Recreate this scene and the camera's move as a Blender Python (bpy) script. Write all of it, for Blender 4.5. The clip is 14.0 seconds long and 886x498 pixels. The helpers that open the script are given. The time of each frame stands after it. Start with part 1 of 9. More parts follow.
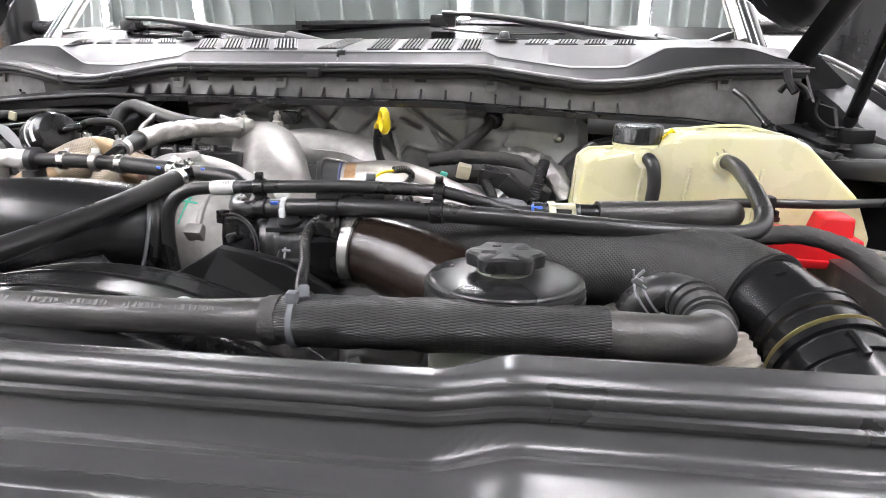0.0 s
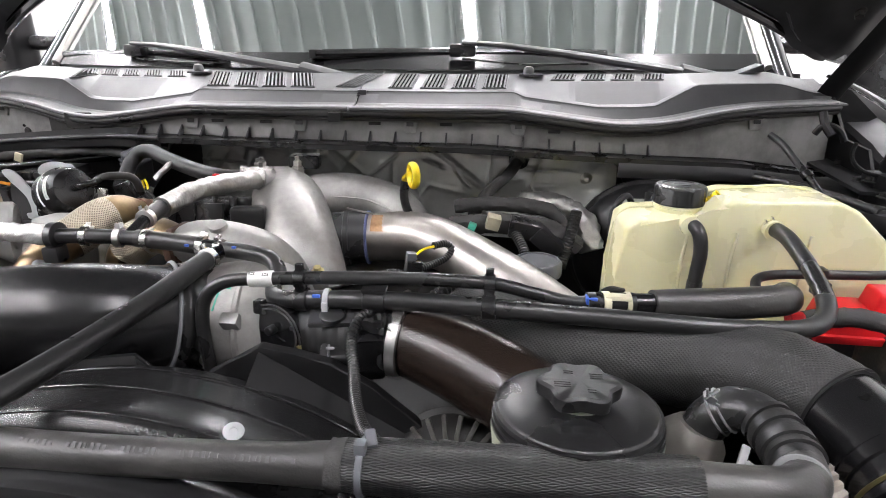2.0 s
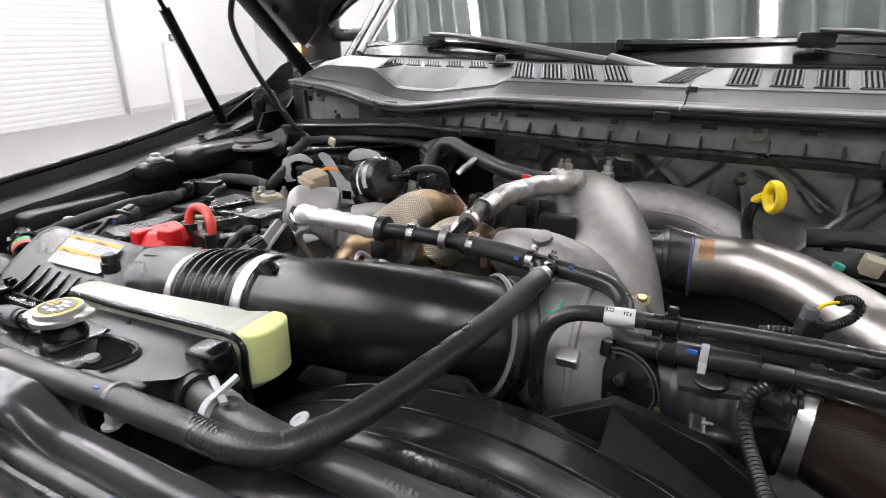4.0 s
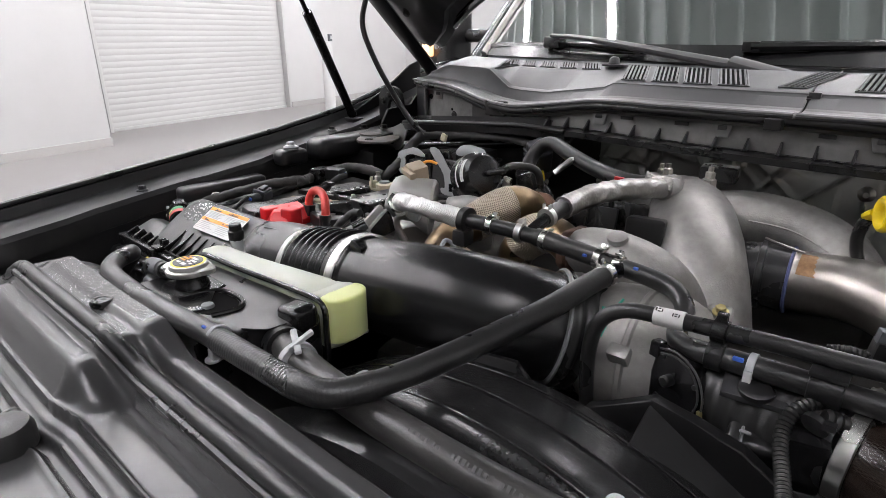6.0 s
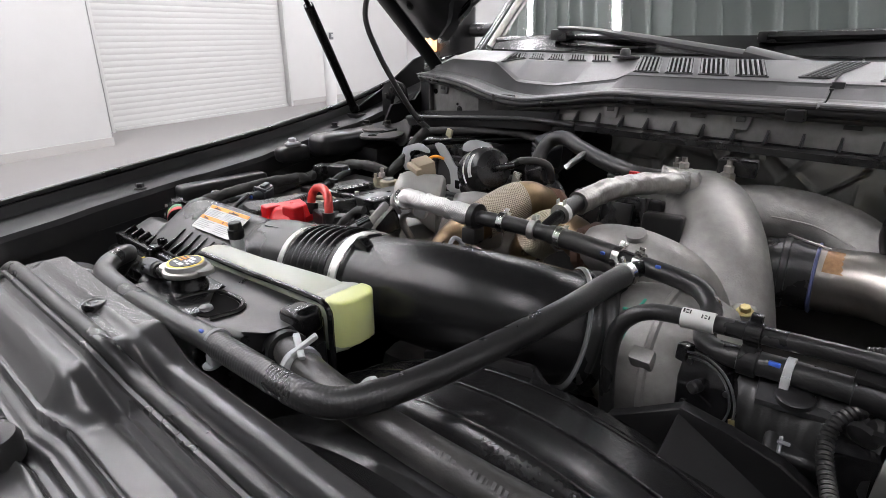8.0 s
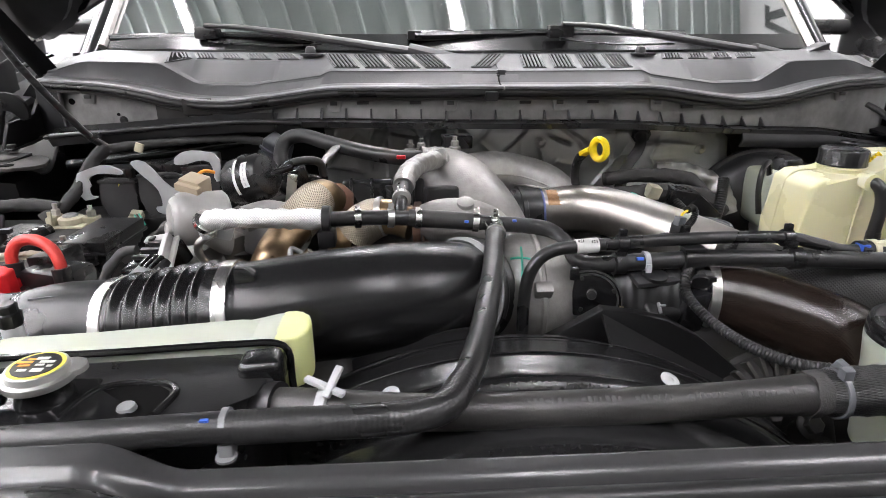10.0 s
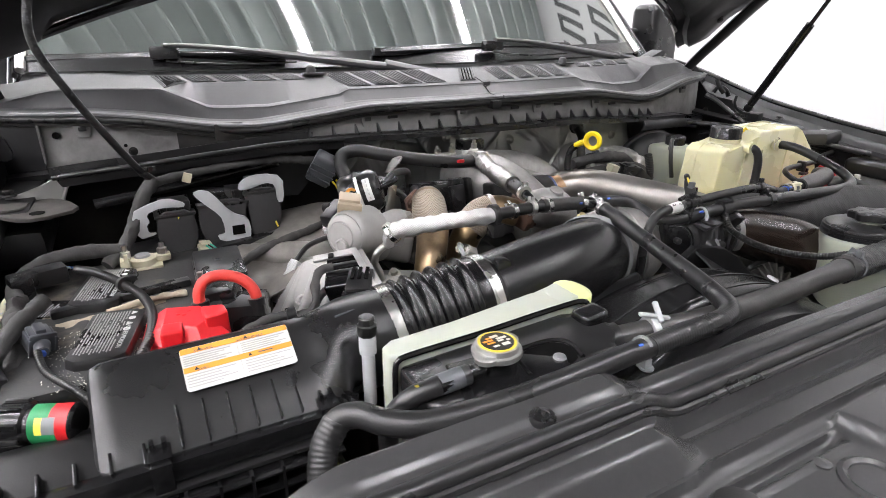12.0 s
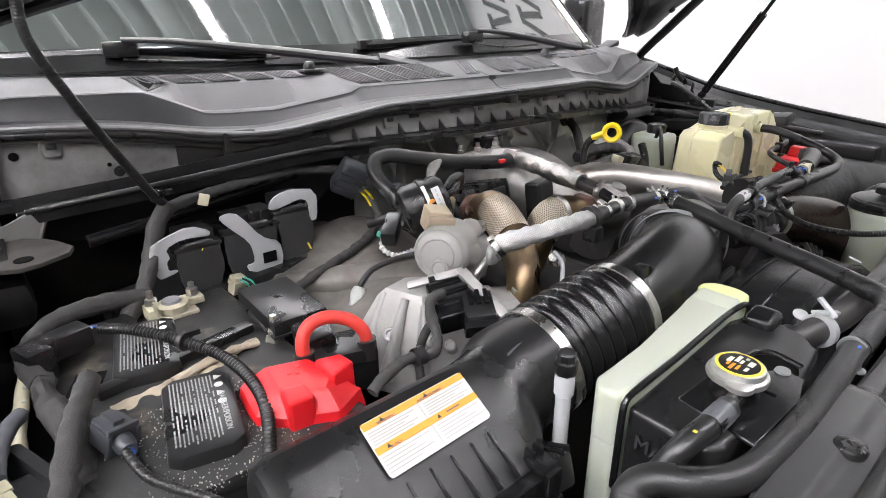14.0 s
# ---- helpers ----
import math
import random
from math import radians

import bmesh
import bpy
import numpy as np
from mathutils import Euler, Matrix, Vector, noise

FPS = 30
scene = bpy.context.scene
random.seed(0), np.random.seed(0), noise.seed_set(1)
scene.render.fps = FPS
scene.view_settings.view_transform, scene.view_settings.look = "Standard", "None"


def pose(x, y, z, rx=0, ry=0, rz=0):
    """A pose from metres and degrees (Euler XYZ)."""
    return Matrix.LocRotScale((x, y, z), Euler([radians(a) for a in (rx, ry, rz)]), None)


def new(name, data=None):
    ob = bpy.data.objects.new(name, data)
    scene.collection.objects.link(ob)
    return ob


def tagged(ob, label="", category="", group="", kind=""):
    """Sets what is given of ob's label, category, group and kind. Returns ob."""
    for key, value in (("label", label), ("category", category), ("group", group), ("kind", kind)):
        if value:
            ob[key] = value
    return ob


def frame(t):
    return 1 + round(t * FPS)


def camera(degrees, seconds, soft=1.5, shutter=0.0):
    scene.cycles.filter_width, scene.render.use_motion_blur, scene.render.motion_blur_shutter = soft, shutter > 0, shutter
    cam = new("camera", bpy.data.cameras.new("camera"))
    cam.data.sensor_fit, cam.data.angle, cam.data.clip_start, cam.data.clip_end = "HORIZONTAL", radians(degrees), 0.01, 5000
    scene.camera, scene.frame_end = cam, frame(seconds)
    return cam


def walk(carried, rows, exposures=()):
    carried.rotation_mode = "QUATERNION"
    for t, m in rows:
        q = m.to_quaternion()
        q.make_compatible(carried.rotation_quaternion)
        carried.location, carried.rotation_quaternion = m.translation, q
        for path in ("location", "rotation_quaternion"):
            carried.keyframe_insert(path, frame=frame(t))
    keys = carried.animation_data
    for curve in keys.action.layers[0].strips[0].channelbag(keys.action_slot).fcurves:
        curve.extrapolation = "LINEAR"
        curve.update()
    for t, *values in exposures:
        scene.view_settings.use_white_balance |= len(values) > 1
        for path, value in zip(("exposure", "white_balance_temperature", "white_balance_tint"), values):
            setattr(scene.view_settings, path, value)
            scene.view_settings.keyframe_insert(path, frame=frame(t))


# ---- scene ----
cam = camera(75.0, 14.0, soft=0.75, shutter=0.2)
ROWS = [
    (0.0, 0.2797, 0.0134, 1.4499, 71.87, -0.31, 6.73),
    (0.5, 0.3110, 0.0909, 1.4541, 72.0, -0.45, 6.37),
    (1.0, 0.2986, 0.1127, 1.4848, 71.85, -0.47, 6.03),
    (1.5, 0.2667, 0.0969, 1.5281, 70.95, -0.26, 6.03),
    (2.0, 0.2159, 0.0685, 1.5434, 70.36, -0.19, 5.97),
    (2.5, 0.1238, 0.0850, 1.5301, 70.13, -0.24, 5.82),
    (3.0, 0.0137, 0.1305, 1.5270, 69.96, -0.2, 8.97),
    (3.5, 0.0023, 0.1627, 1.5173, 69.93, -0.07, 16.83),
    (4.0, 0.0500, 0.1384, 1.5371, 69.71, 0.1, 27.71),
    (4.2, 0.0684, 0.1370, 1.5400, 69.65, 0.19, 31.28),
    (6.3, 0.1412, 0.1338, 1.5410, 69.52, 0.23, 41.49),
    (6.5, 0.1522, 0.1321, 1.5410, 69.34, 0.32, 41.60),
    (7.0, 0.1378, 0.1365, 1.5379, 69.37, 0.33, 41.88),
    (7.5, 0.1176, 0.1405, 1.5323, 69.44, 0.26, 41.96),
    (8.0, 0.0981, 0.1510, 1.5303, 69.55, 0.46, 41.41),
    (8.5, 0.0670, 0.1261, 1.5303, 69.28, 0.36, 29.13),
    (9.0, 0.0065, 0.1006, 1.5373, 69.07, 0.23, 16.97),
    (9.2, -0.0244, 0.0818, 1.5337, 69.25, 0.16, 12.81),
    (11.3, -0.5750, -0.0249, 1.5430, 68.62, -0.17, -23.11),
    (11.5, -0.6270, -0.0283, 1.5569, 68.53, -0.13, -24.79),
    (12.0, -0.7321, 0.0069, 1.5856, 68.51, -0.04, -28.48),
    (12.5, -0.8419, 0.1070, 1.5631, 68.35, -0.09, -34.49),
    (13.0, -0.9183, 0.1997, 1.5606, 68.21, 0.07, -38.08),
    (13.5, -0.9307, 0.2351, 1.5634, 68.19, 0.17, -40.08),
    (14.0, -0.9097, 0.2460, 1.5736, 68.14, 0.23, -41.15),
    ]
walk(cam, [(t, pose(x, y, z, rx, ry, rz)) for t, x, y, z, rx, ry, rz in ROWS],
     exposures=[(0.0, 1.18), (0.5, 1.0), (1.5, 0.82), (3.0, 0.85), (4.0, 0.4), (6.3, 0.0), (8.0, -0.02), (8.5, 0.0), (9.0, 0.3), (11.3, 0.68), (12.0, 0.55), (14.0, 0.50)])

scene.view_settings.exposure = 0.0

# world: a dim neutral surround, only met through gaps in the hall
world = bpy.data.worlds.new("world")
scene.world = world
world.use_nodes = True
world.node_tree.nodes["Background"].inputs[0].default_value = (0.9, 0.95, 1.0, 1)
world.node_tree.nodes["Background"].inputs[1].default_value = 0.3

# ---- materials ----


def mat(name, colour, rough=0.5, metal=0.0, grain=0.0, scale=60.0, bump=0.0, bscale=400.0, rvar=0.0,
        second=None, spot=0.5, sscale=8.0, coat=0.0, trans=0.0, sss=0.0, ior=1.5, weave=0.0, random_value=0.0, spec=0.5, sheen=0.0, crease=0.0):
    """A surface with grain at two scales, stains in a second colour, and fine relief."""
    m = bpy.data.materials.new(name)
    m.use_nodes = True
    nt = m.node_tree
    n, l = nt.nodes, nt.links
    b = n["Principled BSDF"]
    b.inputs["Roughness"].default_value = rough
    b.inputs["Metallic"].default_value = metal
    b.inputs["Coat Weight"].default_value = coat
    b.inputs["Transmission Weight"].default_value = trans
    b.inputs["IOR"].default_value = ior
    b.inputs["Specular IOR Level"].default_value = spec
    b.inputs["Sheen Weight"].default_value = sheen
    b.inputs["Sheen Roughness"].default_value = 0.35
    if sss:
        b.inputs["Subsurface Weight"].default_value = sss
        b.inputs["Subsurface Radius"].default_value = (0.02, 0.02, 0.012)
        b.inputs["Subsurface Scale"].default_value = 0.6
    tc = n.new("ShaderNodeTexCoord")
    col = n.new("ShaderNodeRGB")
    col.outputs[0].default_value = (*colour, 1)
    out = col.outputs[0]
    if second:
        ns = n.new("ShaderNodeTexNoise")
        ns.inputs["Scale"].default_value = sscale
        ns.inputs["Detail"].default_value = 6
        ns.inputs["Roughness"].default_value = 0.65
        l.new(tc.outputs["Object"], ns.inputs["Vector"])
        rp = n.new("ShaderNodeValToRGB")
        rp.color_ramp.elements[0].position = max(0.0, spot - 0.12)
        rp.color_ramp.elements[1].position = min(1.0, spot + 0.12)
        l.new(ns.outputs["Fac"], rp.inputs[0])
        mx = n.new("ShaderNodeMix")
        mx.data_type = "RGBA"
        l.new(rp.outputs[0], mx.inputs["Factor"])
        l.new(out, mx.inputs["A"])
        mx.inputs["B"].default_value = (*second, 1)
        out = mx.outputs["Result"]
    if grain:
        ng = n.new("ShaderNodeTexNoise")
        ng.inputs["Scale"].default_value = scale
        ng.inputs["Detail"].default_value = 5
        l.new(tc.outputs["Object"], ng.inputs["Vector"])
        mr = n.new("ShaderNodeMapRange")
        mr.inputs["To Min"].default_value = 1 - grain
        mr.inputs["To Max"].default_value = 1 + grain
        l.new(ng.outputs["Fac"], mr.inputs["Value"])
        mu = n.new("ShaderNodeMix")
        mu.data_type, mu.blend_type = "RGBA", "MULTIPLY"
        mu.inputs["Factor"].default_value = 1
        l.new(out, mu.inputs["A"])
        l.new(mr.outputs[0], mu.inputs["B"])
        out = mu.outputs["Result"]
    if random_value:
        oi = n.new("ShaderNodeObjectInfo")
        mr = n.new("ShaderNodeMapRange")
        mr.inputs["To Min"].default_value = 1 - random_value
        mr.inputs["To Max"].default_value = 1 + random_value
        l.new(oi.outputs["Random"], mr.inputs["Value"])
        mu = n.new("ShaderNodeMix")
        mu.data_type, mu.blend_type = "RGBA", "MULTIPLY"
        mu.inputs["Factor"].default_value = 1
        l.new(out, mu.inputs["A"])
        l.new(mr.outputs[0], mu.inputs["B"])
        out = mu.outputs["Result"]
    l.new(out, b.inputs["Base Color"])
    if rvar:
        nr = n.new("ShaderNodeTexNoise")
        nr.inputs["Scale"].default_value = 14
        nr.inputs["Detail"].default_value = 5
        l.new(tc.outputs["Object"], nr.inputs["Vector"])
        mr = n.new("ShaderNodeMapRange")
        mr.inputs["From Min"].default_value, mr.inputs["From Max"].default_value = 0.3, 0.7
        mr.inputs["To Min"].default_value = max(0.02, rough - rvar)
        mr.inputs["To Max"].default_value = min(1, rough + rvar)
        l.new(nr.outputs["Fac"], mr.inputs["Value"])
        l.new(mr.outputs[0], b.inputs["Roughness"])
    if bump:
        nb = n.new("ShaderNodeTexNoise")
        nb.inputs["Scale"].default_value = bscale
        nb.inputs["Detail"].default_value = 3
        l.new(tc.outputs["Object"], nb.inputs["Vector"])
        bp = n.new("ShaderNodeBump")
        bp.inputs["Strength"].default_value = bump
        bp.inputs["Distance"].default_value = 0.001
        l.new(nb.outputs["Fac"], bp.inputs["Height"])
        l.new(bp.outputs[0], b.inputs["Normal"])
    if crease:
        ws = n.new("ShaderNodeTexNoise")
        ws.inputs["Scale"].default_value = crease * 0.35
        l.new(tc.outputs["Object"], ws.inputs["Vector"])
        ad = n.new("ShaderNodeVectorMath")
        ad.operation = "MULTIPLY_ADD"
        ad.inputs[1].default_value = (1.4 / crease,) * 3
        l.new(ws.outputs["Color"], ad.inputs[0])
        l.new(tc.outputs["Object"], ad.inputs[2])
        vo = n.new("ShaderNodeTexVoronoi")
        vo.inputs["Scale"].default_value = crease
        l.new(ad.outputs[0], vo.inputs["Vector"])
        bp = n.new("ShaderNodeBump")
        bp.inputs["Strength"].default_value = 0.45
        bp.inputs["Distance"].default_value = 0.25 / crease
        l.new(vo.outputs["Distance"], bp.inputs["Height"])
        l.new(bp.outputs[0], b.inputs["Normal"])
    return m


def woven(name, dark, light, rough, su, sv, depth=0.6, metal=0.0, angle=45):
    """A braided or woven sleeve: threads cross along the tube's own map (metres round and along)."""
    m = mat(name, dark, rough, metal)
    nt = m.node_tree
    n, l = nt.nodes, nt.links
    b = n["Principled BSDF"]
    uv = n.new("ShaderNodeUVMap")
    mp = n.new("ShaderNodeMapping")
    mp.inputs["Rotation"].default_value = (0, 0, radians(angle))
    mp.inputs["Scale"].default_value = (su, sv, 1)
    l.new(uv.outputs[0], mp.inputs[0])
    hs = []
    for k in range(2):
        w = n.new("ShaderNodeTexWave")
        w.bands_direction = "XY"[k]
        w.inputs["Scale"].default_value = 1.0
        w.inputs["Distortion"].default_value = 0.4
        w.inputs["Detail"].default_value = 1
        l.new(mp.outputs[0], w.inputs["Vector"])
        hs.append(w.outputs["Fac"])
    mx = n.new("ShaderNodeMath")
    mx.operation = "MAXIMUM"
    l.new(hs[0], mx.inputs[0])
    l.new(hs[1], mx.inputs[1])
    rp = n.new("ShaderNodeMix")
    rp.data_type = "RGBA"
    l.new(mx.outputs[0], rp.inputs["Factor"])
    rp.inputs["A"].default_value = (*dark, 1)
    rp.inputs["B"].default_value = (*light, 1)
    l.new(rp.outputs["Result"], b.inputs["Base Color"])
    bp = n.new("ShaderNodeBump")
    bp.inputs["Strength"].default_value = depth
    bp.inputs["Distance"].default_value = 0.0012
    l.new(mx.outputs[0], bp.inputs["Height"])
    l.new(bp.outputs[0], b.inputs["Normal"])
    return m


def glow(name, colour, strength):
    m = bpy.data.materials.new(name)
    m.use_nodes = True
    b = m.node_tree.nodes["Principled BSDF"]
    b.inputs["Base Color"].default_value = (0.9, 0.9, 0.9, 1)
    b.inputs["Emission Color"].default_value = (*colour, 1)
    b.inputs["Emission Strength"].default_value = strength
    return m


LAMP = glow("led_tube", (1.0, 0.965, 1.0), 88.0)
WALL = mat("white_wall_paint", (0.45, 0.45, 0.447), 0.6, grain=0.03, scale=3, bump=0.1, bscale=60)
SHUTTER = mat("white_shutter_paint", (0.42, 0.42, 0.413), 0.42, grain=0.03, scale=5)
FLOOR = mat("grey_epoxy_floor", (0.20, 0.192, 0.188), 0.45, grain=0.02, scale=3)
SKIRT = mat("dark_skirting", (0.33, 0.32, 0.31), 0.5, grain=0.05)
DECK = mat("galvanised_roof_deck", (0.54, 0.59, 0.57), 0.5, grain=0.12, scale=2, second=(0.44, 0.49, 0.47), sscale=0.6)
PLASTIC = mat("black_plastic", (0.012, 0.012, 0.0125), 0.30, grain=0.15, bump=0.12, bscale=700, rvar=0.08)
PLASTIC_S = mat("smooth_black_plastic", (0.008, 0.008, 0.0085), 0.20, grain=0.1, bump=0.05, bscale=300, rvar=0.06)
PLASTIC_G = mat("grained_dark_plastic", (0.034, 0.034, 0.036), 0.40, grain=0.15, scale=300, bump=0.12, bscale=1100, rvar=0.06,
                second=(0.056, 0.056, 0.057), sscale=5, spot=0.6, sheen=0.08)
COWL = mat("charcoal_cowl_grain", (0.030, 0.030, 0.032), 0.42, grain=0.18, scale=300, bump=0.14, bscale=1000, rvar=0.06,
           second=(0.038, 0.038, 0.040), sscale=5, spot=0.6, sheen=0.3)
SHROUD = mat("black_shroud_plastic", (0.014, 0.014, 0.0145), 0.24, grain=0.08, scale=300, bump=0.04, bscale=700)
COVER = mat("radiator_cover_plastic", (0.044, 0.0437, 0.045), 0.22, grain=0.08, scale=200, bump=0.05, bscale=1200,
            second=(0.042, 0.0415, 0.043), sscale=4, spot=0.6)
RUBBER = mat("black_rubber", (0.018, 0.018, 0.0183), 0.33, grain=0.25, scale=30, bump=0.2, bscale=500, rvar=0.1,
             second=(0.02, 0.02, 0.02), sscale=12, spot=0.62)
RUBBER_D = mat("dusty_rubber", (0.03, 0.029, 0.028), 0.38, grain=0.25, scale=40, bump=0.25, bscale=400, rvar=0.1,
               second=(0.075, 0.072, 0.068), sscale=9, spot=0.6)
LOOM = mat("corrugated_loom", (0.010, 0.010, 0.010), 0.36, grain=0.2, scale=80)
TAPE = mat("cloth_loom_tape", (0.038, 0.037, 0.036), 0.75, grain=0.3, scale=90, bump=0.5, bscale=500)
ALTFIN = mat("dirty_cast_fins", (0.06, 0.058, 0.053), 0.55, 0.4, grain=0.35, scale=60, bump=0.3, bscale=250, second=(0.03, 0.028, 0.025), sscale=20)
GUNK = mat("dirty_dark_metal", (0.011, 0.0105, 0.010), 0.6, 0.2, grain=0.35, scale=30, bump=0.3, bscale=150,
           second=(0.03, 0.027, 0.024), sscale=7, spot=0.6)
BODY = mat("black_body_paint", (0.006, 0.006, 0.007), 0.12, coat=0.6, grain=0.1, scale=20, rvar=0.03)
BODY_M = mat("black_body_undercoat", (0.011, 0.011, 0.012), 0.4, grain=0.25, scale=12, rvar=0.1, second=(0.025, 0.024, 0.023), sscale=6, spot=0.63)
HINGE = mat("black_hinge_steel", (0.008, 0.008, 0.0085), 0.5, grain=0.3, scale=40, spec=0.25, bump=0.1, bscale=300)
TUBE = mat("satin_black_tube", (0.009, 0.009, 0.0095), 0.27, grain=0.1, bump=0.05, bscale=500)
AMBER = glow("amber_glow", (1.0, 0.42, 0.14), 1.6)
LIP = mat("pale_grey_edge", (0.27, 0.27, 0.275), 0.42, grain=0.25, scale=60, second=(0.12, 0.12, 0.122), sscale=9, spot=0.62)
VALLEY = mat("grimy_cast_metal", (0.17, 0.16, 0.146), 0.55, 0.4, grain=0.35, scale=35, bump=0.25, bscale=180, rvar=0.12, second=(0.10, 0.09, 0.08), sscale=9, spot=0.52)
DUSTPLATE = mat("dusty_undercoat", (0.06, 0.054, 0.048), 0.7, grain=0.4, scale=30, bump=0.2, bscale=200, second=(0.028, 0.026, 0.024), sscale=11, spot=0.5)
SHEET = mat("dusty_grey_panel", (0.26, 0.257, 0.252), 0.5, 0.3, grain=0.2, scale=20, rvar=0.1,
            second=(0.095, 0.093, 0.09), sscale=6, spot=0.55)
CAST = mat("cast_aluminium", (0.375, 0.365, 0.352), 0.47, 0.65, grain=0.22, scale=90, bump=0.35, bscale=450, rvar=0.1,
           second=(0.27, 0.262, 0.25), sscale=10, spot=0.55)
CAST_L = mat("bright_cast_aluminium", (0.37, 0.365, 0.352), 0.5, 0.4, grain=0.15, scale=40, bump=0.25, bscale=500, rvar=0.12,
             second=(0.36, 0.35, 0.34), sscale=14, spot=0.6)
STEEL = mat("brushed_steel_pipe", (0.44, 0.415, 0.39), 0.4, 1.0, grain=0.12, scale=60, bump=0.06, bscale=300, rvar=0.08,
            second=(0.30, 0.27, 0.24), sscale=6, spot=0.6)
CAPDISC = mat("lacquered_print", (0.012, 0.012, 0.0125), 0.28, grain=0.1, coat=1.0)
CAPZINC = mat("satin_zinc_cap", (0.58, 0.575, 0.55), 0.42, 0.9, grain=0.15, scale=80, rvar=0.1)
RIBDUCT = mat("pale_ribbed_duct", (0.30, 0.27, 0.235), 0.55, grain=0.2, scale=80, bump=0.2, bscale=300)
CHROME = mat("clamp_steel", (0.72, 0.71, 0.69), 0.25, 1.0, grain=0.15, scale=80, rvar=0.1)
ZINC = mat("zinc_plated_steel", (0.6, 0.585, 0.55), 0.34, 1.0, grain=0.2, scale=90, rvar=0.1)
GOLDZ = mat("yellow_zinc", (0.55, 0.46, 0.22), 0.4, 0.9, grain=0.2, scale=90)
COPPER = mat("heat_tinted_exhaust_pipe", (0.36, 0.265, 0.15), 0.36, 1.0, grain=0.25, scale=25, bump=0.1, bscale=200, rvar=0.12,
             second=(0.17, 0.12, 0.09), sscale=12, spot=0.52)
RUST = mat("rusty_cast_iron", (0.16, 0.085, 0.055), 0.7, 0.35, grain=0.4, scale=50, bump=0.6, bscale=250, second=(0.09, 0.06, 0.05), sscale=20)
FOIL = mat("aluminium_foil", (0.40, 0.39, 0.375), 0.42, 1.0, grain=0.2, scale=40, bump=0.0, crease=230)
INSUL = mat("dull_foil_insulation", (0.52, 0.52, 0.505), 0.40, 0.78, grain=0.2, scale=18, bump=0.25, bscale=600,
            second=(0.37, 0.37, 0.358), sscale=5, spot=0.55)
BOTTLE = mat("yellowed_translucent_plastic", (0.72, 0.69, 0.46), 0.28, grain=0.06, scale=12, sss=0.4, rvar=0.06,
             second=(0.70, 0.655, 0.395), sscale=4)
MILK = mat("milky_white_plastic", (0.43, 0.455, 0.385), 0.38, grain=0.05, scale=20, sss=0.3, second=(0.38, 0.41, 0.33), sscale=6, spot=0.6)
LIME = mat("greenish_translucent_plastic", (0.68, 0.72, 0.33), 0.4, grain=0.05, scale=20, sss=0.5)
RED = mat("red_plastic", (0.62, 0.012, 0.018), 0.4, grain=0.1, scale=30, sss=0.1, rvar=0.06)
REDCABLE = mat("red_cable", (0.62, 0.05, 0.04), 0.45, grain=0.12, scale=40)
YELLOW = mat("yellow_plastic", (0.86, 0.63, 0.01), 0.38, grain=0.06, scale=30)
WHITE_L = mat("white_paper_label", (0.62, 0.62, 0.605), 0.5, grain=0.06, scale=60)
# flat black that stands for the shade in slots, holes and grooves
PIT = mat("opening_shade", (0.004, 0.004, 0.004), 0.9, grain=0.2, spec=0.05)
INK = mat("black_print", (0.03, 0.03, 0.03), 0.5)
CAPINK = mat("worn_pale_print", (0.36, 0.36, 0.35), 0.6, grain=0.4, scale=300)
SALT = mat("white_corrosion_crumbs", (0.62, 0.60, 0.54), 0.9, grain=0.3, scale=200)
PRINT_D = mat("faint_hose_print", (0.05, 0.05, 0.05), 0.5)
GREENLAB = mat("green_label", (0.012, 0.22, 0.07), 0.45)
GREYINK = mat("grey_print", (0.42, 0.42, 0.41), 0.5)
ORANGE = mat("orange_print", (0.85, 0.33, 0.04), 0.5)
YELLOWINK = mat("yellow_print", (0.85, 0.66, 0.08), 0.45)
GREENINK = mat("green_paint_mark", (0.06, 0.40, 0.29), 0.6)
BLUE = mat("blue_plastic", (0.05, 0.13, 0.55), 0.4, grain=0.08)
DULLIVORY = mat("aged_ivory_plastic", (0.40, 0.37, 0.27), 0.6, grain=0.3, scale=70, bump=0.2, bscale=300)
BEIGE = mat("beige_plastic", (0.40, 0.33, 0.24), 0.5, grain=0.12, scale=60)
IVORY = mat("ivory_plastic", (0.62, 0.58, 0.42), 0.5, grain=0.1, scale=60)
GREYP = mat("grey_plastic", (0.42, 0.43, 0.44), 0.42, grain=0.08, scale=60)
GREYC = mat("dull_grey_clip", (0.20, 0.205, 0.21), 0.42, grain=0.1, scale=60)
GREYD = mat("slate_grey_plastic", (0.10, 0.105, 0.115), 0.45, grain=0.1, scale=60)
SLATE = mat("dark_slate_plastic", (0.042, 0.045, 0.052), 0.42, grain=0.1, scale=60)
DUSTY = mat("dusty_battery_case", (0.022, 0.022, 0.022), 0.55, grain=0.3, scale=60, bump=0.2,
            second=(0.17, 0.145, 0.105), sscale=17, spot=0.66)
DUSTB = mat("sand_dust_deposit", (0.42, 0.36, 0.27), 0.9, grain=0.3, scale=60, bump=0.6, bscale=300, second=(0.16, 0.13, 0.10), sscale=30, spot=0.6)
BROWN = woven("brown_reinforced_silicone", (0.0085, 0.0056, 0.0045), (0.019, 0.013, 0.010), 0.155, 170, 60, 0.09)
MESH = woven("black_woven_heat_sleeve", (0.009, 0.009, 0.009), (0.021, 0.021, 0.0205), 0.55, 115, 115, 0.4)
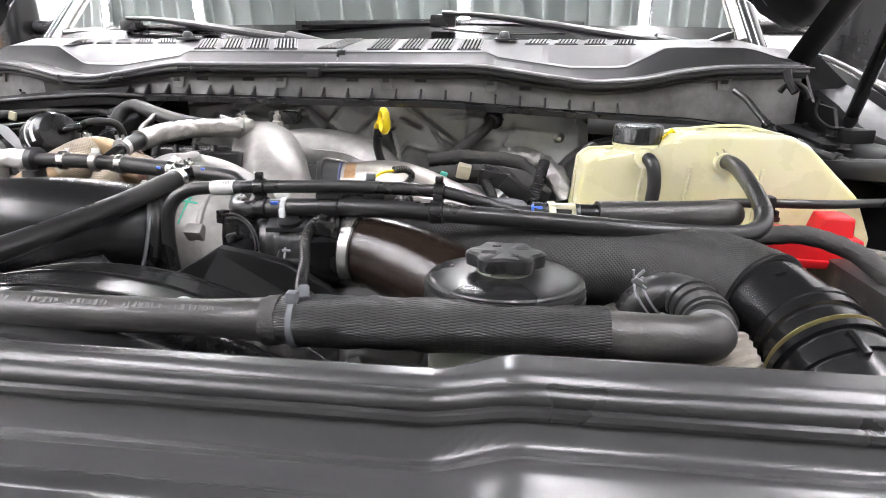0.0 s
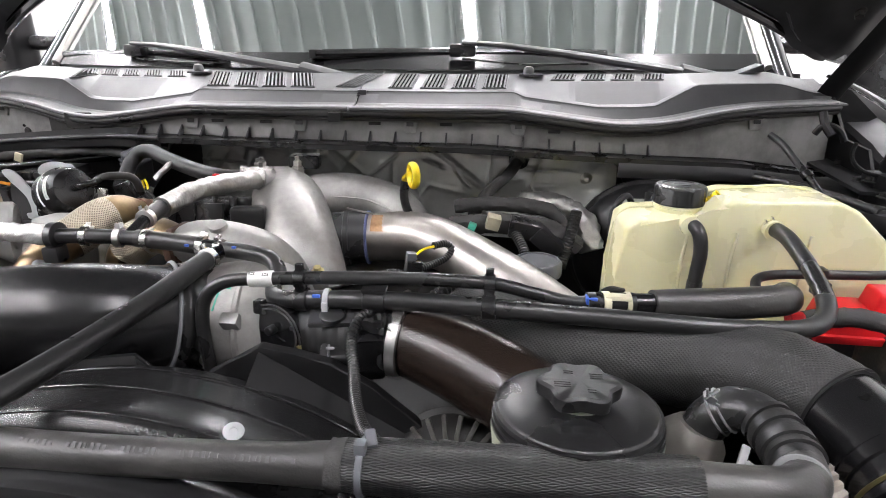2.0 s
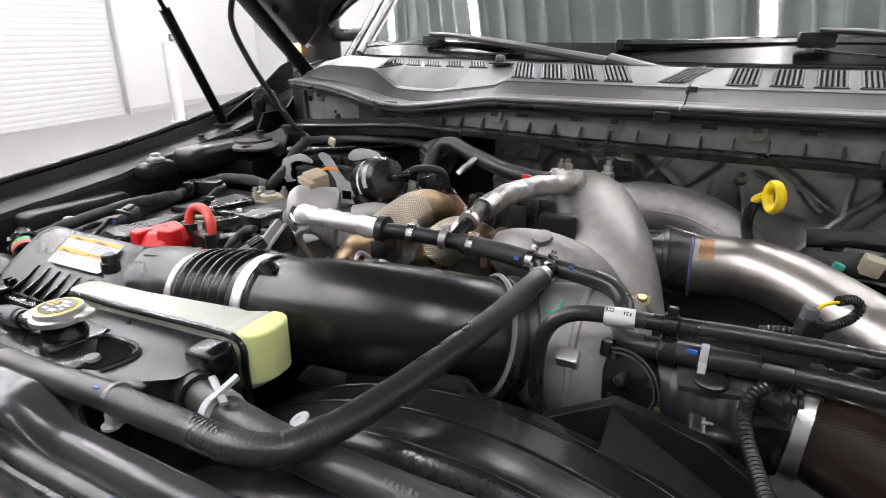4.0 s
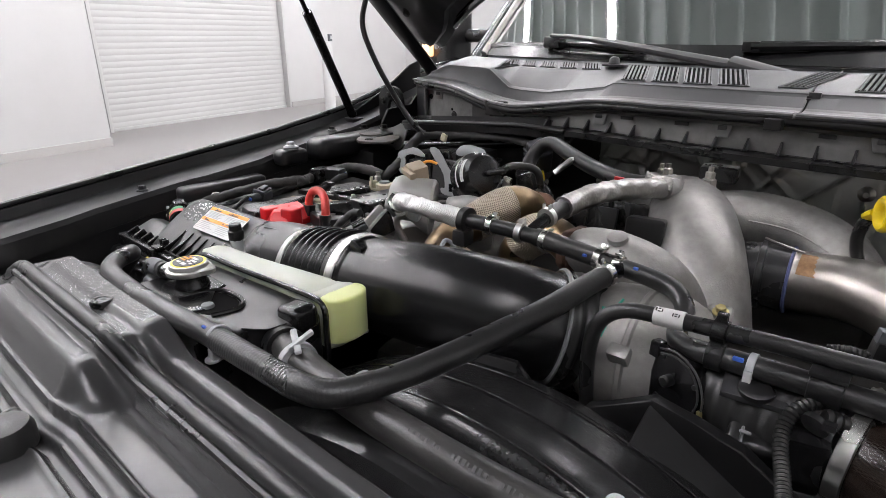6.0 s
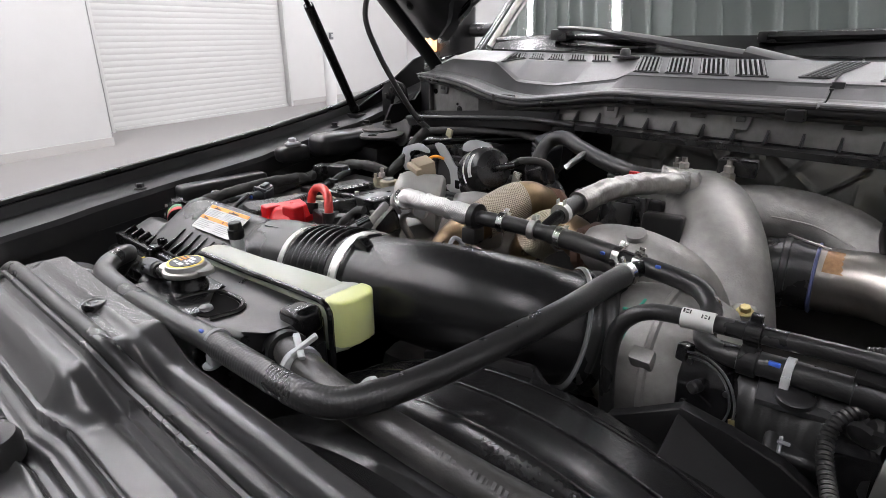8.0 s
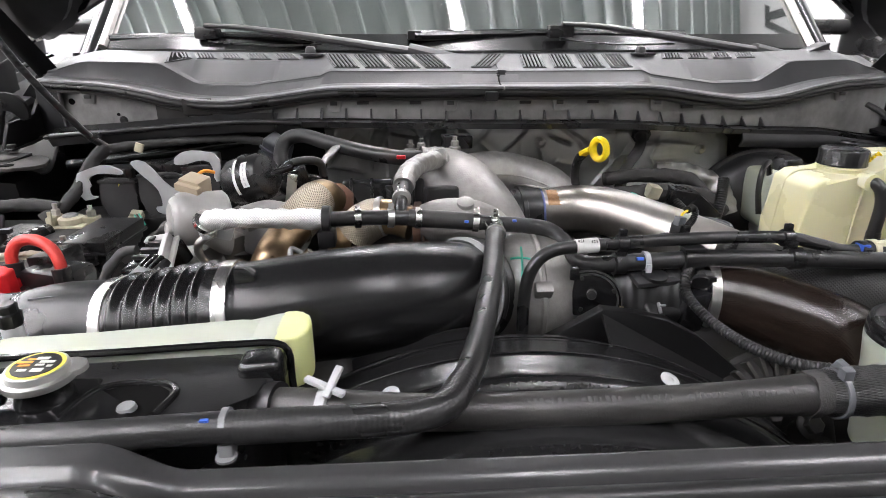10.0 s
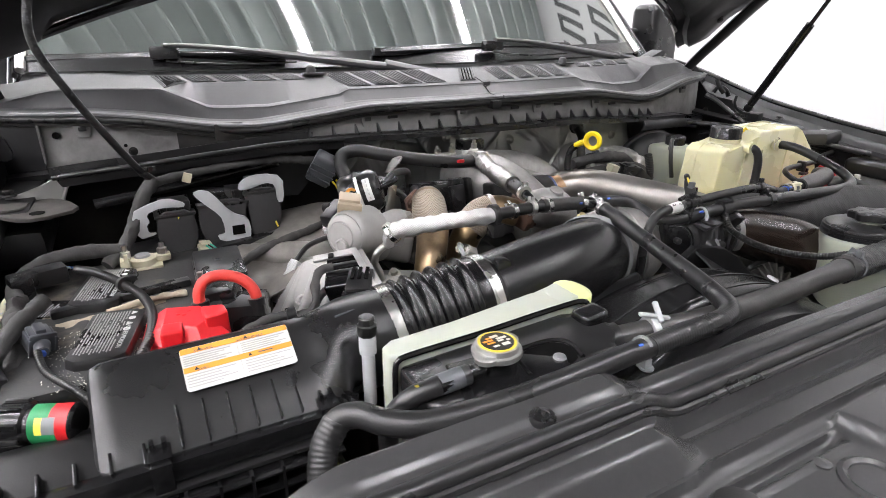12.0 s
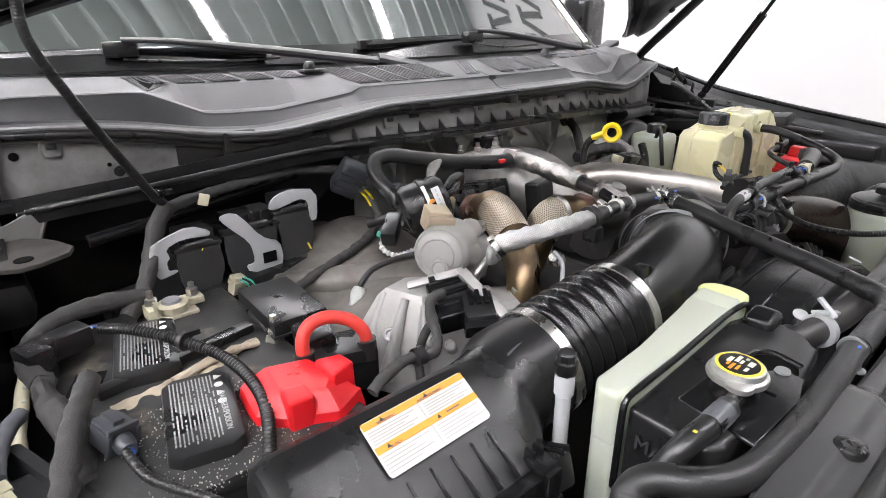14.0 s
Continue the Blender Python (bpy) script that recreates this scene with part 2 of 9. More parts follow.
BRAID = woven("black_braided_sleeve", (0.008, 0.008, 0.008), (0.018, 0.018, 0.018), 0.34, 210, 40, 0.5)
STEELBRAID = woven("tinted_steel_braid", (0.10, 0.075, 0.05), (0.56, 0.49, 0.39), 0.36, 120, 120, 0.9, 0.85)
FOILHOSE = woven("aluminised_sleeve", (0.64, 0.64, 0.635), (0.86, 0.86, 0.85), 0.32, 140, 140, 0.6, 0.9)
GLASS = mat("dark_windscreen_glass", (0.02, 0.026, 0.024), 0.035, ior=3.7, grain=0.0, spec=0.5)

# ---- building blocks ----
WORLD_AT = {}


def thing(name, label, category, at=(0, 0, 0), group="", kind=""):
    e = new(name)
    e.empty_display_size = 0.05
    e.location = at
    WORLD_AT[e.name] = Vector(at)
    return tagged(e, label, category, group, kind)


def part(name, bm, material, parent=None, label="", smooth=38):
    """One mesh object out of a bmesh in world places, under a thing or a part."""
    bmesh.ops.recalc_face_normals(bm, faces=bm.faces)
    me = bpy.data.meshes.new(name)
    bm.to_mesh(me)
    bm.free()
    for p in me.polygons:
        p.use_smooth = True
    me.set_sharp_from_angle(angle=radians(smooth))
    me.materials.append(material)
    ob = new(name, me)
    if parent is not None:
        ob.parent = parent
        ob.matrix_parent_inverse = Matrix.Translation(-WORLD_AT.get(parent.name, Vector()))
    if label:
        ob["label"] = label
    return ob


def setting(name, bm, material, label, category, smooth=38):
    return tagged(part(name, bm, material, None, smooth=smooth), label, category, "", "structure")


def join(*bms):
    """Several bmeshes as one."""
    out = bmesh.new()
    out.loops.layers.uv.new("map")
    for b in bms:
        me = bpy.data.meshes.new("tmp")
        b.to_mesh(me)
        b.free()
        out.from_mesh(me)
        bpy.data.meshes.remove(me)
    return out


def box(c, s, m=None, bevel=0.0, seg=2):
    """A box of size s round c, with rounded edges, then turned by m."""
    bm = bmesh.new()
    bmesh.ops.create_cube(bm, size=1)
    for v in bm.verts:
        v.co = Vector((v.co.x * s[0], v.co.y * s[1], v.co.z * s[2]))
    if bevel:
        bmesh.ops.bevel(bm, geom=bm.edges[:], offset=bevel, segments=seg, profile=0.6, affect="EDGES", clamp_overlap=True)
    for v in bm.verts:
        v.co = v.co + Vector(c)
        if m is not None:
            v.co = m @ v.co
    return bm


def prism(outline, h, m=None, bevel=0.0, seg=2, taper=1.0):
    """A flat outline in x, y raised by h in z; its edges rounded; turned by m."""
    bm = bmesh.new()
    n = len(outline)
    cx, cy = sum(p[0] for p in outline) / n, sum(p[1] for p in outline) / n
    lo = [bm.verts.new((x, y, 0)) for x, y in outline]
    hi = [bm.verts.new((cx + (x - cx) * taper, cy + (y - cy) * taper, h)) for x, y in outline]
    bm.faces.new(lo[::-1])
    bm.faces.new(hi)
    for i in range(n):
        bm.faces.new((lo[i], lo[(i + 1) % n], hi[(i + 1) % n], hi[i]))
    if bevel:
        bmesh.ops.bevel(bm, geom=bm.edges[:], offset=bevel, segments=seg, profile=0.6, affect="EDGES", clamp_overlap=True)
    if m is not None:
        for v in bm.verts:
            v.co = m @ v.co
    return bm


def lathe(profile, m=None, seg=32, lobes=0, depth=0.0):
    """A turned form: profile of (radius, height); lobes make a scalloped grip."""
    bm = bmesh.new()
    rings = []
    for r, z in profile:
        ring = []
        for i in range(seg):
            a = 2 * math.pi * i / seg
            rr = max(r, 1e-5) * (1 + depth * math.cos(lobes * a))
            ring.append(bm.verts.new((rr * math.cos(a), rr * math.sin(a), z)))
        rings.append(ring)
    for a, b in zip(rings, rings[1:]):
        for i in range(seg):
            j = (i + 1) % seg
            bm.faces.new((a[i], a[j], b[j], b[i]))
    bm.faces.new(rings[0][::-1])
    bm.faces.new(rings[-1])
    if m is not None:
        for v in bm.verts:
            v.co = m @ v.co
    return bm


def spline(pts, step):
    """Even steps along a smooth curve through pts (3 numbers, or 4 with a radius)."""
    p = [np.array(q, float) for q in pts]
    p = [2 * p[0] - p[1]] + p + [2 * p[-1] - p[-2]]
    dense = []
    for i in range(1, len(p) - 2):
        a, b, c, d = p[i - 1], p[i], p[i + 1], p[i + 2]
        k = max(6, int(np.linalg.norm((c - b)[:3]) / 0.002))
        t1 = (c - a) * 0.5
        t2 = (d - b) * 0.5
        ln = np.linalg.norm((c - b)[:3])
        for t, w in ((t1, 0), (t2, 1)):
            q = np.linalg.norm(t[:3])
            if q > 1.2 * ln:
                t *= 1.2 * ln / q
        for j in range(k):
            t = j / k
            dense.append((2 * t**3 - 3 * t**2 + 1) * b + (t**3 - 2 * t**2 + t) * t1 + (-2 * t**3 + 3 * t**2) * c + (t**3 - t**2) * t2)
    dense.append(p[-2])
    dense = np.array(dense)
    s = np.concatenate([[0], np.cumsum(np.linalg.norm(np.diff(dense[:, :3], axis=0), axis=1))])
    n = max(2, int(round(s[-1] / step)) + 1)
    q = np.linspace(0, s[-1], n)
    return np.stack([np.interp(q, s, dense[:, k]) for k in range(dense.shape[1])], 1), q


def tube(pts, r=None, seg=14, step=None, rib=None, squash=1.0, rough=0.0):
    """A round hose or pipe along pts; r: its radius, or None where pts carry it; rib: (pitch, depth) of its corrugation."""
    pts = [tuple(q[:3]) + ((q[3] if len(q) > 3 else r),) for q in pts]
    rm = max(q[3] for q in pts)
    st = rib[0] / (8 if rib[0] > 0.008 else 4) if rib else (step or max(0.003, rm * 0.45))
    path, ss = spline(pts, st)
    bm = bmesh.new()
    uvl = bm.loops.layers.uv.new("map")
    up = None
    rings = []
    n = len(path)
    for i in range(n):
        a, b = path[max(0, i - 1)][:3], path[min(n - 1, i + 1)][:3]
        tan = Vector(b - a).normalized()
        if up is None:
            up = tan.cross(Vector((0, 0, 1)) if abs(tan.z) < 0.9 else Vector((1, 0, 0))).cross(tan).normalized()
        up = (up - tan * up.dot(tan)).normalized()
        side = tan.cross(up)
        rr = path[i][3]
        if rib:
            rr += rib[1] * (0.5 - 0.5 * math.cos(2 * math.pi * ss[i] / rib[0])) - rib[1] * 0.5
        c = Vector(path[i][:3])
        ring = []
        for k in range(seg):
            an = 2 * math.pi * k / seg
            d = up * math.cos(an) * squash + side * math.sin(an)
            q = c + d * rr
            if rough:
                q += d * rough * noise.noise(q * 90)
            ring.append(bm.verts.new(q))
        rings.append(ring)
    circ = 2 * math.pi * rm
    for i in range(n - 1):
        for k in range(seg):
            j = (k + 1) % seg
            f = bm.faces.new((rings[i][k], rings[i][j], rings[i + 1][j], rings[i + 1][k]))
            for lo, (u, v) in zip(f.loops, ((k, i), (k + 1, i), (k + 1, i + 1), (k, i + 1))):
                lo[uvl].uv = (u / seg * circ, ss[v])
    bm.faces.new(rings[0][::-1])
    bm.faces.new(rings[-1])
    return bm


def along(pts, f):
    """Place and direction at the fraction f of the curve through pts."""
    path, s = spline([q[:3] for q in pts], 0.002)
    i = min(len(path) - 2, max(1, int(f * (len(path) - 1))))
    return Vector(path[i]), Vector(path[i + 1] - path[i - 1]).normalized()


def frame_at(c, axis, up=(0, 0, 1)):
    """A turn that lays z along axis at c."""
    z = Vector(axis).normalized()
    u = Vector(up)
    if abs(z.dot(u.normalized())) > 0.95:
        u = Vector((0, 1, 0))
    x = u.cross(z).normalized()
    y = z.cross(x)
    return Matrix.Translation(Vector(c)) @ Matrix((x, y, z)).transposed().to_4x4()


def ring_band(c, axis, r, w, th=0.0012, seg=40):
    p = [(r, -w / 2), (r + th, -w / 2 + th * 0.4), (r + th, w / 2 - th * 0.4), (r, w / 2)]
    return lathe(p, frame_at(c, axis), seg)


def hose_clamp(c, axis, r, w, parent, roll=0.0, name="hose_clamp", band=None):
    """A worm-drive clamp: band, housing and screw."""
    b = part(name, ring_band(c, axis, r, w), band or CHROME, parent, "bright steel worm-drive band")
    f = frame_at(c, axis) @ Matrix.Rotation(radians(roll), 4, "Z")
    part("clamp_housing", box((r + 0.004, 0, 0), (0.008, w * 1.5, w * 1.15), f, 0.0015), ZINC, b)
    part("clamp_screw", lathe([(0.004, 0), (0.0045, 0.001), (0.0045, 0.006), (0.003, 0.007)],
                              f @ pose(r + 0.005, w * 0.75, 0, -90, 0, 0), 6), ZINC, b)
    for k in range(13):
        a = f @ Matrix.Rotation(radians(-16 - 0.19 / r * k), 4, "Z")
        if k == 0:
            teeth = [box((r + 0.0013, 0, 0), (0.0004, 0.0009, w * 0.5), a)]
        else:
            teeth.append(box((r + 0.0013, 0, 0), (0.0004, 0.0009, w * 0.5), a))
    part("band_slots", join(*teeth), GREYC, b)
    return b


def ear_clamp(c, axis, r, parent, w=0.008, roll=0.0, material=None):
    """A spring or ear clamp on a small hose: band with two raised ears."""
    f = frame_at(c, axis) @ Matrix.Rotation(radians(roll), 4, "Z")
    ears = [box((r + 0.003, s * 0.004, 0), (0.006, 0.0015, w * 0.7), f, 0.0005) for s in (-1, 1)]
    return part("hose_clamp", join(ring_band(c, axis, r, w, 0.001, 24), *ears), material or CHROME, parent, "small bright steel clamp")


def bolt(c, axis, r, h, parent, material=None, name="bolt"):
    """A flanged hexagon bolt head."""
    f = frame_at(c, axis)
    a = lathe([(r * 1.5, 0), (r * 1.5, h * 0.15), (r * 1.15, h * 0.3), (r * 1.0, h * 0.32)], f, 20)
    b = lathe([(r, h * 0.3), (r, h * 0.92), (r * 0.86, h)], f, 6)
    return part(name, join(a, b), material or ZINC, parent, smooth=25)


def grid(nx, ny, fn):
    """A sheet: fn(u, v) gives the place for u, v in 0 to 1."""
    bm = bmesh.new()
    uvl = bm.loops.layers.uv.new("map")
    vs = [[bm.verts.new(fn(i / nx, j / ny)) for j in range(ny + 1)] for i in range(nx + 1)]
    for i in range(nx):
        for j in range(ny):
            f = bm.faces.new((vs[i][j], vs[i + 1][j], vs[i + 1][j + 1], vs[i][j + 1]))
            for lo, (u, v) in zip(f.loops, ((i, j), (i + 1, j), (i + 1, j + 1), (i, j + 1))):
                lo[uvl].uv = (u / nx, v / ny)
    return bm


def thick(bm, d, out=(0, -0.5, 1)):
    """Gives a sheet thickness d on the side away from out."""
    bmesh.ops.recalc_face_normals(bm, faces=bm.faces)
    if sum((f.normal * f.calc_area() for f in bm.faces), Vector()).dot(Vector(out)) < 0:
        bmesh.ops.reverse_faces(bm, faces=bm.faces)
    bmesh.ops.solidify(bm, geom=bm.faces[:], thickness=d)
    return bm


def sm(a, b, x):
    t = min(1.0, max(0.0, (x - a) / (b - a)))
    return t * t * (3 - 2 * t)


def lerp_table(table, x):
    return float(np.interp(x, [p[0] for p in table], [p[1] for p in table]))


def bars(m, rows, material, parent, name="small_print", z=0.0006):
    """Lines of print that cannot be read, as plain bars: rows of (x, y, length, height) on the plane of m."""
    o = part(name, join(*[box((x + w / 2, y, z), (w, h, 0.0004), m) for x, y, w, h in rows]), material, parent)
    if len(rows) > 4:
        tagged(o, kind="stuff")
    return o


def loft(rings, cap=True):
    """A skin through closed rings with the same number of places."""
    bm = bmesh.new()
    vs = [[bm.verts.new(q) for q in r] for r in rings]
    n = len(vs[0])
    for a, b in zip(vs, vs[1:]):
        for i in range(n):
            bm.faces.new((a[i], a[(i + 1) % n], b[(i + 1) % n], b[i]))
    if cap:
        bm.faces.new(vs[0][::-1])
        bm.faces.new(vs[-1])
    return bm


def radial(poly, c, a):
    """Where the ray at angle a from c leaves the outline poly."""
    d = (math.cos(a), math.sin(a))
    best = None
    for (x1, y1), (x2, y2) in zip(poly, poly[1:] + poly[:1]):
        ex, ey = x2 - x1, y2 - y1
        den = d[0] * ey - d[1] * ex
        if abs(den) < 1e-9:
            continue
        t = ((x1 - c[0]) * ey - (y1 - c[1]) * ex) / den
        u = ((x1 - c[0]) * d[1] - (y1 - c[1]) * d[0]) / den
        if t > 0 and -1e-6 <= u <= 1 + 1e-6 and (best is None or t > best):
            best = t
    return best or 0.0


def letters(text, size, m, material, parent, name="lettering", depth=0.0005):
    """Readable words as a mesh of the built-in font."""
    cu = bpy.data.curves.new("tmp_text", "FONT")
    cu.body, cu.size, cu.extrude, cu.align_x, cu.align_y = text, size, depth, "CENTER", "CENTER"
    ob = new("tmp_text", cu)
    bpy.context.view_layer.update()
    me = bpy.data.meshes.new_from_object(ob.evaluated_get(bpy.context.evaluated_depsgraph_get()))
    bpy.data.objects.remove(ob)
    bpy.data.curves.remove(cu)
    bm = bmesh.new()
    bm.from_mesh(me)
    bpy.data.meshes.remove(me)
    for v in bm.verts:
        v.co = m @ v.co
    return part(name, bm, material, parent)


def soften(pts, n=2):
    """Round the corners of an outline."""
    pts = [tuple(p) for p in pts]
    for _ in range(n):
        out = []
        for i, p in enumerate(pts):
            q = pts[(i + 1) % len(pts)]
            out += [(0.78 * p[0] + 0.22 * q[0], 0.78 * p[1] + 0.22 * q[1]), (0.22 * p[0] + 0.78 * q[0], 0.22 * p[1] + 0.78 * q[1])]
        pts = out
    return pts


def PY(y):
    """A drawing plane facing the truck's front at y: outlines are (x, z)."""
    return Matrix(((1, 0, 0, 0), (0, 0, -1, y), (0, 1, 0, 0), (0, 0, 0, 1)))

# ---- the hall ----
ROOM = pose(0, 0, 0, 0, 0, 11.5)
UL, UR, VB, VF, HGT = -9.65, 5.1, -11.0, 15.0, 5.6


def slab(c, s, bevel=0.0):
    return box(c, s, ROOM, bevel)


setting("floor", slab(((UL + UR) / 2, (VB + VF) / 2, -0.1), (UR - UL + 2, VF - VB + 1, 0.2)), FLOOR,
        "smooth grey epoxy workshop floor", "floor")
# side wall with the shutter's opening (5.9 to 10.1 along it, 3.4 high)
setting("wall_west", join(slab((UL - 0.15, (VB + 5.9) / 2, HGT / 2), (0.3, 5.9 - VB, HGT)),
                          slab((UL - 0.15, (10.15 + VF) / 2, HGT / 2), (0.3, VF - 10.15, HGT)),
                          slab((UL - 0.15, 8.025, (3.4 + HGT) / 2), (0.3, 4.25, HGT - 3.4))), WALL,
        "plain white painted workshop wall", "wall")
setting("wall_west_pier", slab((-9.07, (VB + 5.18) / 2, HGT / 2), (1.14, 5.18 - VB, HGT), 0.01), WALL,
        "white painted wall standing forward of the shutter", "wall")
setting("wall_east", slab((UR + 0.15, (VB + VF) / 2, HGT / 2), (0.3, VF - VB, HGT)), WALL, "plain white painted wall", "wall")
setting("wall_north", slab(((UL + UR) / 2, VF + 0.15, HGT / 2), (UR - UL + 0.6, 0.3, HGT)), WALL, "plain white painted wall", "wall")
setting("wall_south", slab(((UL + UR) / 2, VB - 0.15, HGT / 2), (UR - UL + 0.6, 0.3, HGT)), WALL, "plain white painted wall", "wall")
setting("baseboard", join(slab((-8.485, (VB + 5.18) / 2, 0.06), (0.03, 5.18 - VB, 0.12)),
                          slab((UL + 0.01, 12.6, 0.06), (0.03, 4.8, 0.12))), SKIRT, "low grey skirting along the wall", "skirting")

# roof deck: trapezoid ribs running along the hall
ribs = []
u = UL
while u < UR:
    ribs.append(slab((u, (VB + VF) / 2, HGT + 0.015), (0.06, VF - VB, 0.06), 0.015))
    u += 0.31
setting("ceiling", join(slab(((UL + UR) / 2, (VB + VF) / 2, HGT + 0.09), (UR - UL + 0.6, VF - VB + 0.6, 0.12)), *ribs), DECK,
        "ribbed grey metal roof deck", "ceiling")


def strip_light(u, v0, v1, w=0.09):
    t = thing("ceiling_light", "long white linear lamp under the roof deck", "ceiling light",
              ROOM @ Vector((u, (v0 + v1) / 2, HGT - 0.2)), "ceiling lights")
    part("housing", slab((u, (v0 + v1) / 2, HGT - 0.135), (w * 1.7, v1 - v0, 0.05), 0.012), SHUTTER, t)
    part("diffuser", slab((u, (v0 + v1) / 2, HGT - 0.175), (w, v1 - v0 - 0.02, 0.03), 0.008), LAMP, t, "glowing white diffuser")
    for k in (0.12, 0.5, 0.88):
        part("hanger", slab((u, v0 + (v1 - v0) * k, HGT - 0.06), (0.02, 0.02, 0.12)), ZINC, t)


for u in (-7.3, -4.95, -2.92, 0.48, 2.85):
    strip_light(u, -3.4, 14.8)

# roller shutter: slats of their own
sh = thing("roller_shutter", "closed white slatted roller shutter", "garage door", ROOM @ Vector((UL - 0.1, 8.025, 0)))
slat_mesh = None
for k in range(34):
    z0 = 0.04 + k * 0.1
    if slat_mesh is None:
        bm = bmesh.new()
        prof = [(0, 0), (0.003, 0.008), (0.0045, 0.05), (0.003, 0.092), (0, 0.1)]
        vs = [[bm.verts.new(ROOM @ Vector((UL - 0.12 + a, v, b))) for a, b in prof] for v in (5.92, 10.13)]
        for i in range(4):
            bm.faces.new((vs[0][i], vs[1][i], vs[1][i + 1], vs[0][i + 1]))
        thick(bm, 0.003)
        o = part("slat", bm, SHUTTER, sh)
        slat_mesh = o.data
    else:
        o = new("slat", slat_mesh)
        o.parent = sh
        o.matrix_parent_inverse = Matrix.Translation(-WORLD_AT[sh.name])
    o.location = (0, 0, z0)
part("bottom_bar", slab((UL - 0.11, 8.025, 0.025), (0.05, 4.21, 0.05), 0.006), SHUTTER, sh)
part("guide_rail", slab((UL - 0.03, 10.16, 1.7), (0.1, 0.06, 3.4), 0.005), SHUTTER, sh)
part("guide_rail", slab((UL - 0.03, 5.89, 1.7), (0.1, 0.06, 3.4), 0.005), SHUTTER, sh)

sw = thing("wall_switch", "small dark switch box on the white wall", "switch", ROOM @ Vector((UL + 0.02, 11.65, 1.5)))
part("box", slab((UL + 0.03, 11.65, 1.5), (0.06, 0.1, 0.16), 0.008), GREYD, sw)
part("rocker", slab((UL + 0.065, 11.65, 1.51), (0.02, 0.05, 0.07), 0.004), GREYP, sw)
bo = thing("bollard", "white round protective post on the floor", "bollard", ROOM @ Vector((-7.9, 9.5, 0)))
part("post", lathe([(0.11, 0.01), (0.11, 1.38), (0.09, 1.43), (0.02, 1.45)], ROOM @ pose(-7.9, 9.5, 0)), WALL, bo)
part("foot", lathe([(0.17, 0), (0.17, 0.015), (0.12, 0.025)], ROOM @ pose(-7.9, 9.5, 0)), GREYP, bo)
for a in range(4):
    part("anchor_bolt", lathe([(0.012, 0.015), (0.012, 0.03)], ROOM @ pose(-7.9 + 0.145 * math.cos(a * 1.57 + 0.8), 9.5 + 0.145 * math.sin(a * 1.57 + 0.8), 0), 6), ZINC, bo)

# ---- the truck's body round the engine bay ----
CX = -0.055            # the truck's middle line


def seal_y(x):
    return 1.022 + 0.19 * abs((x - CX) / 0.86) ** 2.3


SEAL_Z = [(0, 1.432), (0.28, 1.431), (0.38, 1.416), (0.47, 1.404), (0.55, 1.408), (0.64, 1.424), (0.72, 1.431), (0.9, 1.432)]


def seal_z(x):
    d = abs(x - CX)
    return (lerp_table(SEAL_Z, d - 0.02) + lerp_table(SEAL_Z, d) + lerp_table(SEAL_Z, d + 0.02)) / 3


SCOOP = [(0, 0), (0.286, 0), (0.304, 0.30), (0.435, 1), (0.540, 1), (0.612, 0.0), (1, 0)]


def glass_y(x):
    return 1.30 + 0.17 * abs((x - CX) / 0.86) ** 2.2


def back_y(x):
    return 1.198 + 0.165 * abs((x - CX) / 0.86) ** 2.2


def lerp(a, b, f):
    return a + (b - a) * f


def cowl_section(x):
    """Places (y, z) of the cowl's skin: seal ledge, fascia, edge, ledge, scoop wall, vented strip, trough to the glass."""
    d = abs(x - CX)
    y, z, k = seal_y(x), seal_z(x), lerp_table(SCOOP, d)
    end = sm(0.76, 0.88, d)
    ey, ez = y + 0.077 - 0.006 * k - 0.01 * sm(0.6, 0.8, d), 1.4625 + 0.011 * sm(0.5, 0.65, d) - 0.020 * end - 0.026 * k
    by, bz = back_y(x), 1.4885 + 0.005 * sm(0.5, 0.8, d) - 0.016 * end
    g = sm(0.0, 0.22, k)
    ly, lz = lerp(lerp(ey + 0.005, by, 0.12), ey + 0.013, g), lerp(lerp(ez + 0.0022, bz, 0.12), ez + 0.0045, g)
    wy, wz = lerp(lerp(ey + 0.005, by, 0.55), by - 0.040, g), lerp(lerp(ez + 0.0022, bz, 0.55), 1.4775, g)
    gy = glass_y(x)
    return [(y - 0.003, z + 0.008), (y + 0.044, z + 0.0110), (y + 0.054, z + 0.0135), (ey - 0.003, ez - 0.004), (ey, ez - 0.0005), (ey + 0.005, ez + 0.0022),
            (ly, lz), (wy, wz), (by - 0.003, bz - 0.0003), (by, bz - 0.0012), (by + 0.004, bz - 0.012), (lerp(by, gy, 0.7), bz - 0.022), (gy + 0.03, 1.486)]


def on_strip(x, f):
    """A place on the vented strip: f from its front edge (0) to its back edge (1)."""
    sec, k = cowl_section(x), sm(0.1, 0.3, lerp_table(SCOOP, abs(x - CX)))
    a, b = Vector(sec[5]).lerp(Vector(sec[7]), k), Vector(sec[8])
    y = lerp(a.x, b.x, f)
    return Vector((x, y, float(np.interp(y, [q[0] for q in sec[5:9]], [q[1] for q in sec[5:9]]))))


